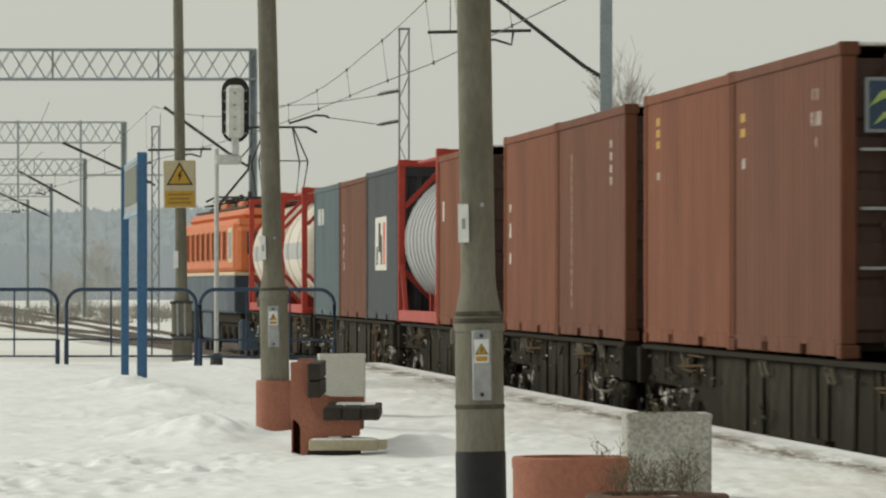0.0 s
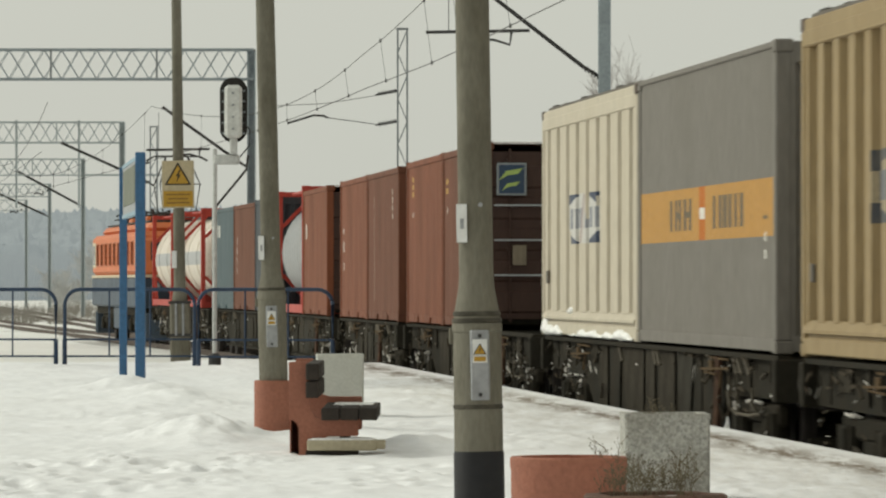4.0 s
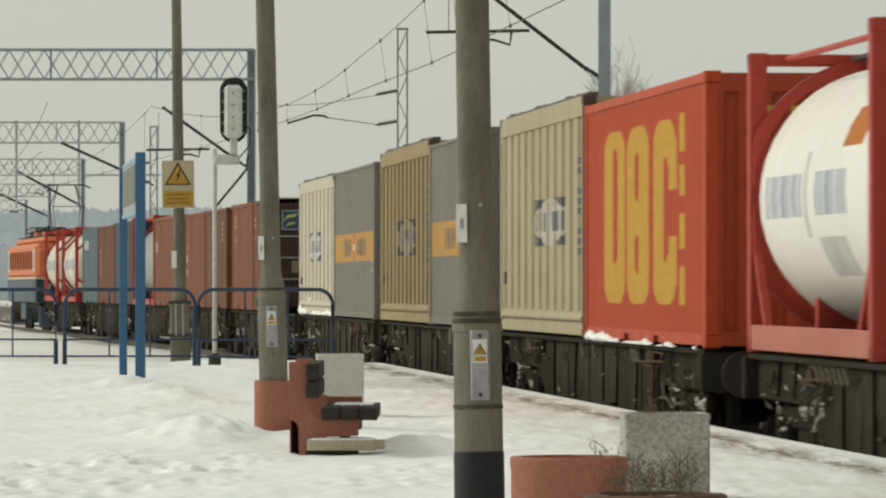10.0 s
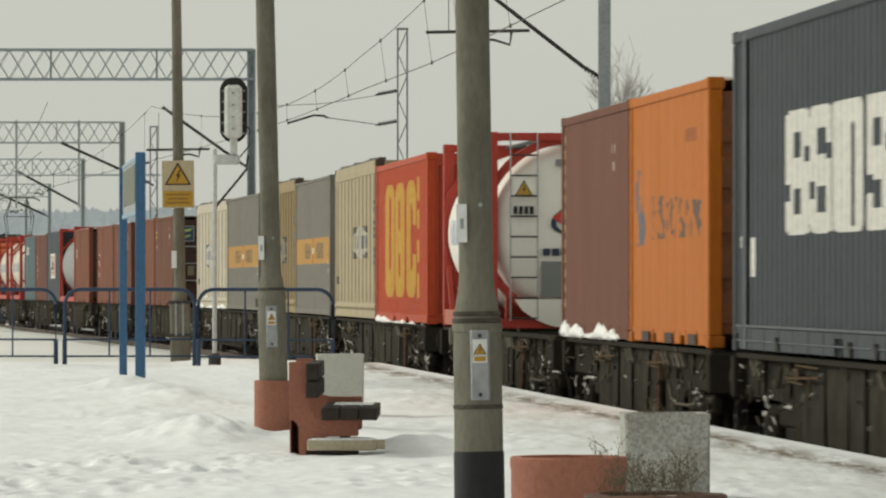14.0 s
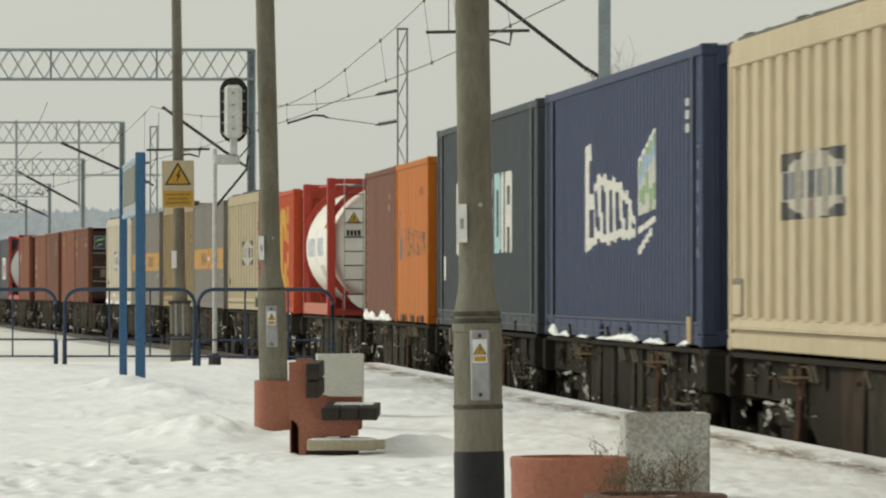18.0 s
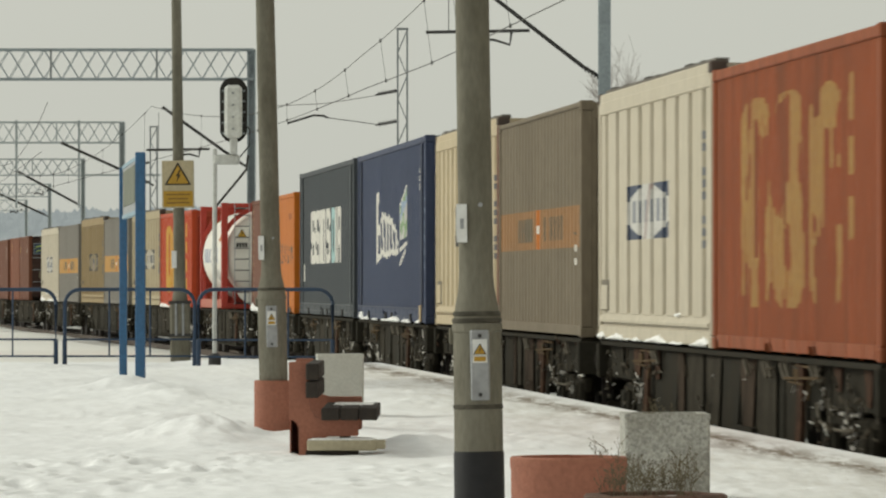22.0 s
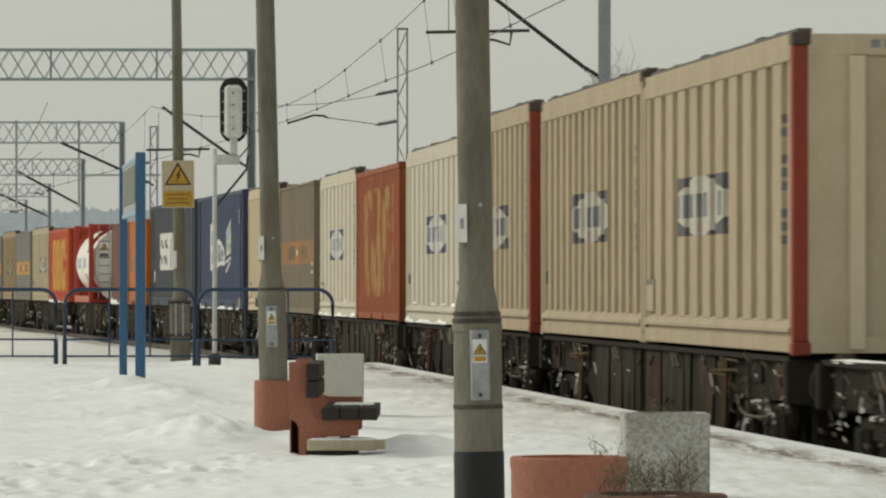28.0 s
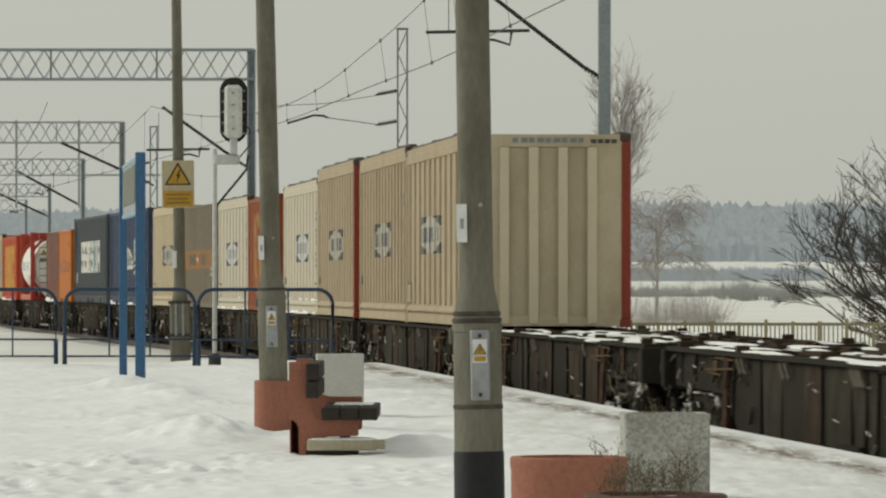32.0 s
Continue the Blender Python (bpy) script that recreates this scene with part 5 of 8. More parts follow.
def door_end(e, height, door_mat, bars_mat, emblem=False):
    """Rear end with two leaves, four lock rods and cross battens."""
    for sx in (-1, 1):
        door = shared(("leaf", round(height, 2), door_mat.name), lambda: part("door", door_leaf(height), door_mat), e, "door", None)
        door.matrix_basis = pose(sx * 0.545, -e["half"] + 0.06, 0)
        for k in (-0.28, 0.24):
            shared(("rod", round(height, 2), bars_mat.name), lambda: part("lock_rod", lock_rod(height), bars_mat), door, "lock_rod", pose(k, -0.055, 0))
    if emblem:
        plate = part("emblem_plate", boxes((-0.21, 0.21, -0.02, 0.0, 0, 0.46), bevel=0.008), M_STEEL, e, "blue plate with two green leaf strokes in a grey frame")
        plate.matrix_basis = pose(-HALF + 0.41, -e["half"] - 0.05, height - 0.76)
        part("plate_field", boxes((-0.18, 0.18, -0.026, -0.018, 0.03, 0.43)), mat("plate_navy", (0.03, 0.055, 0.10), 0.5, dirt=0.3, scale=4, bump=0), plate)
        for dz, s in ((0.24, 0.66), (0.09, 0.5)):
            bm = bmesh.new()
            pts = [(-0.25 * s - 0.02, -0.03), (-0.12 * s, 0.16 * s), (0.24 * s, 0.22 * s), (0.14 * s, 0.1 * s), (-0.1 * s, 0.06 * s)]
            a = [bm.verts.new((px, -0.031, dz + pz)) for px, pz in pts]
            b = [bm.verts.new((px, -0.025, dz + pz)) for px, pz in pts]
            bm.faces.new(a)
            bm.faces.new(b[::-1])
            for k in range(5):
                bm.faces.new((a[k], b[k], b[(k + 1) % 5], a[(k + 1) % 5]))
            part("leaf_stroke", bm, mat("leaf_lime", (0.33, 0.42, 0.12), 0.5, dirt=0.2, bump=0), plate)
        for z in (1.73, 1.24, 0.745):
            part("batten", boxes((-1.05, 1.05, -0.10, -0.03, z, z + 0.025)), M_PLATE, e, "pale cross batten").matrix_basis = pose(0, -e["half"] + 0.02, 0)
        part("placard", boxes((-0.79, -0.60, -0.075, -0.06, 0.9, 1.18)), M_GREYDIRT, e).matrix_basis = pose(0, -e["half"] + 0.02, 0)
        bm = bmesh.new()
        a = [bm.verts.new((x, -0.07, z)) for x, z in ((-0.36, 1.18), (-0.25, 0.98), (-0.14, 1.18))]
        b = [bm.verts.new((x, -0.06, z)) for x, z in ((-0.36, 1.18), (-0.25, 0.98), (-0.14, 1.18))]
        bm.faces.new(a)
        bm.faces.new(b[::-1])
        for k in range(3):
            bm.faces.new((a[k], b[k], b[(k + 1) % 3], a[(k + 1) % 3]))
        part("placard", bm, M_STENCIL, e, "white downward triangle").matrix_basis = pose(0, -e["half"] + 0.02, 0)
        for z in (0.22, 0.32):
            part("number_bar", boxes((0.1, 0.5, -0.075, -0.06, z, z + 0.03)), M_STENCIL, e).matrix_basis = pose(0, -e["half"] + 0.02, 0)


def door_leaf(height):
    """One door leaf, pressed in level steps."""
    bm = bmesh.new()
    zs = [(0.14, -0.02), (0.2, -0.02)]
    n, lo, hi = 5, 0.22, height - 0.22
    for k in range(n):
        a, b = lo + (hi - lo) * k / n, lo + (hi - lo) * (k + 1) / n
        zs += [(a, -0.02), (a + 0.03, -0.045), (b - 0.14, -0.045), (b - 0.11, -0.02)]
    zs += [(height - 0.14, -0.02)]
    rows = [[bm.verts.new((x, d, z)) for x in (-0.54, 0.54)] for z, d in zs]
    for u, w in zip(rows, rows[1:]):
        bm.faces.new((u[0], u[1], w[1], w[0]))
    back = [bm.verts.new((x, 0.03, z)) for x, z in ((-0.54, 0.14), (0.54, 0.14), (0.54, height - 0.14), (-0.54, height - 0.14))]
    bm.faces.new(back[::-1])
    return bm


def lock_rod(height):
    bm = bmesh.new()
    tube(bm, [(0, 0, 0.1), (0, 0, height - 0.1)], 0.018, 6)
    for z in (0.15, 0.75, 1.1, height - 0.3):
        box(bm, -0.045, 0.045, -0.03, 0.03, z, z + 0.06)
    box(bm, -0.02, 0.25, -0.03, -0.01, 0.92, 0.96)
    return bm


def ribbed_end(e, height, material, n=5, name="end_panel", sign=-1):
    """End wall pressed from one sheet, with broad upright ribs."""
    def make():
        w = HALF - 0.14
        p = 2 * w / n
        xs, ds = [], []
        for k in range(n):
            a = -w + k * p
            f = p * 0.17
            xs += [a, a + f, a + f + 0.03, a + p - f - 0.03, a + p - f]
            ds += [-0.05, -0.05, 0.0, 0.0, -0.05]
        xs.append(w)
        ds.append(-0.05)
        zs = [(0.02, -0.055), (0.15, -0.055), (0.17, None), (height - 0.22, None), (height - 0.20, -0.055), (height - 0.02, -0.055)]
        verts, faces = [], []
        for z, flat in zs:
            verts += [(x, flat if flat is not None else d, z) for x, d in zip(xs, ds)]
        m = len(xs)
        for q in range(len(zs) - 1):
            for i in range(m - 1):
                faces.append((q * m + i, q * m + i + 1, q * m + m + i + 1, q * m + m + i))
        return link_mesh(name, verts, faces, material)
    return shared((name, round(height, 2), material.name, n), make, e, name, pose(0, sign * (e["half"] - 0.06), 0, 0, 0, 0 if sign < 0 else 180))


def lettering_bars(u0, z0, w, h, n, k):
    """Upright bars standing for a short number or word."""
    return [(u0 + w * i / n, u0 + w * (i + 0.6) / n, z0, z0 + h, k) for i in range(n)]


def box_container(front, rear, height, side_mat, label, pitch=0.28, depth=0.006, inner=0.42, prints=(), print_mats=(), end_mat=None, post_mat=None, doors=False, emblem=False,
                  base=0.16, top=0.10, pockets=True, z=FLOOR_Z, end_ribs=9, name="shipping_container", rail_mat=None, cast_mat=None, art=None):
    """art: a function of the distance from the front end and the height, with the heights between which it paints."""
    L = front - rear
    e = empty(name, pose(0, 0, 0), label, "container", "containers on the train")
    e["half"] = L / 2
    post_mat, end_mat, rail_mat = post_mat or side_mat, end_mat or side_mat, rail_mat or side_mat
    fittings(e, L, height, post_mat, rail_mat, base, top, pockets=pockets, cast_mat=cast_mat)
    paint = rects(*prints) if prints else None
    inset = 0.13
    cuts = set(zcuts_of(*prints)) if prints else set()
    if art:
        draw, low, high = art
        plain = paint
        def paint(u, zz):
            hit = draw(L - inset - u, zz) if low <= zz <= high else 0
            return hit or (plain(u, zz) if plain else 0)
        cuts |= {float(q) for q in np.arange(low, high + 0.001, 0.015)}
    corrugated("side_panel", L - 2 * inset, base, height - top, pitch, depth, inner, paint, [side_mat, *print_mats], e, -HALF + 0.02, 0, sorted(cuts), cut_u=0.035 if art else 0.10)
    corrugated("side_panel", L - 2 * inset, base, height - top, pitch, depth, inner, None, [side_mat], e, HALF - 0.02, 180)
    if side_mat in (M_BROWN, M_BROWN2, M_MAUVE, M_ORANGE, M_NAVY):
        shared(("roof_snow", round(L, 2)), lambda: part("roof_snow", boxes((-HALF + 0.10, HALF - 0.06, -L / 2 + 0.2, L / 2 - 0.2, -0.03, 0.006), bevel=0.004), M_DRIFT), e, "roof_snow", pose(0, 0, height), "thin snow on the roof")
    ribbed_end(e, height, end_mat, end_ribs, "front_panel", 1)
    if doors:
        door_end(e, height, end_mat, M_DOOR if emblem else post_mat, emblem)
    else:
        ribbed_end(e, height, end_mat, end_ribs, "end_panel", -1)
    mover(e, front, rear, z)
    return e


def soft_block(d, z, d0, d1, z0, z1, rd=0.3, rz=0.2):
    """Inside an upright block with rounded corners?"""
    if not (d0 < d < d1 and z0 < z < z1):
        return False
    a = max(d0 + rd - d, d - d1 + rd, 0.0) / rd
    b = max(z0 + rz - z, z - z1 + rz, 0.0) / rz
    return a * a + b * b <= 1.0


def badge_art(d0, d1, z0, z1, worn=0.0):
    """Oblong badge: dark corners, a pale six-sided field, a row of grey uprights and a slanting stroke across it."""
    def draw(d, z):
        n, m = 2 * (d - d0) / (d1 - d0) - 1, 2 * (z - z0) / (z1 - z0) - 1
        if abs(n) > 1 or abs(m) > 1:
            return 0
        if worn and noise.noise(Vector((d * 1.9, z * 3.1, d0))) > worn:
            return 0
        if abs(n - 0.12 * m) < 0.055 and abs(m) < 0.98:
            return 4
        if abs(m) < 0.40:
            return 3 if (n + 1.0) % 0.285 < 0.17 and abs(n) < 0.95 else 2
        return 1 if abs(m) > 1.165 - 0.75 * abs(n) else 2
    return draw


def bulk_container(front, rear, side_mat, label, pitch=0.95, depth=0.11, inner=0.32, height=2.80, post_mat=None, badge=2.4, snow=False, end=None, lift=0.0, worn=0.0, hatch=""):
    """Thirty-foot bulk box: deep upright ribs, tall rails, dark roof hatches, red or plain end posts."""
    L = front - rear
    marks = (M_EMB, M_EMBL, M_FAINT, M_SLASH) if side_mat is M_CREAM else (M_EMB2, M_TANPALE if side_mat is M_TAN else M_EMBL2, M_FAINT2, M_SLASH)
    prints = [(0.50, 0.62, 0.98 + 0.12 * k, 1.06 + 0.12 * k, 3) for k in (0, 1, 2, 4, 5, 6, 8, 9)]
    e = box_container(front, rear, height, side_mat, label, pitch, depth, inner, prints, marks, end, post_mat, False, base=0.30, top=0.24, pockets=False, end_ribs=1, name="bulk_container", rail_mat=side_mat, cast_mat=M_CASTING,
                      art=(badge_art(badge, badge + 3.35, 1.11 + lift, 1.70 + lift, worn), 1.08 + lift, 1.73 + lift))
    # sloping ledge under the ribs, over a shadowed groove
    def ledge():
        bm = bmesh.new()
        q = L / 2 - 0.14
        prof = ((0.0, 0.20), (-0.035, 0.205), (-0.035, 0.235), (0.02, 0.315), (0.04, 0.315))
        rows = [[bm.verts.new((px, sy * q, pz)) for px, pz in prof] for sy in (-1, 1)]
        for k in range(4):
            bm.faces.new((rows[0][k], rows[1][k], rows[1][k + 1], rows[0][k + 1]))
        bm.faces.new(rows[0][::-1])
        bm.faces.new(rows[1])
        bmesh.ops.recalc_face_normals(bm, faces=bm.faces)
        return part("sill_ledge", bm, side_mat)
    shared(("ledge", round(L, 2), side_mat.name), ledge, e, "sill_ledge", pose(-HALF + 0.02, 0, 0))
    # bevelled shoulder where the ribs run out under the roof
    def shoulder():
        bm = bmesh.new()
        q = L / 2 - 0.14
        prof = ((0.03, 0.0), (-0.012, 0.03), (-0.016, 0.13), (0.05, 0.205))
        rows = [[bm.verts.new((px, sy * q, pz)) for px, pz in prof] for sy in (-1, 1)]
        for k in range(3):
            bm.faces.new((rows[0][k], rows[1][k], rows[1][k + 1], rows[0][k + 1]))
        bmesh.ops.recalc_face_normals(bm, faces=bm.faces)
        return part("shoulder", bm, side_mat)
    shared(("shoulder", round(L, 2), side_mat.name), shoulder, e, "shoulder", pose(-HALF + 0.012, 0, height - 0.245))
    if hatch:
        y = (L / 2 - 0.52) if hatch == "front" else (-L / 2 + 0.52)
        # dark frame colour paints the shadow round a recessed hatch
        h = part("side_hatch", boxes((-0.012, 0.03, y - 0.30, y + 0.30, 0.33, 0.68), bevel=0.008), M_HATCH, e, "small shadowed hatch in the side")
        h.matrix_basis = pose(-HALF + 0.02, 0, 0)
        part("hatch_lid", boxes((-0.022, -0.008, y - 0.25, y + 0.27, 0.34, 0.62), bevel=0.006), side_mat, h)
    def hatches():
        bm = bmesh.new()
        box(bm, -1.15, -1.02, -L / 2 + 0.15, L / 2 - 0.15, -0.02, 0.065)
        box(bm, 1.06, 1.17, -L / 2 + 0.15, L / 2 - 0.15, 0, 0.05)
        return part("roof_edge", bm, M_ROOFEDGE)
    shared(("hatches", round(L, 2)), hatches, e, "roof_edge", pose(0, 0, height - 0.03))
    for k in range(9):
        y = -L / 2 + 0.5 + k * (L - 1.0) / 8
        shared(("roof_latch", k % 3), lambda: part("roof_latch", boxes((-0.03, 0.03, -0.1 - 0.1 * (k % 3), 0.12, 0.0, 0.022 + 0.01 * (k % 3)), bevel=0.005), M_ROOFDK), e, "roof_latch", pose(-1.1, y + 0.2 * math.sin(k * 5.1), height + 0.02))
    latch = None if hatch == "front" else part("side_latch", boxes((-0.02, 0.02, -0.06, 0.06, 0.64, 0.80), bevel=0.01), M_ROOFEDGE, e)
    if latch:
        latch.matrix_basis = pose(-HALF + 0.02, L / 2 - 0.5, 0)
    # dirty cream boxes get lighter ribs: sky light on the end put into colour
    for k in range(-2, 2):
        shared(("end_rib", round(height, 2), side_mat.name), lambda: part("end_rib", boxes((-0.07, 0.07, -0.03, 0.0, 0.05, height - 0.21), bevel=0.008), mat("bulk_lit_rib", (0.64, 0.555, 0.40), 0.6, dirt=0.3, dirt_color=(0.5, 0.42, 0.29), scale=2, bump=0.03, vary=0.03) if side_mat is M_CREAMDIRT else side_mat), e, "end_rib", pose((k + 0.5) * 0.43, -L / 2 + 0.0, 0))
    if snow:
        snow_strip(e, -HALF - 0.01, L, 0.03, 40 + int(abs(front)), 0.65 if front < 0 else 0.95)
        pocket_snow(e, L, pitch, 0.31, 3 + int(abs(front)))
    return e


def snow_strip(e, x, L, z, seed, size=1.0):
    """Snow caught along a container's lower edge: a broken, lumpy ridge."""
    bm = bmesh.new()
    prev, n = None, int(L / 0.05)
    for k in range(n):
        y = L / 2 - 0.15 - k * 0.05
        if y < -L / 2 + 0.15:
            break
        h = 0.05 + 0.16 * noise.noise(Vector((seed * 1.7, y * 0.9, 0))) + 0.06 * noise.noise(Vector((seed * 0.3, y * 3.1, 5)))
        h += 0.13 * math.exp(-((y - L / 2 + 0.35) / 0.28) ** 2)
        h += 0.03 * noise.noise(Vector((seed * 0.9, y * 11.0, 3))) + 0.012 * noise.noise(Vector((seed, y * 23.0, 7)))
        h *= size
        if h < 0.012:
            prev = None
            continue
        ring = []
        for q in range(6):
            t = q / 5
            j = 0.3 * h * noise.noise(Vector((q * 2.3, y * 9.0, seed)))
            ring.append(bm.verts.new((x + 0.03 - 0.06 * math.sin(math.pi * min(1.0, t * 1.05)) - 0.3 * j, y + 0.02 * noise.noise(Vector((q, y * 7, 2))), z - 0.02 + h * (1 - math.cos(math.pi * t)) / 2 + j)))
        if prev:
            for q in range(5):
                bm.faces.new((prev[q], prev[q + 1], ring[q + 1], ring[q]))
        prev = ring
    if len(bm.faces):
        smooth(part("clinging_snow", bm, M_DRIFT, e, "snow clinging along the lower edge"), 70)["kind"] = "stuff"
    else:
        bm.free()


def pocket_snow(e, L, pitch, z, seed):
    """Small pads of snow left on the sill in the hollows between the ribs."""
    rnd = random.Random(seed)
    bm = bmesh.new()
    y = -L / 2 + 0.5
    while y < L / 2 - 0.4:
        if rnd.random() < 0.4:
            bmesh.ops.create_icosphere(bm, subdivisions=2, radius=1.0, matrix=Matrix.Translation((-HALF + 0.03, y, z)) @ Matrix.Diagonal((0.06, rnd.uniform(0.1, 0.26), rnd.uniform(0.02, 0.045), 1)))
        y += pitch
    for v in bm.verts:
        v.co.z += 0.03 * noise.noise(v.co * 8)
    smooth(part("sill_snow", bm, M_DRIFT, e, "small pads of snow on the sill"), 70)["kind"] = "stuff"


def band_rects(L, lo, hi, k_band, k_ink, k_red):
    w = L - 0.26
    out = [(0.0, w, lo, hi, k_band)]
    zc, h = (lo + hi) / 2, (hi - lo) * 0.30
    for i, a in enumerate((2.2, 2.55, 2.9, 3.25, 3.6)):
        out += [(w - a - 0.2, w - a, zc - h, zc + h, k_ink)] + ([(w - a - 0.35, w - a, zc - h * 0.2, zc + h * 0.2, k_ink)] if i % 2 else [])
    out += [(3.1, 3.125, 0.1, 2.6, k_ink), (0.55, 0.68, 1.02, 1.10, k_red + 1), (0.55, 0.68, 0.86, 0.94, k_red + 1), (0.5, 0.72, 1.22, 1.25, k_ink)]
    out += [(w - 4.75, w - 4.3, lo, hi, k_red), (w - 4.68, w - 4.38, zc - h * 0.35, zc + h * 0.35, k_red + 1)]
    for i, a in enumerate((5.2, 5.6, 5.95, 6.3, 6.65, 7.0)):
        out += [(w - a - 0.22, w - a, zc - h, zc + h, k_ink)]
    return out


def tank_container(front, rear, height, shell_mat, frame_mat, label, radius=1.17, bands=(), rings=5, jacket=None, thick=0.12, rear_gear=False):
    """A lying cylinder with domed ends in an open frame of posts, rails and braces."""
    L = front - rear
    e = empty("tank_container", pose(0, 0, 0), label, "tank container", "containers on the train")
    e["half"] = L / 2
    a, b, W = L / 2, thick, HALF
    cz = 0.20 + radius
    for sy in (-1, 1):
        y = sy * (a - b / 2)
        def fr():
            bm = bmesh.new()
            for sx in (-1, 1):
                box(bm, sx * (W - b / 2) - b / 2, sx * (W - b / 2) + b / 2, -b / 2, b / 2, 0.0, height, bevel=0.012)
                box(bm, sx * (W - 0.085) - 0.085, sx * (W - 0.085) + 0.085, -0.09, 0.09, 0.0, 0.118, bevel=0.01)
                box(bm, sx * (W - 0.085) - 0.085, sx * (W - 0.085) + 0.085, -0.09, 0.09, height - 0.118, height, bevel=0.01)
                if rear_gear:
                    continue
                bar(bm, (sx * (W - b), 0, 0.85), (sx * (W - 0.85), 0, 0.1), 0.08, 0.08)
                bar(bm, (sx * (W - b), 0, height - 0.8), (sx * (W - 0.8), 0, height - 0.1), 0.08, 0.08)
            box(bm, -W + b, W - b, -b / 2 + 0.01, b / 2 - 0.01, 0.01, 0.15, bevel=0.01)
            box(bm, -W + b, W - b, -b / 2 + 0.01, b / 2 - 0.01, height - 0.12, height - 0.01, bevel=0.01)
            return part("end_frame", bm, frame_mat)
        shared(("tframe", round(height, 2), frame_mat.name, thick), fr, e, "end_frame", pose(0, y, 0), "")
    for sx in (-1, 1):
        part("bottom_rail", boxes((sx * (W - 0.06) - 0.05, sx * (W - 0.06) + 0.05, -a + b, a - b, 0.02, (0.25 if rear_gear else 0.20) if sx < 0 else 0.16), bevel=0.01), M_FREDDUST if rear_gear else frame_mat, e)
        for sy in (-1, 1):
            part("brace", bar(bmesh.new(), (sx * (W - 0.07), sy * (a - b), 0.95), (sx * (W - 0.07), sy * (a - 0.85), 0.18), 0.07, 0.07), frame_mat, e)
        bm = bmesh.new()
        tube(bm, [(sx * (W - 0.35), -a + b, height - 0.06), (sx * (W - 0.35), a - b, height - 0.06)], 0.03, 6)
        part("top_rail", bm, frame_mat, e)
    part("walkway", boxes((-0.28, 0.28, -a + b, a - b, height - 0.07, height - 0.035)), M_DARK, e, "dark grating walkway")
    # shell
    n = 40
    body = a - b - 0.42
    prof = [(-body - 0.40, 0.02), (-body - 0.37, 0.35), (-body - 0.28, 0.62), (-body - 0.15, 0.84), (-body, 0.97)]
    prof += [(-body + 0.05, 1.0)]
    ring = 1.004 if rear_gear else 1.018
    for k in range(rings):
        y = -body + 0.05 + (2 * body - 0.1) * (k + 0.5) / rings
        prof += [(y - 0.06, 1.0), (y - 0.05, ring), (y + 0.05, ring), (y + 0.06, 1.0)]
    prof += [(body - 0.05, 1.0), (body, 0.97), (body + 0.15, 0.84), (body + 0.28, 0.62), (body + 0.37, 0.35), (body + 0.40, 0.02)]
    verts, faces, index = [], [], []
    mats = [shell_mat, M_PALEINK, jacket or shell_mat, M_EMBL, M_ORANGE]
    ys = []
    for (y0, r0), (y1, r1) in zip(prof, prof[1:]):
        cuts = max(1, int((y1 - y0) / (0.045 if rear_gear else 0.13)))
        ys += [(y0 + (y1 - y0) * k / cuts, r0 + (r1 - r0) * k / cuts) for k in range(cuts)]
    ys.append(prof[-1])
    for y, r in ys:
        for k in range(n):
            q = 2 * math.pi * k / n
            verts.append((-radius * r * math.cos(q), y, cz + radius * r * math.sin(q)))
    for j in range(len(ys) - 1):
        for k in range(n):
            faces.append((j * n + k, j * n + (k + 1) % n, (j + 1) * n + (k + 1) % n, (j + 1) * n + k))
            y, q = (ys[j][0] + ys[j + 1][0]) / 2, 2 * math.pi * (k + 0.5) / n
            z = math.sin(q) * radius
            hit = 0
            if math.cos(q) > 0:
                for y0, y1, za, zb, kk in bands:
                    if y0 * body <= y <= y1 * body and za * radius <= z <= zb * radius:
                        hit = kk
            index.append(hit)
    shell = link_mesh("tank_shell", verts, faces, mats, e, index)
    smooth(shell, 50)
    for k in (-0.4, 0.15):
        bm = bmesh.new()
        lathe(bm, [(0.25, cz + radius - 0.03), (0.25, cz + radius + 0.09), (0.2, cz + radius + 0.12)], 14, 0, k * body)
        part("manhole", bm, M_STEEL, shell)
    for k in (-0.7, 0.7):
        part("saddle", boxes((-0.8, 0.8, k * body - 0.08, k * body + 0.08, 0.05, 0.5)), frame_mat, e)
    if rear_gear:
        for sy in (-1, 1):
            bm, m, loops = bmesh.new(), 64, []
            for r, y in ((1.005, 0.10), (1.10, 0.10), (1.10, 0.24), (1.005, 0.24)):
                loops.append([bm.verts.new((max(-W + 0.03, min(W - 0.03, radius * r * math.cos(2 * math.pi * k / m))), sy * (a - y), max(0.08, cz + radius * r * math.sin(2 * math.pi * k / m)))) for k in range(m)])
            for u, w in zip(loops, loops[1:] + loops[:1]):
                for k in range(m):
                    bm.faces.new((u[k], u[(k + 1) % m], w[(k + 1) % m], w[k]))
            bmesh.ops.recalc_face_normals(bm, faces=bm.faces)
            part("skirt_ring", bm, frame_mat, e, "red ring that carries the tank")
        tank_rear(e, a, cz, radius, height)
    mover(e, front, rear, FLOOR_Z)
    return e


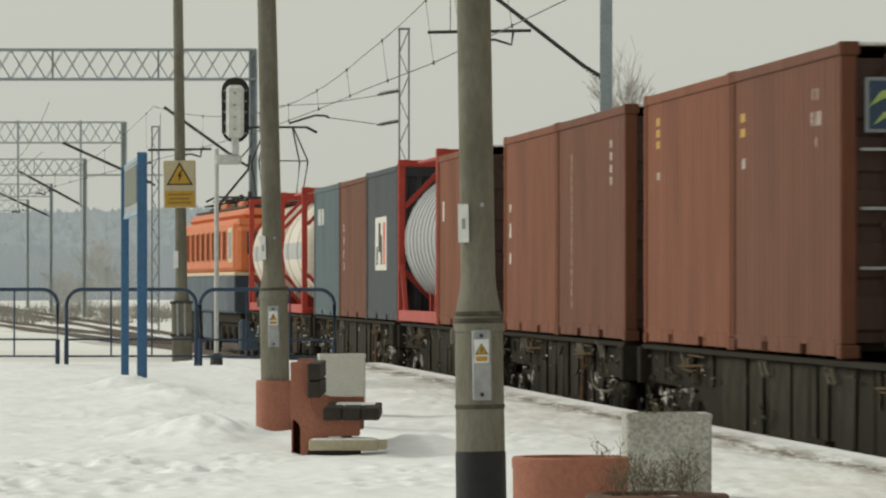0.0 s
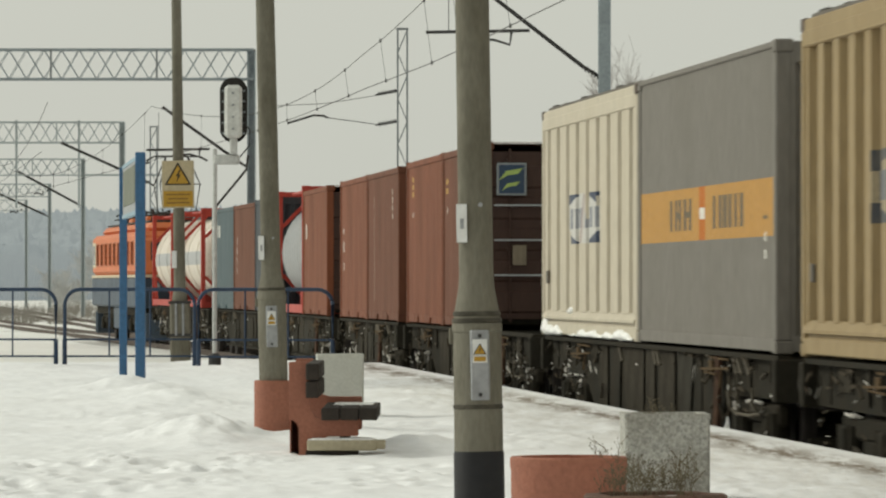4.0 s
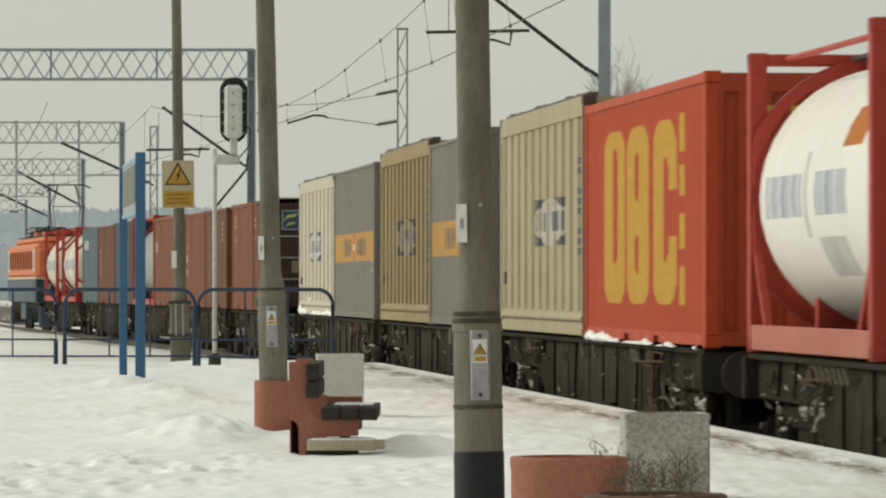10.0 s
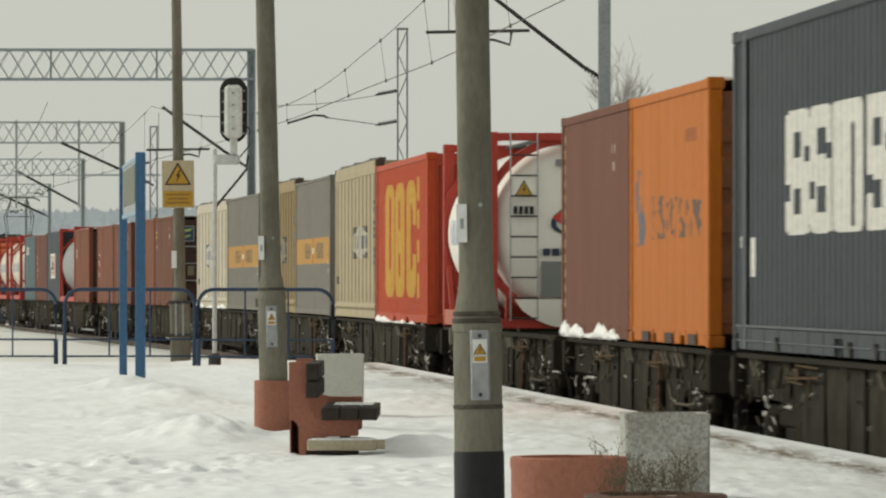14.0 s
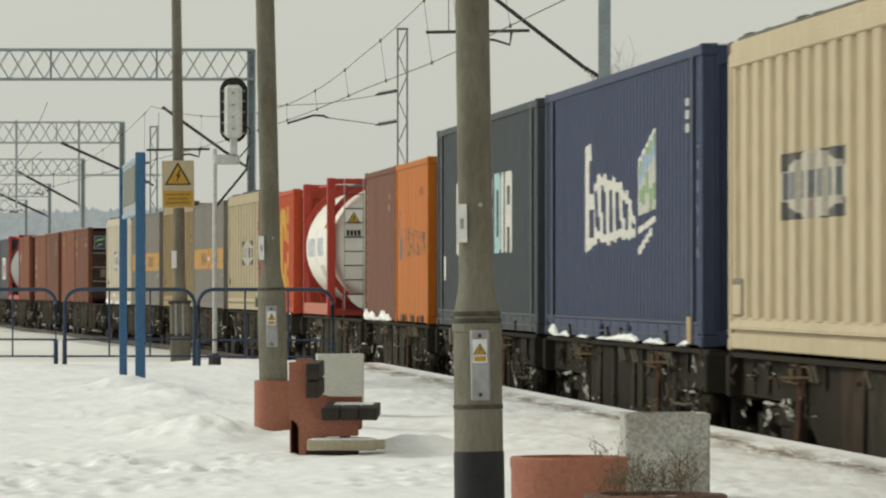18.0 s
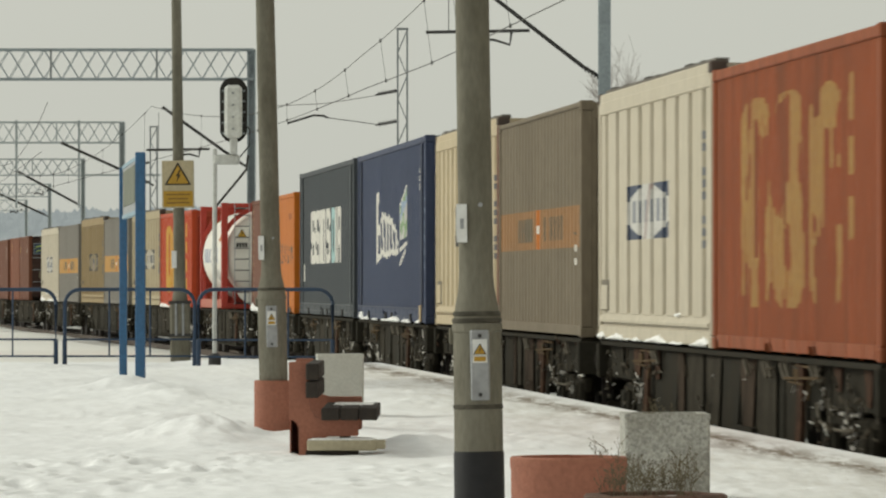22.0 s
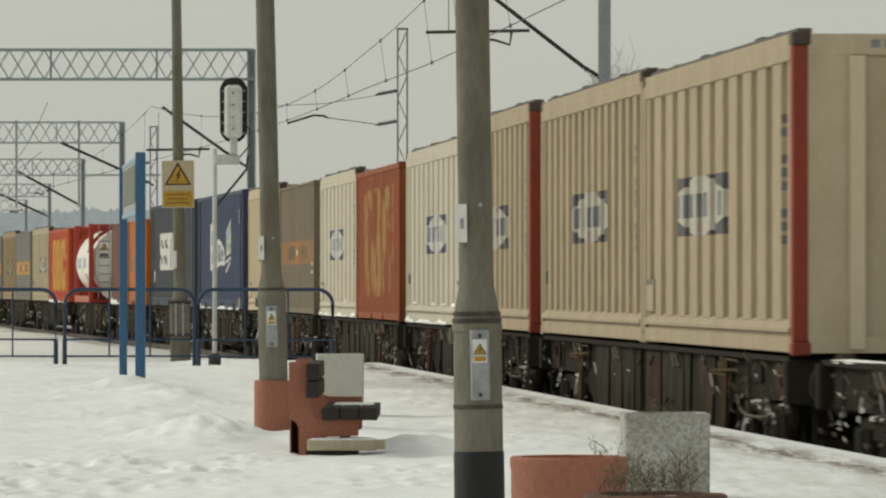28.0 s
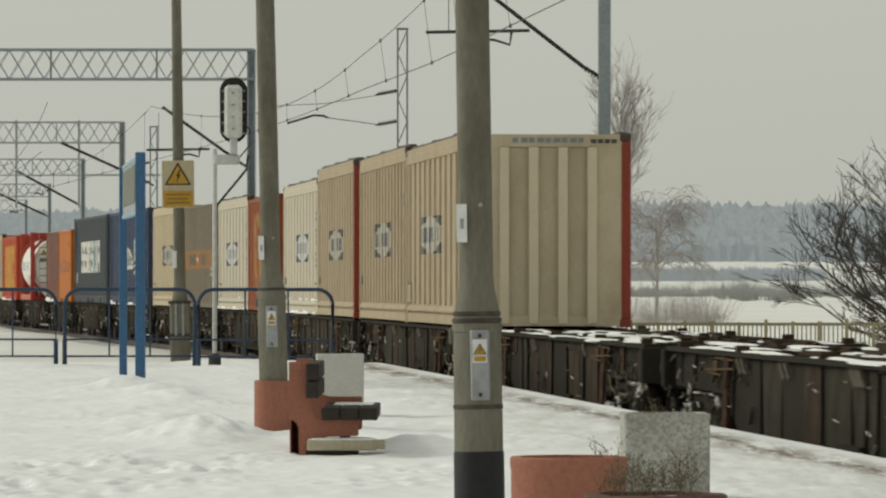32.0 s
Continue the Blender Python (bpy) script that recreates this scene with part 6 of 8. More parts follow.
def tank_rear(e, a, cz, radius, height):
    """Ladder, warning panels, badge and grey cover on the rear end of a tank."""
    y, x0, x1 = -a - 0.03, -HALF + 0.34, -HALF + 0.72
    bm = bmesh.new()
    for x in (x0, x1):
        tube(bm, [(x, y, 0.12), (x, y, height - 0.02), (x, y + 0.4, height)], 0.011, 6)
    lad = part("ladder", bm, M_TANKG, e, "thin grey ladder on the tank's rear end")
    for k in range(9):
        bm = bmesh.new()
        tube(bm, [(x0, y, 0.155 + k * 0.285), (x1, y, 0.155 + k * 0.285)], 0.013, 5)
        part("rung", bm, M_DARK, lad)
    part("hazard_panel", boxes((x0 + 0.03, x1 - 0.03, y + 0.02, y + 0.03, height - 0.88, height - 0.63)), M_TANKW, lad)
    triangle_plate(lad, (x0 + x1) / 2, y + 0.018, height - 0.67, 0.13)
    code = part("code_panel", boxes((x0 + 0.02, x1 - 0.02, y + 0.02, y + 0.03, height - 1.165, height - 1.02)), M_PRINT, lad, "white panel with dark unreadable letters")
    for k in range(4):
        part("code_bar", boxes((x0 + 0.045 + k * 0.075, x0 + 0.10 + k * 0.075, y + 0.012, y + 0.022, height - 1.15, height - 1.04)), M_INK, code)
    # round insulated end with a softly turned rim
    x2 = x1 + 0.04
    verts, faces, n = [], [], 48
    prof = ((1.0, 0.80), (1.0, 0.50), (0.99, 0.38), (0.965, 0.29), (0.92, 0.215), (0.84, 0.155), (0.70, 0.11), (0.42, 0.09), (0.2, 0.07), (0.02, 0.065))
    for r, dy in prof:
        verts += [(radius * r * math.cos(2 * math.pi * k / n), y + dy, cz + radius * r * math.sin(2 * math.pi * k / n)) for k in range(n)]
    for j in range(len(prof) - 1):
        faces += [(j * n + k, j * n + (k + 1) % n, j * n + n + (k + 1) % n, j * n + n + k) for k in range(n)]
    cover = smooth(link_mesh("rear_cover", verts, faces, M_TANKW, e, None, "white round tank end with a blue and red badge"), 60)
    part("cover_panel", boxes((x2 + 0.02, HALF - 0.5, y + 0.045, y + 0.062, 0.45, 0.95)), mat("smooth_grey_panel", (0.20, 0.21, 0.20), 0.5, dirt=0.3, dirt_color=(0.15, 0.155, 0.15), scale=1.5, bump=0.02, vary=0.03), cover, "grey lower panel")
    for k in range(5):
        part("name_bar", boxes((x2 + 0.04 + k * 0.13, x2 + 0.14 + k * 0.13, y + 0.045, y + 0.062, 1.03, 1.13)), M_EMB, cover)
    part("number_bar", boxes((x2 + 0.22, x2 + 0.75, y + 0.045, y + 0.062, height - 0.48, height - 0.38)), M_FAINT, cover)
    bm = bmesh.new()
    for s in range(24):
        p, q = 2 * math.pi * s / 24, 2 * math.pi * (s + 1) / 24
        ww = 0.022 + 0.02 * (1 - math.cos(p)) / 2
        f = [(x2 + 0.62 + r * math.cos(t) * 0.47, y + 0.05, 1.56 + r * math.sin(t) * 0.23 + 0.08 * math.cos(t)) for r, t in ((1 - ww * 4, p), (1, p), (1, q), (1 - ww * 4, q))]
        bm.faces.new([bm.verts.new(v) for v in f][::-1])
    part("badge_ring", bm, M_EMB, cover)
    def flat(name, outline, depth, thick, material, label=""):
        bm = bmesh.new()
        front = [bm.verts.new((x2 + px, y + depth, pz)) for px, pz in outline]
        back = [bm.verts.new((x2 + px, y + depth + thick, pz)) for px, pz in outline]
        bm.faces.new(front)
        bm.faces.new(back[::-1])
        for k in range(len(outline)):
            bm.faces.new((front[k], back[k], back[k - 1], front[k - 1]))
        bmesh.ops.recalc_face_normals(bm, faces=bm.faces)
        return part(name, bm, material, cover, label)

    flat("badge_stroke", ((0.42, 1.62), (0.56, 2.02), (0.68, 2.05), (0.86, 1.70), (0.70, 1.60), (0.56, 1.70)), 0.046, 0.012, M_EMB2, "blue peaked stroke")
    flat("badge_accent", ((0.17, 1.56), (0.30, 1.66), (0.50, 1.52), (0.66, 1.60), (0.52, 1.27), (0.44, 1.38)), 0.043, 0.014, M_REDINK, "red arrow stroke")
    flat("lower_apron", ((-0.36, 0.42), (-0.26, 0.27), (-0.08, 0.14), (0.14, 0.05), (0.40, 0.01), (1.35, 0.01), (1.35, 0.42)), 0.0, 0.05, M_TANKW, "white apron under the tank end")
    flat("valve_box", ((0.36, 0.02), (0.36, 0.33), (1.20, 0.33), (1.20, 0.02)), -0.03, 0.04, M_TANKG, "grey valve box")


# ------------------------------------------------------------ flat wagons and locomotive
WHEELS = []


def wheelset(bm, y):
    for sx in (-1, 1):
        prof = [(0.10, -0.03), (0.44, -0.06), (0.46, -0.03), (0.46, 0.045), (0.485, 0.055), (0.485, 0.075), (0.40, 0.08), (0.10, 0.06)]
        n = 20
        rr = [[bm.verts.new((sx * (0.79 - t), y + r * math.cos(2 * math.pi * k / n), r * math.sin(2 * math.pi * k / n))) for k in range(n)] for r, t in prof]
        for u, w in zip(rr, rr[1:]):
            for k in range(n):
                bm.faces.new((u[k], u[(k + 1) % n], w[(k + 1) % n], w[k]))
    tube(bm, [(-0.8, y, 0.0), (0.8, y, 0.0)], 0.08, 8)


def bogie(parent, y):
    def bogie_mesh():
        bm = bmesh.new()
        for sx in (-1, 1):
            box(bm, sx * 1.0 - 0.06, sx * 1.0 + 0.06, -1.25, 1.25, 0.50, 0.70, bevel=0.03)
            for q in (-0.9, 0.9):
                box(bm, sx * 1.02 - 0.11, sx * 1.02 + 0.11, q - 0.15, q + 0.15, 0.30, 0.62, bevel=0.03)
                for s in (-0.26, 0.26):
                    tube(bm, [(sx * 1.05, q + s, 0.36), (sx * 1.05, q + s, 0.62)], 0.065, 8)
            box(bm, sx * 1.0 - 0.05, sx * 1.0 + 0.05, -0.3, 0.3, 0.36, 0.52, bevel=0.03)
        box(bm, -1.0, 1.0, -0.18, 0.18, 0.5, 0.72, bevel=0.03)
        # brake beams, levers and a low beam added to hide bright snow beyond
        box(bm, -0.42, 0.42, -1.30, 1.30, 0.20, 0.50, bevel=0.02)
        for q in (-1.42, -0.36, 0.36, 1.42):
            box(bm, -0.80, 0.80, q - 0.05, q + 0.05, 0.26, 0.40, bevel=0.01)
        return part("bogie_frame", bm, M_FRAME)
    b = shared("bogie_frame", bogie_mesh, parent, "bogie_frame", pose(0, y, 0))
    for q in (-0.9, 0.9):
        def ws():
            bm = bmesh.new()
            wheelset(bm, 0)
            return part("wheelset", bm, M_WHEEL)
        WHEELS.append((shared("wheelset", ws, b, "wheelset", pose(0, q, 0.46)), q))


def flat_wagon(front, rear, loaded, seed, plates):
    """Container flat: deep side sills with stiffeners, cross members, brackets, bogies and buffers."""
    L = front - rear
    rnd = random.Random(seed)
    e = empty("flat_wagon", pose(0, 0, 0), "dark brown container flat wagon" + (" carrying containers" if loaded else ", empty and snow-dusted"), "railway wagon", "flat wagons of the train")
    a, top = L / 2 - 0.55, FLOOR_Z - RAIL_Z - 0.015
    for sx in (-1, 1):
        def sill():
            bm = bmesh.new()
            x = 0.0
            q = a
            # fish-bellied web
            pts = [(-q, top - 0.40), (-q * 0.62, top - 0.42), (-q * 0.50, top - 0.86), (q * 0.50, top - 0.86), (q * 0.62, top - 0.42), (q, top - 0.40)]
            up = [bm.verts.new((x, p, top)) for p, _ in pts]
            lo = [bm.verts.new((x, p, z)) for p, z in pts]
            for k in range(5):
                bm.faces.new((up[k], up[k + 1], lo[k + 1], lo[k]))
            box(bm, -0.09, 0.05, -q, q, top - 0.045, top)
            box(bm, -0.09, 0.05, -q * 0.50, q * 0.50, top - 0.89, top - 0.85)
            y = -q + 0.3
            while y < q - 0.2:
                deep = 0.84 if abs(y) < q * 0.46 else 0.38
                box(bm, -0.015, 0.0, y, y + 0.06, top - deep, top - 0.045)
                y += 2.48
            return part("side_sill", bm, M_FRAME)
        shared(("sill_w", round(L, 2)), sill, e, "side_sill", pose(sx * 1.12, 0, 0, 0, 0, 0 if sx < 0 else 180))
        r2 = random.Random(seed * 3 + (sx > 0))
        turn = 0 if sx < 0 else 180
        y = -a + 0.9
        lit = True
        web = M_WEBRUST if plates is M_RUST else M_WEB
        while y < a - 0.9:
            deep = abs(y) < a * 0.47
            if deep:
                # broad web panels by turns dusty, then darker: the gear's shade put in colour
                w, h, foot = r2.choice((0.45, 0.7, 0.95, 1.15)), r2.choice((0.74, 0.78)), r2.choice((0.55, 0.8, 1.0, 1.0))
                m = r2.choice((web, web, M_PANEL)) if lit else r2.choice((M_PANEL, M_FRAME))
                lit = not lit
            else:
                w, h, foot = r2.choice((0.2, 0.35, 0.6)), r2.choice((0.2, 0.30)), r2.choice((0.6, 1.0))
                m = r2.choice((M_FRAME, M_PANEL, M_RUSTRED if plates is M_RUST else M_PANEL))
            def side_plate():
                bm = bmesh.new()
                f = [[bm.verts.new((x, s * w / 2, 0)) for s in (-1, 1)] + [bm.verts.new((x, s * w * foot / 2, -h)) for s in (1, -1)] for x in (-0.008, 0.0)]
                bm.faces.new(f[0])
                bm.faces.new(f[1][::-1])
                for k in range(4):
                    bm.faces.new((f[0][k], f[1][k], f[1][(k + 1) % 4], f[0][(k + 1) % 4]))
                bmesh.ops.recalc_face_normals(bm, faces=bm.faces)
                return part("side_plate", bm, m)
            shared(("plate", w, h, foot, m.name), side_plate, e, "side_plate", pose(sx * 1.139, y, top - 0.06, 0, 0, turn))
            y += w + (r2.uniform(0.02, 0.30) if deep else r2.uniform(0.6, 1.5))
        for q in range(r2.randint(3, 5)):
            y = r2.uniform(-a + 1.0, a - 1.0)
            for k in range(r2.choice((1, 2, 2))):
                shared("hook", lambda: part("lashing_hook", bar(bmesh.new(), (-0.03, -0.08, -0.20), (-0.05, 0.05, -0.06), 0.03, 0.04), M_HOOK), e, "lashing_hook", pose(sx * 1.165, y + 0.28 * k, top, 0, 0, turn))
        for y in ((-a + 3.95, a - 3.95) if plates is M_RUST else (-a + 3.95,)):
            def gusset():
                bm = bmesh.new()
                bar(bm, (0, 0.0, -0.06), (-0.01, 0.10, -0.80), 0.04, 0.17)
                return part("bolster_post", bm, M_RUSTRED)
            shared("gusset", gusset, e, "bolster_post", pose(sx * 1.18, y + r2.uniform(-0.2, 0.2), top, 0, 0, turn), "red-rusted bolster post")
    shared(("spine", round(L, 2)), lambda: part("spine", boxes((-0.28, 0.28, -a, a, top - 0.5, top - 0.02)), M_FRAME), e, "spine", pose(0, 0, 0))
    for k in range(13):
        shared("cross_member", lambda: part("cross_member", boxes((-1.07, 1.07, -0.06, 0.06, -0.25, -0.012)), M_FRAME), e, "cross_member", pose(0, -a + 0.12 + k * (2 * a - 0.24) / 12, top))
    for sy in (-1, 1):
        def headstock():
            bm = bmesh.new()
            box(bm, -1.25, 1.25, -0.09, 0.09, top - 0.42, top - 0.03, bevel=0.015)
            return part("headstock", bm, M_FRAME)
        h = shared("headstock", headstock, e, "headstock", pose(0, sy * a, 0, 0, 0, 0 if sy > 0 else 180))
        for sx in (-1, 1):
            def buf():
                bm = bmesh.new()
                tube(bm, [(0, 0.05, 0), (0, 0.35, 0)], 0.10, 10)
                tube(bm, [(0, 0.35, 0), (0, 0.46, 0)], 0.075, 10)
                tube(bm, [(0, 0.46, 0), (0, 0.50, 0), (0, 0.515, 0)], 0.23, 16)
                return part("buffer", bm, M_WHEEL)
            shared("buffer", buf, h, "buffer", pose(sx * 0.875, 0.0, top - 0.24))
        def coupling():
            bm = bmesh.new()
            box(bm, -0.20, 0.20, -0.75, 0.10, top - 0.72, top - 0.40, bevel=0.02)
            box(bm, -0.07, 0.07, 0.10, 0.50, top - 0.42, top - 0.16, bevel=0.02)
            for x in (-0.45, 0.45):
                tube(bm, [(x, 0.08, top - 0.40), (x * 0.9, 0.32, top - 0.62), (x * 0.75, 0.45, top - 0.86), (x * 0.5, 0.54, top - 0.80)], 0.028, 6)
            return part("coupling", bm, M_FRAME)
        shared("coupling", coupling, h, "coupling", pose(0, 0, 0), "draw gear, screw coupling and hanging brake hoses")
        bogie(e, sy * (a - 2.2))
    def brake():
        bm = bmesh.new()
        tube(bm, [(-0.95, -0.6, 0.55), (-0.95, 0.9, 0.55)], 0.16, 12)
        box(bm, -1.12, -0.8, 1.1, 1.6, 0.40, 0.75, bevel=0.02)
        box(bm, -1.2, -0.98, -2.2, -1.2, 0.42, 0.47)
        return part("brake_gear", bm, M_FRAME)
    shared("brake", brake, e, "brake_gear", pose(0, 0, 0), "dark brake cylinder, levers and hangers")
    for y in (-a + 3.9, a - 3.7):
        def handle():
            bm = bar(bmesh.new(), (-1.21, -0.95, 1.00), (-1.21, 0.85, 0.97), 0.020, 0.022)
            bar(bm, (-1.19, -0.80, 1.08), (-1.19, 0.35, 1.09), 0.016, 0.02)
            bar(bm, (-1.20, -0.45, 1.00), (-1.21, -0.38, 0.80), 0.02, 0.026)
            bar(bm, (-1.22, -0.20, 0.93), (-1.22, 0.60, 0.945), 0.014, 0.016)
            box(bm, -1.215, -1.185, 0.14, 0.34, 0.95, 1.06, bevel=0.008)
            return part("brake_handle", bm, M_OCHRE)
        shared("handle", handle, e, "brake_handle", pose(0, y, 0), "ochre brake changeover handle and its rods")
    for sx in (-1, 1):
        def air_pipe():
            bm = bmesh.new()
            tube(bm, [(0, -0.95, 0.03), (0, -0.3, 0.0), (0, 0.5, 0.0), (0, 0.9, 0.05), (0, 1.05, 0.2)], 0.016, 6)
            for yy in (-0.5, 0.4):
                box(bm, -0.012, 0.012, yy - 0.02, yy + 0.02, -0.02, 0.26)
            return part("air_pipe", bm, M_HOOK)
        shared("air_pipe", air_pipe, e, "air_pipe", pose(sx * 1.175, -a + 2.2, 0.58), "worn grey brake pipe on hangers")
    # hoses, chains, clips and brackets along the sides
    for tint, total in ((M_HOOK, 30), (M_OCHRE, 30), (M_RUSTRED, 30), (M_PILLAR, 40)):
        def clutter():
            r3 = random.Random(total + seed % 3)
            bm = bmesh.new()
            for _ in range(total):
                y = r3.choice((-1, 1)) * (a - r3.uniform(0.0, 4.4)) if r3.random() < 0.72 else r3.uniform(-a, a)
                z = top - abs(r3.gauss(0, 0.25)) - 0.06 if abs(y) < a * 0.6 else r3.uniform(0.42, top - 0.06)
                g, n = r3.gauss(0, 0.55), r3.uniform(0.05, 0.34)
                p = Vector((-1.17 - r3.uniform(0, 0.05), y, max(0.4, z)))
                bar(bm, p, p + Vector((r3.uniform(-0.02, 0.02), n * math.cos(g), n * math.sin(g) * 0.7)), r3.uniform(0.01, 0.03), r3.uniform(0.012, 0.035))
            return part("bracketry", bm, tint)
        c = shared(("clutter", round(L, 1), tint.name, seed % 3), clutter, e, "bracketry", pose(0, 0, 0), "small hoses, chains and brackets")
        c["kind"] = "stuff"
    # packed snow on gear and ledges
    bm = bmesh.new()
    for sy in (-1, 1):
        yb = sy * (a - 2.2)
        for q in (-0.9, 0.9, rnd.uniform(-1.6, 1.6)):
            if rnd.random() < 0.8:
                y, z, lean = yb + q + rnd.uniform(-0.3, 0.3), rnd.uniform(0.5, 0.74), rnd.uniform(-0.8, 0.8)
                for _ in range(rnd.randint(6, 12)):
                    s, g = rnd.uniform(0.008, 0.028), rnd.uniform(-0.22, 0.22)
                    bmesh.ops.create_icosphere(bm, subdivisions=1, radius=1.0, matrix=Matrix.Translation((-1.13, y + g, z + g * lean + rnd.uniform(-0.05, 0.05))) @ Matrix.Rotation(rnd.uniform(-0.9, 0.9), 4, "X") @ Matrix.Diagonal((0.02, s * rnd.uniform(1.0, 3.2), s * 0.7, 1)))
        for _ in range(2):
            bmesh.ops.create_icosphere(bm, subdivisions=2, radius=1.0, matrix=Matrix.Translation((-1.07, yb + rnd.uniform(-1.1, 1.1), 0.705)) @ Matrix.Diagonal((0.04, rnd.uniform(0.15, 0.4), 0.014, 1)))
    for v in bm.verts:
        v.co += Vector((0, 0.06 * noise.noise(v.co * 23), 0.045 * noise.noise(v.co * 27 + Vector((4, 0, 0)))))
    for _ in range(24):
        y = rnd.choice((-1, 1)) * (a - rnd.uniform(0.2, 4.6)) if rnd.random() < 0.75 else rnd.uniform(-a, a)
        bmesh.ops.create_icosphere(bm, subdivisions=1, radius=1.0, matrix=Matrix.Translation((-1.19, y, rnd.uniform(0.45, 1.05))) @ Matrix.Rotation(rnd.gauss(0, 0.3), 4, "X") @ Matrix.Diagonal((0.010, rnd.uniform(0.05, 0.16), rnd.uniform(0.003, 0.007), 1)))
    smooth(part("packed_snow", bm, M_OLDSNOW, e, "smears of packed sooty snow"), 70)["kind"] = "stuff"
    if not loaded:
        bm = bmesh.new()
        for _ in range(40):
            y, x = rnd.uniform(-a + 0.2, a - 0.2), rnd.choice((-1.08, -1.05, -0.55, -0.2, 0.1, 0.55, 1.05)) + rnd.uniform(-0.05, 0.05)
            bmesh.ops.create_icosphere(bm, subdivisions=2, radius=1.0, matrix=Matrix.Translation((x, y, top - 0.008)) @ Matrix.Diagonal((rnd.uniform(0.05, 0.17), rnd.uniform(0.3, 1.9), rnd.uniform(0.012, 0.03), 1)))
        for v in bm.verts:
            v.co += Vector((0.12 * noise.noise(v.co * 2.5), 0.15 * noise.noise(v.co * 2.1 + Vector((5, 0, 0))), 0.008 * noise.noise(v.co * 8)))
        part("deck_snow", bm, M_DRIFT, e, "patches of snow on the bare deck")["kind"] = "stuff"
        part("deck_plate", boxes((-1.06, 1.06, -a, a, top - 0.06, top - 0.03)), M_FRAME, e)
        for k in range(5):
            y = -a + 0.6 + k * (2 * a - 1.2) / 4 + rnd.uniform(-0.5, 0.5) * (0 < k < 4)
            for sx in (-1, 1):
                shared("pin", lambda: part("container_pin", boxes((-0.06, 0.06, -0.08, 0.08, -0.01, 0.06), bevel=0.01), M_RUST), e, "container_pin", pose(sx * 1.1, y, top))
        bm = bmesh.new()
        for _ in range(70):
            x, y = rnd.uniform(-1.15, 1.1), rnd.uniform(-a + 0.1, a - 0.1)
            w, d, h = rnd.uniform(0.03, 0.16), rnd.uniform(0.05, 0.9), rnd.uniform(0.004, 0.035)
            box(bm, x - w / 2, x + w / 2, y - d / 2, y + d / 2, top - 0.03, top + h)
        part("deck_gear", bm, M_RUST, e, "rusty hinged stops and plates on the deck")["kind"] = "stuff"
        for sx in (-0.55, 0.55):
            part("deck_beam", boxes((sx - 0.05, sx + 0.05, -a, a, top - 0.2, top - 0.004)), M_RUST, e)
    mover(e, front, rear, RAIL_Z)
    return e


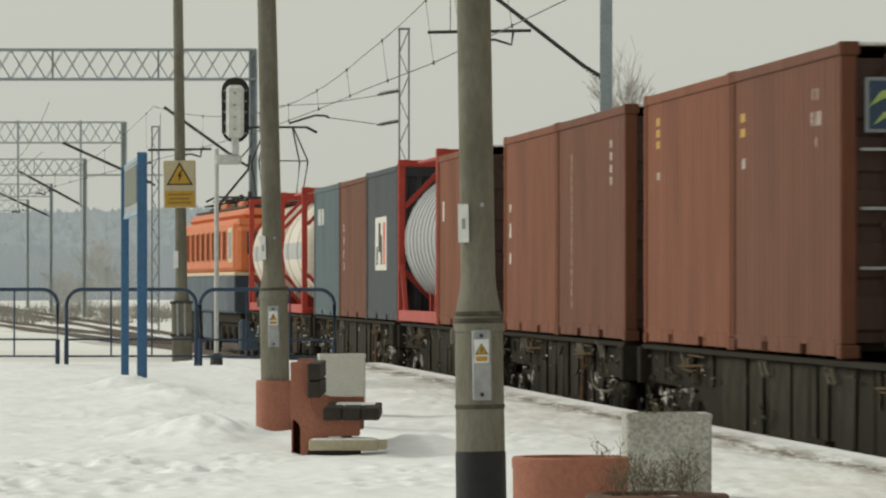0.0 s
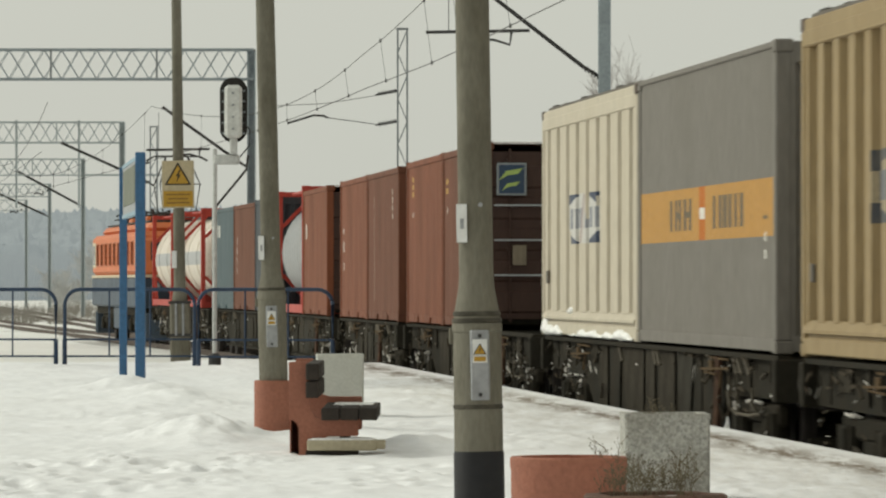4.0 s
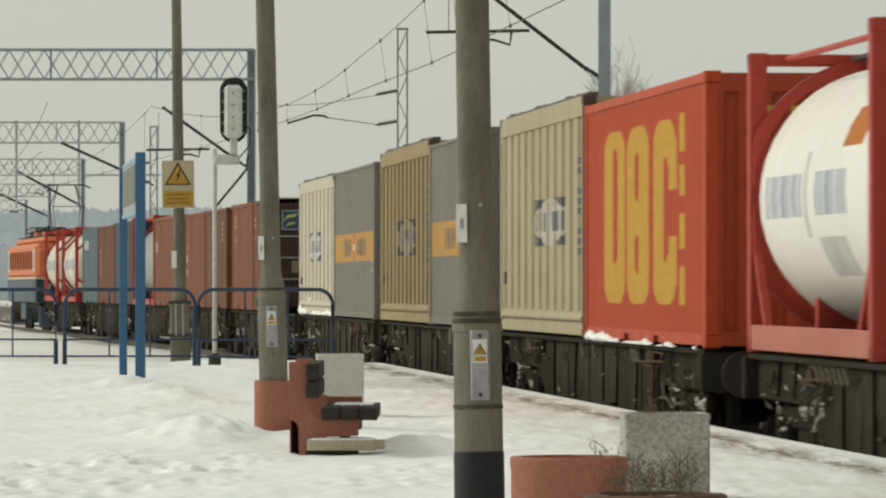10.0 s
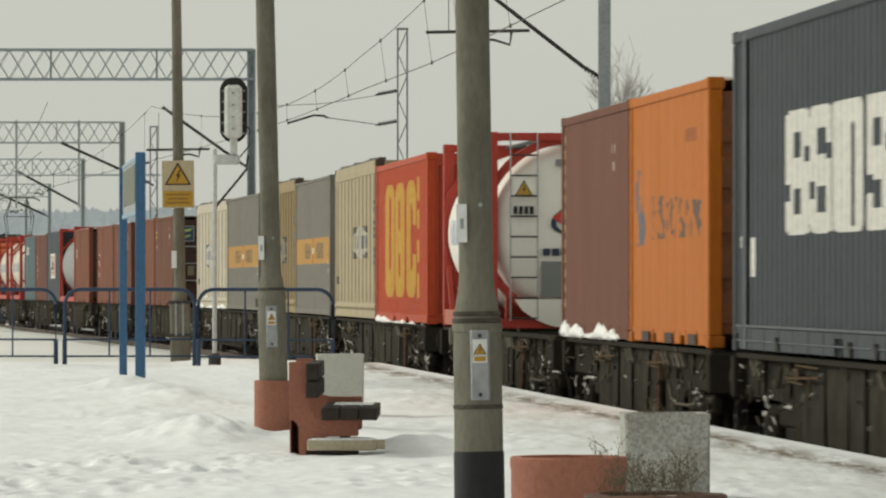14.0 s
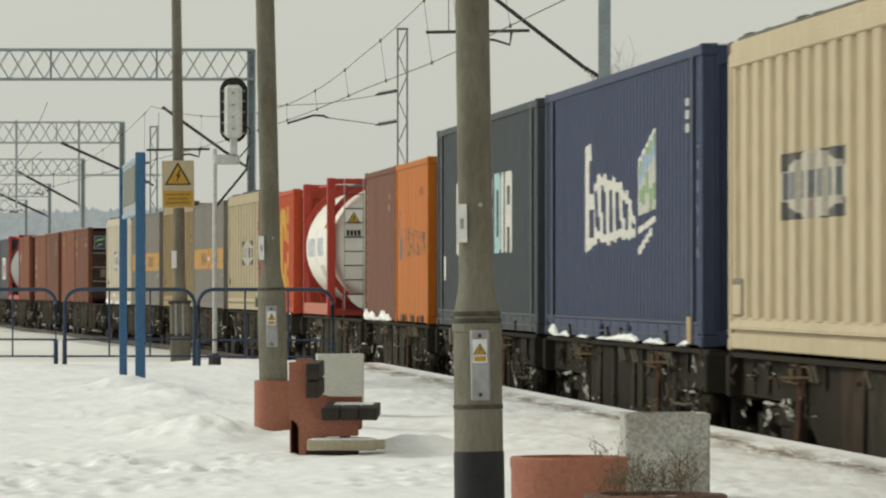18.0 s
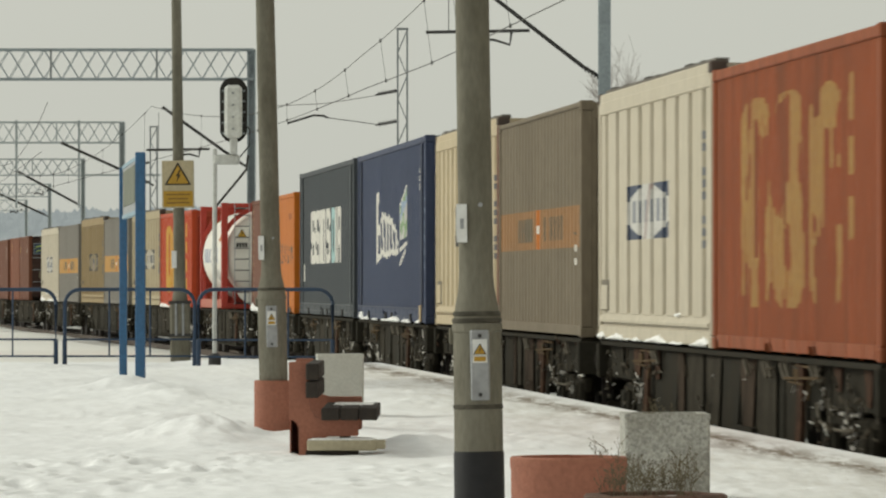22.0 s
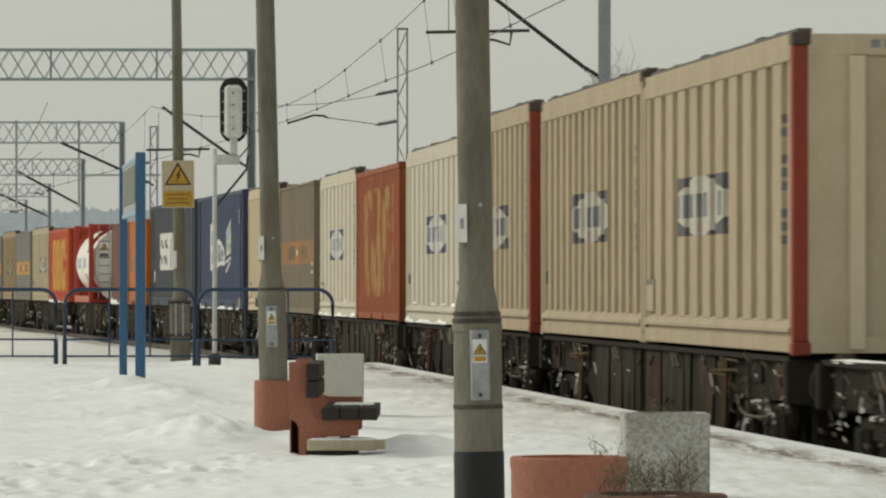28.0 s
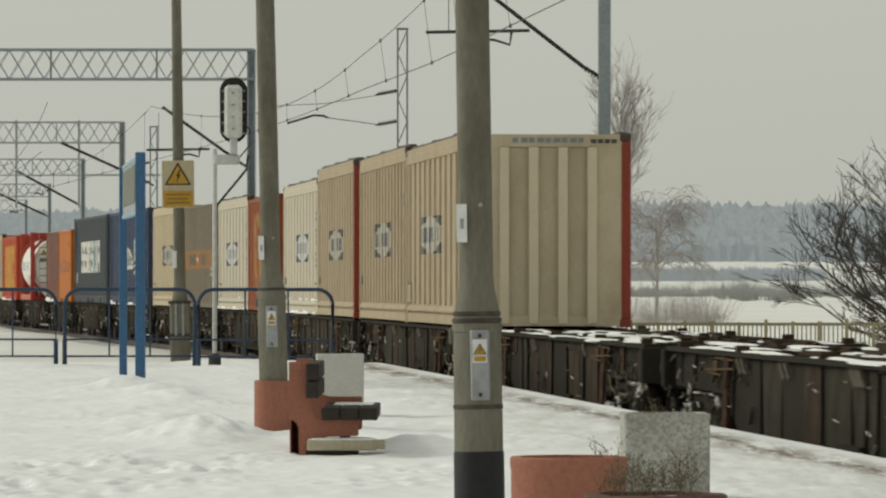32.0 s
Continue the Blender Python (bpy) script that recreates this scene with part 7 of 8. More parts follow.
def locomotive(front, rear):
    L = front - rear
    e = empty("locomotive", pose(0, 0, 0), "orange electric locomotive with blue-grey skirt and raised pantograph", "locomotive")
    a, W = L / 2 - 0.6, 1.47
    floor = 1.35
    def shell(x0, x1, y0, y1, z0, z1, bev):
        return boxes((x0, x1, y0, y1, z0, z1), bevel=bev)
    part("lower_body", shell(-W, W, -a, a, floor - 0.25, 2.05, 0.06), M_LOCODK, e, "blue-grey lower body")
    part("stripe", shell(-W - 0.012, W + 0.012, -a - 0.01, a + 0.01, 2.03, 2.12, 0.02), M_LOCOSTRIPE, e, "pale waist band")
    part("upper_body", shell(-W, W, -a + 0.25, a - 0.25, 2.10, 3.45, 0.14), M_LOCO, e, "orange upper body")
    part("roof", shell(-W + 0.28, W - 0.28, -a + 0.8, a - 0.8, 3.40, 3.72, 0.16), M_LOCO, e)
    for sy in (-1, 1):
        nose = part("cab_front", shell(-W + 0.06, W - 0.06, min(sy * (a - 0.3), sy * (a + 0.02)), max(sy * (a - 0.3), sy * (a + 0.02)), 2.10, 3.25, 0.10), M_LOCO, e)
        for sx in (-1, 1):
            part("windscreen", boxes((sx * 0.66 - 0.5, sx * 0.66 + 0.5, sy * (a + 0.03) - 0.02, sy * (a + 0.03) + 0.02, 2.55, 3.12), bevel=0.01), M_GLASS, nose)
            for sz in (1.75, ):
                bm = bmesh.new()
                tube(bm, [(sx * 1.0, sy * (a - 0.05), sz), (sx * 1.0, sy * (a + 0.06), sz)], 0.13, 14)
                part("headlight", bm, M_PLATE, e)
            bm = bmesh.new()
            tube(bm, [(sx * 0.875, sy * a, 1.06), (sx * 0.875, sy * (a + 0.5), 1.06), (sx * 0.875, sy * (a + 0.52), 1.06)], 0.14, 12)
            tube(bm, [(sx * 0.875, sy * (a + 0.52), 1.06), (sx * 0.875, sy * (a + 0.57), 1.06)], 0.26, 16)
            part("buffer", bm, M_WHEEL, e)
            win = part("cab_window", boxes((sx * (W + 0.004) - 0.02, sx * (W + 0.004) + 0.02, sy * (a - 1.15) - 0.42, sy * (a - 1.15) + 0.42, 2.45, 3.12), bevel=0.01), M_GLASS, e)
            part("window_frame", boxes((sx * W - 0.02, sx * W + 0.02, sy * (a - 1.15) - 0.52, sy * (a - 1.15) + 0.52, 2.36, 3.22), bevel=0.02), M_LOCOSTRIPE, win)
        part("plough", boxes((-1.35, 1.35, sy * (a - 0.1) - 0.15, sy * (a - 0.1) + 0.15, 0.18, 0.95), bevel=0.06), M_LOCODK, e)
    for sx in (-1, 1):
        for k in range(9):
            y = -a + 2.6 + k * (2 * a - 5.2) / 8
            g = part("side_grille", boxes((sx * W - 0.025, sx * W + 0.025, y - 0.42, y + 0.42, 2.40, 3.18), bevel=0.02), M_LOCOGRILLE, e, "ribbed faded side grille")
            for j in range(4):
                yy = y - 0.32 + j * 0.21
                part("slat", boxes((sx * (W + 0.03) - 0.012, sx * (W + 0.03) + 0.012, yy - 0.03, yy + 0.03, 2.44, 3.14)), M_REDDIRT, g)
    for k, y in enumerate((-a + 3.0, -2.6, -0.2, 2.4, a - 3.0)):
        part("roof_box", boxes((-0.75, 0.75, y - 0.7, y + 0.7, 3.70, 3.92 + 0.05 * (k % 2)), bevel=0.05), M_LOCO if k % 2 else M_ROOFDK, e)
    # roof walk, resistor covers, busbars and horns
    for sx in (-0.92, 0.92):
        part("roof_walk", boxes((sx - 0.13, sx + 0.13, -a + 1.4, a - 1.4, 3.74, 3.79)), M_ROOFDK, e, "dark roof walkway")
    for k in range(14):
        y = -a + 1.7 + k * (2 * a - 3.4) / 13
        bm = bmesh.new()
        tube(bm, [(-0.62 + 0.2 * (k % 3), y, 3.70), (-0.62 + 0.2 * (k % 3), y, 4.02 + 0.06 * (k % 4))], 0.055, 7)
        tube(bm, [(-0.85, y, 3.98), (0.75, y + 0.35, 4.04)], 0.02, 4)
        part("roof_insulator", bm, M_ROOFDK, e, "dark roof insulator and busbar")
    part("rear_skirt", boxes((-W - 0.006, W + 0.006, -a - 0.004, -a + 1.9, floor - 0.22, 2.02), bevel=0.03), mat("loco_deep_blue", (0.03, 0.045, 0.065), 0.55, dirt=0.4, dirt_color=(0.04, 0.045, 0.05), scale=1.5), e, "dark blue skirt under the cab")
    part("frame", boxes((-1.3, 1.3, -a + 0.2, a - 0.2, 0.85, 1.15)), M_FRAME, e)
    part("battery_box", boxes((-1.38, 1.38, -1.4, 1.4, 0.40, 1.1), bevel=0.04), M_LOCODK, e)
    for y in (-5.2, 5.2):
        bm = bmesh.new()
        for sx in (-1, 1):
            box(bm, sx * 1.16 - 0.07, sx * 1.16 + 0.07, -2.3, 2.3, 0.55, 0.85, bevel=0.03)
            for q in (-1.75, 0, 1.75):
                box(bm, sx * 1.18 - 0.12, sx * 1.18 + 0.12, q - 0.2, q + 0.2, 0.35, 0.75, bevel=0.04)
        b = part("bogie_frame", bm, M_FRAME, e)
        b.matrix_basis = pose(0, y, 0)
        for q in (-1.75, 0, 1.75):
            ws = bmesh.new()
            wheelset(ws, 0)
            WHEELS.append((part("wheelset", ws, M_WHEEL, b), q))
    # pantographs: rear one raised
    for y, up in ((-a + 3.6, True), (a - 3.6, False)):
        bm = bmesh.new()
        z = 3.98
        for sx in (-1, 1):
            tube(bm, [(sx * 0.55, y - 1.0, z), (sx * 0.55, y + 1.0, z)], 0.035, 5)
            for q in (-0.9, 0.9):
                tube(bm, [(sx * 0.55, y + q, z - 0.3), (sx * 0.55, y + q, z)], 0.06, 6)
        tube(bm, [(-0.55, y - 1.0, z), (0.55, y - 1.0, z)], 0.035, 5)
        tube(bm, [(-0.55, y + 1.0, z), (0.55, y + 1.0, z)], 0.035, 5)
        base = part("pantograph_base", bm, M_DARK, e)
        knee, head = (z + 0.95, 5.78) if up else (z + 0.12, z + 0.2)
        for sx in (-1, 1):
            for q in (-1, 1):
                bm = bmesh.new()
                tube(bm, [(sx * 0.5, y + q * 0.75, z), (sx * 0.62, y + q * (1.0 if up else 1.5), knee), (sx * 0.35, y + q * 0.12, head)], 0.022, 5)
                part("pantograph_arm", bm, M_DARK, base)
        bm = bmesh.new()
        tube(bm, [(-0.62, y - (1.0 if up else 1.5), knee), (0.62, y - (1.0 if up else 1.5), knee)], 0.015, 4)
        part("cross_tie", bm, M_DARK, base)
        for q in (-0.1, 0.1):
            bm = bmesh.new()
            tube(bm, [(-0.95, y + q, head - 0.10), (-0.7, y + q, head + 0.03), (0.7, y + q, head + 0.03), (0.95, y + q, head - 0.10)], 0.028, 5)
            part("contact_strip", bm, M_DARK, base)
    bm = bmesh.new()
    for k in range(8):
        y = -a + 2.0 + k * (2 * a - 4) / 7
        tube(bm, [(0.5, y, 3.72), (0.5, y, 4.08)], 0.05, 6)
    tube(bm, [(0.5, -a + 2, 4.1), (0.5, a - 2, 4.1)], 0.022, 5)
    part("roof_cable", bm, M_DARK, e)
    mover(e, front, rear, RAIL_Z)


locomotive(112.2, 93.0)

for k, (f, r) in enumerate(((92.5, 73.9), (73.8, 54.15), (54.1, 38.6), (37.6, 23.6), (23.2, 3.2), (2.9, -16.7), (-17.1, -36.7), (-37.1, -57.3), (-59.0, -75.0), (-75.1, -88.3), (-88.8, -103.5),
                             (-103.6, -118.7), (-119.1, -138.8), (-139.6, -158.6), (-159.0, -178.6), (-179.0, -199.4), (-200.0, -219.4), (-220.0, -239.4), (-240.0, -259.4))):
    flat_wagon(f, r, k < 16, 50 + k, M_RUST if k > 11 else M_FRAME)

# white tanks in red frames behind the locomotive
for f, r in ((92.4, 86.3), (83.4, 76.9)):
    tank_container(f, r, 2.72, M_TANK, M_FRED, "cream tank in a red steel frame", rings=2, bands=((-0.95, 0.95, -0.22, 0.16, 2),), jacket=M_TANKG)

H20 = 2.64
box_container(73.6, 67.2, 2.62, M_TEAL, "teal-grey steel container with small white print", prints=[*lettering_bars(4.0, 1.85, 1.6, 0.32, 4, 1)], print_mats=(M_PRINT,))
box_container(67.1, 60.75, 2.62, M_BROWN2, "faded reddish-brown steel container", prints=[(5.2, 5.35, 0.9 + 0.25 * k, 1.05 + 0.25 * k, 1) for k in range(4)], print_mats=(M_PRINT,))
box_container(60.65, 54.15, 2.66, M_SLATE, "slate blue container with a white square poster panel",
              prints=[(2.2, 4.6, 0.88, 1.82, 1), (2.5, 3.0, 0.98, 1.72, 3), (3.1, 3.5, 0.98, 1.5, 2), (3.5, 3.9, 1.2, 1.72, 2), (4.0, 4.4, 0.98, 1.3, 2)], print_mats=(M_PRINT, M_INK, M_REDINK))
tank_container(54.0, 46.9, 2.74, M_TANKG, M_FRED, "silver-grey ribbed tank in a red steel frame", rings=9, radius=1.15)
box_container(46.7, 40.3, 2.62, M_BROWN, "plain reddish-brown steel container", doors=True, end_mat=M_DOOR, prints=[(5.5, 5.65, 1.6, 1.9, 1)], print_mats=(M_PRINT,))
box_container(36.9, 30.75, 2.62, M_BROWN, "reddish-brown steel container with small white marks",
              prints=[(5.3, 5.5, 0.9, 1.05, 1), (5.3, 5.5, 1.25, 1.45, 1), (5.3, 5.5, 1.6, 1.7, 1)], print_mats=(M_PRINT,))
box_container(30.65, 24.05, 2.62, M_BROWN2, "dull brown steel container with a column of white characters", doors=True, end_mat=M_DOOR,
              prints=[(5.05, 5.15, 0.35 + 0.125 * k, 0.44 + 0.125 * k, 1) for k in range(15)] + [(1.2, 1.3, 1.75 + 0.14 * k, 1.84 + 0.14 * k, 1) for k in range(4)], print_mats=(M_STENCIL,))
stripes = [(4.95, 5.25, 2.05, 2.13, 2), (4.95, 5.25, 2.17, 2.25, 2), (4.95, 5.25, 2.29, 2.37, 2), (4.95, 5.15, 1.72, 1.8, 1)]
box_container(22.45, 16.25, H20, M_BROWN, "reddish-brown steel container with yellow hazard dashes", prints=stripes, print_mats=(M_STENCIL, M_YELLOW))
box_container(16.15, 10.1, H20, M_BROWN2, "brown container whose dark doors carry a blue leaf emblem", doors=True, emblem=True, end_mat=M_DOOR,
              prints=[(5.2, 5.45, 2.0, 2.08, 2), (5.2, 5.45, 2.14, 2.22, 2), (5.2, 5.4, 1.7, 1.8, 1), (1.1, 1.18, 2.2, 2.3, 1), (1.3, 1.38, 2.2, 2.3, 1), (1.0, 1.08, 1.98, 2.1, 1), (1.2, 1.28, 1.98, 2.1, 1), (1.38, 1.46, 1.98, 2.1, 1), (1.2, 1.28, 1.8, 1.88, 1)], print_mats=(M_STENCIL, M_YELLOW))

bulk_container(2.55, -6.6, M_CREAM, "cream ribbed bulk container, blue badge, snow on its sill", snow=True, inner=0.26, worn=0.35)
box_container(-6.7, -16.1, 2.82, M_GREY, "silver-grey container with an orange lettered band", 0.19, 0.008, 0.4, band_rects(9.4, 1.06, 1.59, 1, 2, 3), (M_BAND, M_GREYINK, M_ORANGE, M_PRINT), pockets=False, base=0.14, top=0.06)
bulk_container(-17.5, -26.8, M_TAN, "tan ribbed bulk container with a grey badge", 0.78, 0.13, 0.52, 2.92, badge=3.25, worn=0.45)
box_container(-26.9, -36.1, 2.82, M_GREY, "silver-grey container with an orange lettered band", 0.19, 0.008, 0.4, band_rects(9.2, 1.06, 1.59, 1, 2, 3), (M_BAND, M_GREYINK, M_ORANGE, M_PRINT), pockets=False, base=0.14, top=0.06)
bulk_container(-37.5, -46.95, M_CREAM3, "cream ribbed bulk container with a blue badge", 0.80, 0.075, 0.34, 2.86, badge=4.1, post_mat=M_POSTBROWN, worn=0.45)


def gold_art(k, start=0.0, scale=1.0, worn=None):
    """Three tall rounded blocks with slots in them, and a column of small blocks."""
    blocks = ((1.62, 3.52), (3.66, 5.50), (5.80, 7.58))
    slots = ((2.42, 2.80, 0.86, 2.14), (4.34, 4.66, 0.74, 1.16), (4.34, 4.66, 1.52, 2.06), (6.55, 6.95, 0.86, 1.94), (6.8, 7.7, 1.12, 1.60))
    def draw(d, z):
        d = (d - start) / scale
        if worn is not None and noise.noise(Vector((d * 1.5, z * 0.9, 4.0))) + 0.45 * noise.noise(Vector((d * 7.0, z * 3.0, 1.0))) > worn:
            return 0
        for d0, d1 in blocks:
            if soft_block(d, z, d0, d1, 0.41, 2.33, 0.62, 0.30):
                return 0 if any(soft_block(d, z, *q, 0.16, 0.09) for q in slots) else k
        if 7.84 < d < 8.34:
            for lo, hi in ((0.42, 0.80), (0.98, 1.34), (1.52, 1.84), (1.98, 2.36)):
                if lo < z < hi and d < 8.18:
                    return k
        return 0
    return draw, 0.40, 2.38


# rear end in a darker copy of the red, its shade put into the colour
box_container(-47.1, -56.9, 2.72, M_REDC, "bright red-orange container with tall gold marks", 0.20, 0.03, 0.4, print_mats=(M_GOLD,), pockets=True, base=0.14, art=gold_art(1), end_mat=mat("red_orange_shaded_end", (0.33, 0.045, 0.017), 0.55, dirt=0.35, dirt_color=(0.2, 0.045, 0.025), scale=1.5, streak=0.25))
for q in range(5):
    part("hazard_strip", boxes((-0.62 + 0.25 * q, -0.62 + 0.25 * q + 0.15, -0.012, 0.0, 0, 0.10)), M_YELLOW, MOVERS[-1][0], "yellow dash of a hazard strip").matrix_basis = pose(0, -4.9 - 0.002, 2.28)
snow_strip(MOVERS[-1][0], -HALF - 0.02, 9.4, 0.0, 78, 0.6)
tank_container(-59.6, -66.1, 2.76, M_TANKW, M_FRED, "white tank with blue marks in a red steel frame", radius=1.2,
               bands=tuple((s0 + 0.075 * q, s0 + 0.075 * q + (0.05, 0.06, 0.038)[q % 3], -0.12, 0.20, 1) for s0, m in ((0.14, 10), (-0.72, 8)) for q in range(m)) + ((0.01, 0.09, -0.3, 0.3, 3), (-0.9, -0.55, 0.3, 0.6, 4), (-0.6, -0.1, -0.62, -0.38, 3)), rings=4, thick=0.165, rear_gear=True)
box_container(-75.2, -81.55, 2.65, M_MAUVE, "brown container with snow along its sill", depth=0.003, prints=[(5.96, 6.02, 0.35 + 0.18 * k, 0.45 + 0.18 * k, 2) for k in range(12)] + [(1.3, 1.4, 1.9, 2.0, 1), (1.2, 1.28, 2.1, 2.2, 1), (1.42, 1.5, 2.1, 2.2, 1)], print_mats=(M_STENCIL, M_TANDASH))
snow_strip(MOVERS[-1][0], -HALF - 0.02, 6.2, 0.02, 77, 1.5)
def smear_art(d, z):
    """Two groups of smeared dark strokes, one bluish and tall, one brown and low, and faint small print."""
    g = noise.noise(Vector((d * 3.6, z * 5.0, 7.0))) + 0.5 * noise.noise(Vector((d * 9.0, z * 12.0, 2.0)))
    if 0.35 < d < 1.15 and 1.04 < z < 1.88:
        mid = 0.62 + 0.25 * math.sin((z - 1.0) * 7.0)
        return 2 if abs(d - mid) < 0.26 and g > -0.25 else 0
    if 1.65 < d < 5.35 and 1.1 < z < 1.62 - 0.03 * d:
        return 1 if g > 0.06 and (d * 1.12) % 1.0 > 0.16 else 0
    if 4.2 < d < 5.0 and 2.06 < z < 2.2:
        return 3 if (d * 9) % 1.0 > 0.35 else 0
    return 0


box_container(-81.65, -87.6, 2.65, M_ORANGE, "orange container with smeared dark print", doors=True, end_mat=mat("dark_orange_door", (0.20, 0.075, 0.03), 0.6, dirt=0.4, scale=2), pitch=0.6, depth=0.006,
              print_mats=(M_SMEAR, M_SMEAR2, M_REDDIRT), art=(smear_art, 0.95, 2.3))
# flat dark plates replace open fork pockets, their inside shade as colour
for y in (-1.9, -0.2, 1.6):
    part("pocket_plate", boxes((-0.012, 0.0, y - 0.28, y + 0.28, 0.02, 0.13), bevel=0.004), M_DOOR, MOVERS[-1][0], "dark plate for a shaded fork pocket").matrix_basis = pose(-HALF - 0.002, 0, 0)


def long_art(d, z):
    """A row of stout white blocks with slots and notches, one of them aqua, and two small marks."""
    lo, hi = 1.06, 2.15
    stout = ((2.95, 4.18), (4.28, 5.30), (5.40, 6.86), (6.96, 8.02))
    for k, (d0, d1) in enumerate(stout):
        if soft_block(d, z, d0, d1, lo, hi, 0.16, 0.10):
            w, q = d1 - d0, (d - d0) / (d1 - d0)
            if k == 2:
                return 0 if (0.29 < q < 0.36 or 0.64 < q < 0.71) and z < hi - 0.2 and z > lo + 0.04 else 1
            if 0.34 < q < 0.68 and (lo + 0.17 < z < lo + 0.40 or hi - 0.42 < z < hi - 0.19):
                return 0
            return 0 if (q < 0.22 and lo + 0.30 < z < lo + 0.44) or (q > 0.78 and hi - 0.46 < z < hi - 0.33) else 1
    if soft_block(d, z, 8.36, 9.14, lo, hi, 0.12, 0.10):
        return 0 if 8.70 < d < 8.86 and abs(z - 1.6) < 0.32 else 2
    if soft_block(d, z, 9.34, 9.64, lo, hi, 0.06, 0.05):
        return 1
    if soft_block(d, z, 9.80, 10.72, lo, hi, 0.14, 0.10):
        return 0 if 10.12 < d < 10.42 and (1.70 < z < 1.95 or z < 1.40) else 1
    if 0.3 < d < 0.62 and 0.97 < z < 1.07 or 0.95 < d < 1.24 and 0.70 < z < 1.06:
        return 1
    return 0


def brush_art(d, z):
    """Brushed strokes that sink from tall to low, then a slanting pale and green panel over two thin strokes."""
    if 3.95 < d < 8.55 and 0.95 < z < 2.3:
        top = float(np.interp(d, (3.95, 4.5, 4.8, 5.3, 6.2, 7.0, 7.9, 8.5), (2.24, 2.26, 1.80, 1.92, 1.84, 1.80, 1.62, 1.34)))
        low = float(np.interp(d, (3.95, 4.4, 5.2, 6.0, 7.0, 8.5), (0.97, 1.03, 1.12, 1.06, 1.12, 1.10))) + 0.05 * noise.noise(Vector((d * 5.0, 1.0, 0.0)))
        if not low < z < top + 0.07 * noise.noise(Vector((d * 6.0, 3.0, 0.0))):
            return 0
        if d < 4.72:
            return 0 if (d > 4.36 and (1.16 < z < 1.5 or 1.68 < z < 2.06)) else 1
        lean = (d + 0.35 * z + 0.12 * noise.noise(Vector((d * 2.0, z * 3.0, 5.0)))) % 0.64
        return 1 if lean < 0.30 or abs(z - low - 0.08) < 0.045 or abs(z - top + 0.09) < 0.05 else 0
    if 8.72 < d < 10.12:
        roof = 1.97 + 0.235 * (d - 8.72)
        foot = 1.36 + 0.05 * (d - 8.72)
        if foot < z < roof:
            if d - 8.72 < 0.07 or 10.12 - d < 0.07 or roof - z < 0.05:
                return 1
            g = noise.noise(Vector((d * 2.6, z * 4.0, 9.0)))
            return 3 if g > 0.08 else (4 if z > roof - 0.3 else 2)
        if abs(z - 1.20 - 0.09 * (d - 8.72)) < 0.035 or (d < 9.9 and abs(z - 0.96 - 0.22 * (d - 8.72)) < 0.04):
            return 1
    if 12.32 < d < 12.60 and any(q < z < q + 0.085 for q in (2.16, 2.29, 2.42)):
        return 2
    if 13.15 < d < 13.30 and 0.9 < z < 2.0 and z % 0.22 < 0.1:
        return 4
    return 0


def seam_posts(e, L, height, material, inset):
    """Upright posts set in from both ends of a long container, with a ledge along its foot."""
    for y in (L / 2 - inset, -L / 2 + inset):
        post = part("seam_post", boxes((-0.02, 0.0, y - 0.085, y + 0.085, 0.02, height - 0.05), (-0.028, -0.018, y + 0.06, y + 0.085, 0.1, height - 0.1), bevel=0.004), material, e)
        post.matrix_basis = pose(-HALF + 0.016, 0, 0)
    strip = part("foot_ledge", boxes((-0.018, 0.0, -L / 2 + 0.2, L / 2 - 0.2, 0.225, 0.25), (-0.018, 0.0, -L / 2 + 0.2, L / 2 - 0.2, 0.095, 0.11), bevel=0.003), material, e)
    strip.matrix_basis = pose(-HALF + 0.016, 0, 0)
    for y in (-L / 2 + 2.6, L / 2 - 2.6, -0.6, 0.6):
        part("twist_lug", boxes((-0.03, 0.0, y - 0.10, y + 0.10, 0.02, 0.12), (-0.035, 0.0, y - 0.05, y + 0.05, 0.1, 0.15), bevel=0.006), M_DARK, e, "dark lug at the foot").matrix_basis = pose(-HALF + 0.010, 0, 0)


slate = box_container(-89.2, -103.1, 3.0, M_SLATE, "long slate-blue container with big white and aqua marks", 0.28, 0.034, 0.42, print_mats=(M_PRINT, M_PRINTC), base=0.22, art=(long_art, 0.68, 2.2))
seam_posts(slate, 13.9, 3.0, mat("slate_edge", (0.088, 0.098, 0.106), 0.6, dirt=0.4, dirt_color=(0.06, 0.065, 0.07), scale=3), 0.72)
navy = box_container(-104.05, -117.75, 3.0, M_NAVY, "long navy container with brushed white strokes and green badge", 0.28, 0.034, 0.42,
                     print_mats=(M_PRINT, M_EMBL, mat("green_print", (0.25, 0.36, 0.2), 0.5, dirt=0.2, scale=3, bump=0), mat("pale_blue_print", (0.30, 0.38, 0.50), 0.5, dirt=0.2, scale=3, bump=0)), base=0.22, end_ribs=11, art=(brush_art, 0.88, 2.52))
seam_posts(navy, 13.7, 3.0, mat("navy_edge", (0.058, 0.068, 0.108), 0.6, dirt=0.4, dirt_color=(0.05, 0.055, 0.075), scale=3), 0.72)
part("tan_plate", boxes((-0.03, 0.0, -0.12, 0.12, 0.03, 0.30), bevel=0.006), M_TANDASH, navy, "tan plate at the foot").matrix_basis = pose(-HALF + 0.008, -6.05, 0)
snow_strip(MOVERS[-1][0], -HALF - 0.02, 12.5, 0.02, 21, 0.6)
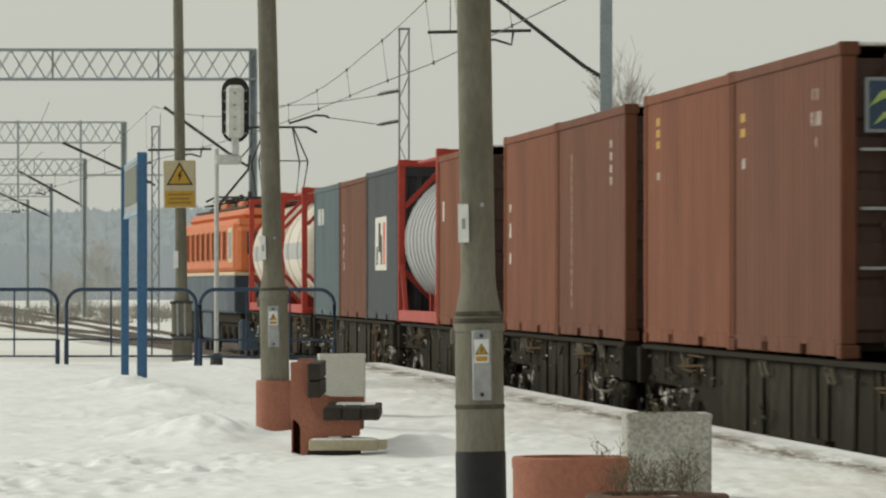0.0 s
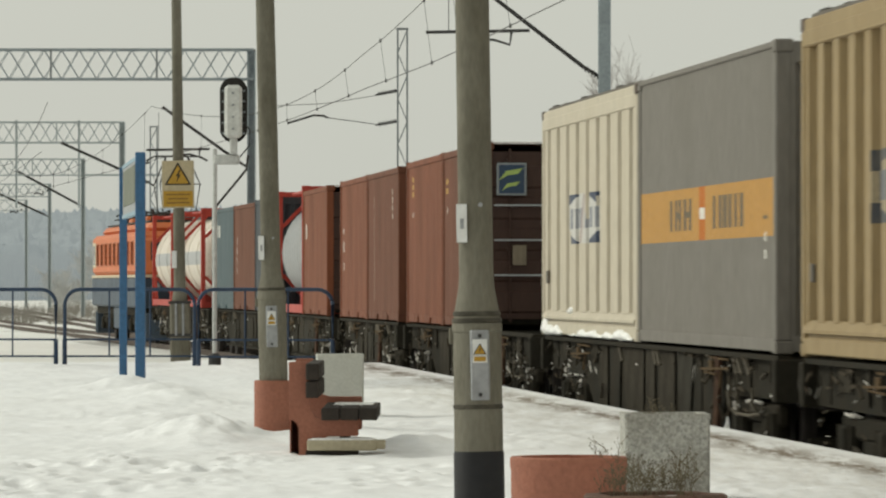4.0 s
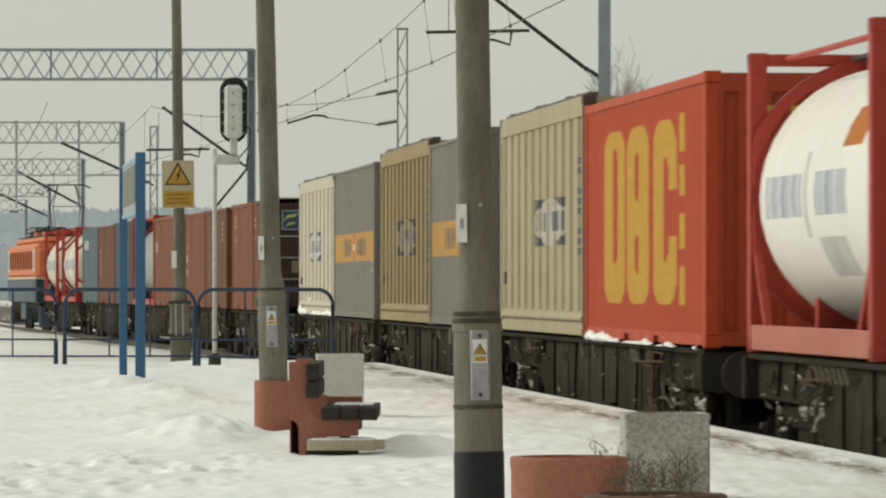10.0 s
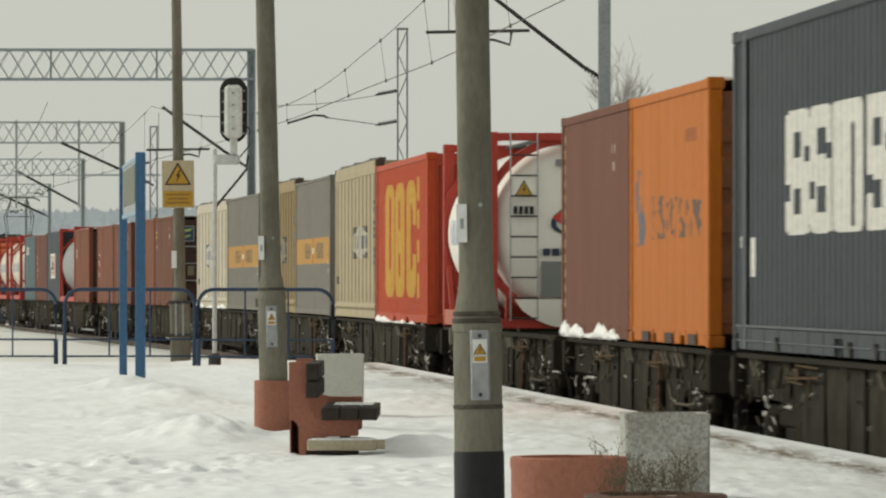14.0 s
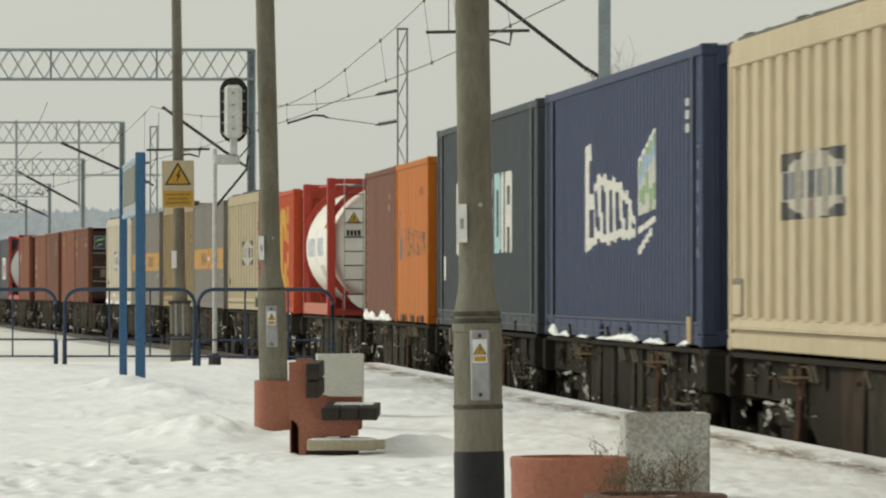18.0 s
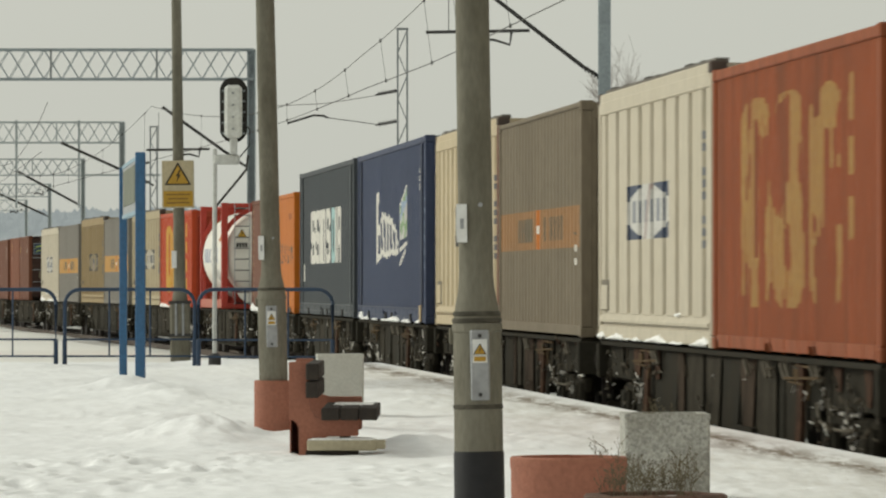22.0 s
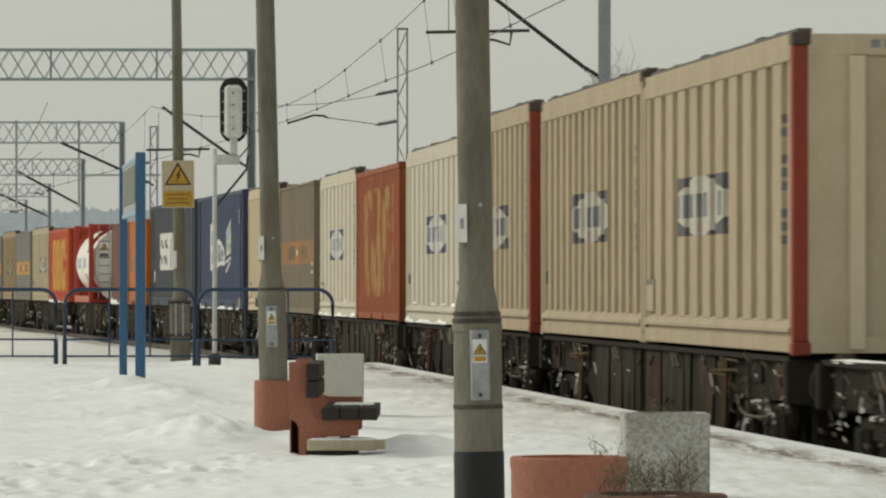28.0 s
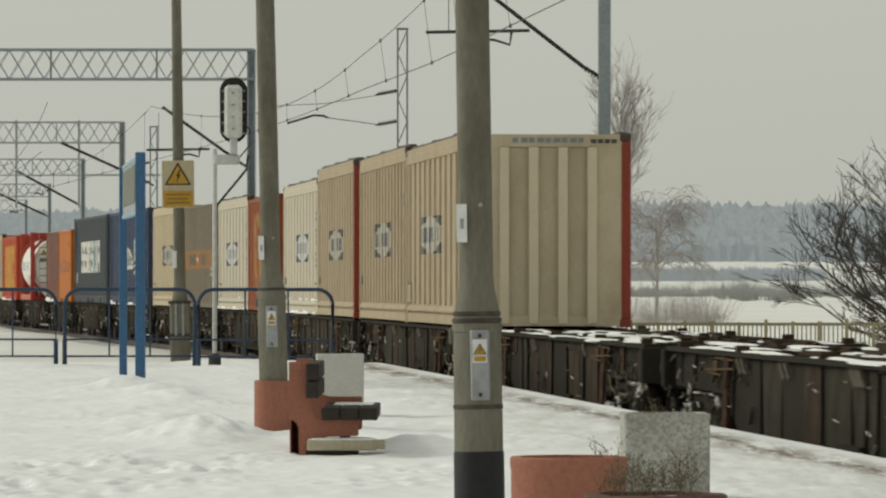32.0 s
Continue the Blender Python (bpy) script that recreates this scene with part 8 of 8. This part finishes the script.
bulk_container(-119.5, -128.8, M_CREAM2, "cream ribbed bulk container with a blue badge and brown rear posts", 0.72, 0.075, 0.40, 2.92, badge=3.0, lift=0.08, post_mat=M_POSTBROWN, hatch="front")
box_container(-128.9, -138.3, 2.80, M_GREYDIRT, "grimy grey container with a dirty orange band", 0.36, 0.034, 0.42, band_rects(9.4, 1.07, 1.57, 1, 2, 3), (M_BANDDIRT, M_GREYINK, M_ORANGE, M_PRINT), pockets=False, base=0.14, top=0.06)
bulk_container(-140.0, -148.9, M_CREAM, "cream ribbed bulk container with a blue badge", snow=True, inner=0.22, hatch="front")
box_container(-149.0, -158.1, 2.70, M_REDDIRT, "rust-stained orange container with faded gold marks", 0.20, 0.03, 0.4, print_mats=(M_GOLDDIRT,), pockets=True, base=0.14, art=gold_art(1, 0.15, 0.93, 0.12))
bulk_container(-159.5, -168.95, M_CREAM, "cream ribbed bulk container with snow on its sill", 0.82, 0.11, 0.22, 2.80, snow=True, badge=3.5, hatch="rear")
bulk_container(-169.0, -178.1, M_CREAMDIRT, "dirty cream bulk container with a red rear post", 0.62, 0.10, 0.42, 2.98, post_mat=M_REDPOST, badge=2.8)
bulk_container(-179.4, -189.1, M_CREAMDIRT, "dirty cream ribbed bulk container with a grey badge", 0.62, 0.12, 0.46, 2.92, badge=3.2)
# end wall lighter than the sides, with the sky's light in its colour
last = bulk_container(-189.2, -199.1, M_CREAMDIRT, "dirty cream bulk container with red rear posts, last of the load", 0.85, 0.12, 0.34, 2.84, post_mat=M_REDPOST, hatch="front", end=mat("bulk_lit_end", (0.53, 0.455, 0.32), 0.6, dirt=0.7, dirt_color=(0.36, 0.285, 0.18), scale=1.6, streak=0.6, bump=0.02, vary=0.05))
for k in range(9):
    part("number_bar", boxes((-0.62 + 0.12 * k, -0.54 + 0.12 * k + 0.02 * (k % 2), -0.006, 0.0, 0, 0.07)), M_FAINT, last).matrix_basis = pose(0.1, -last["half"] + 0.003, 2.70)
for k in range(4):
    part("number_bar", boxes((-0.2 + 0.1 * k, -0.12 + 0.1 * k, -0.006, 0.0, 0, 0.06)), M_EMB2, last).matrix_basis = pose(0.83, -last["half"] + 0.003, 2.69)



# ------------------------------------------------------------ the train rolls away
def motions():
    for ob, front, rear, z in MOVERS:
        walk(ob, [(float(t), on_track(front, rear, float(t), z)) for t in range(0, 33, 2)])
    turns = [(k * 0.1, math.degrees(-gone(k * 0.1) / 0.495)) for k in range(321)]
    for ob, y in WHEELS:
        walk(ob, [(t, pose(0, y, 0.46, a)) for t, a in turns])


motions()
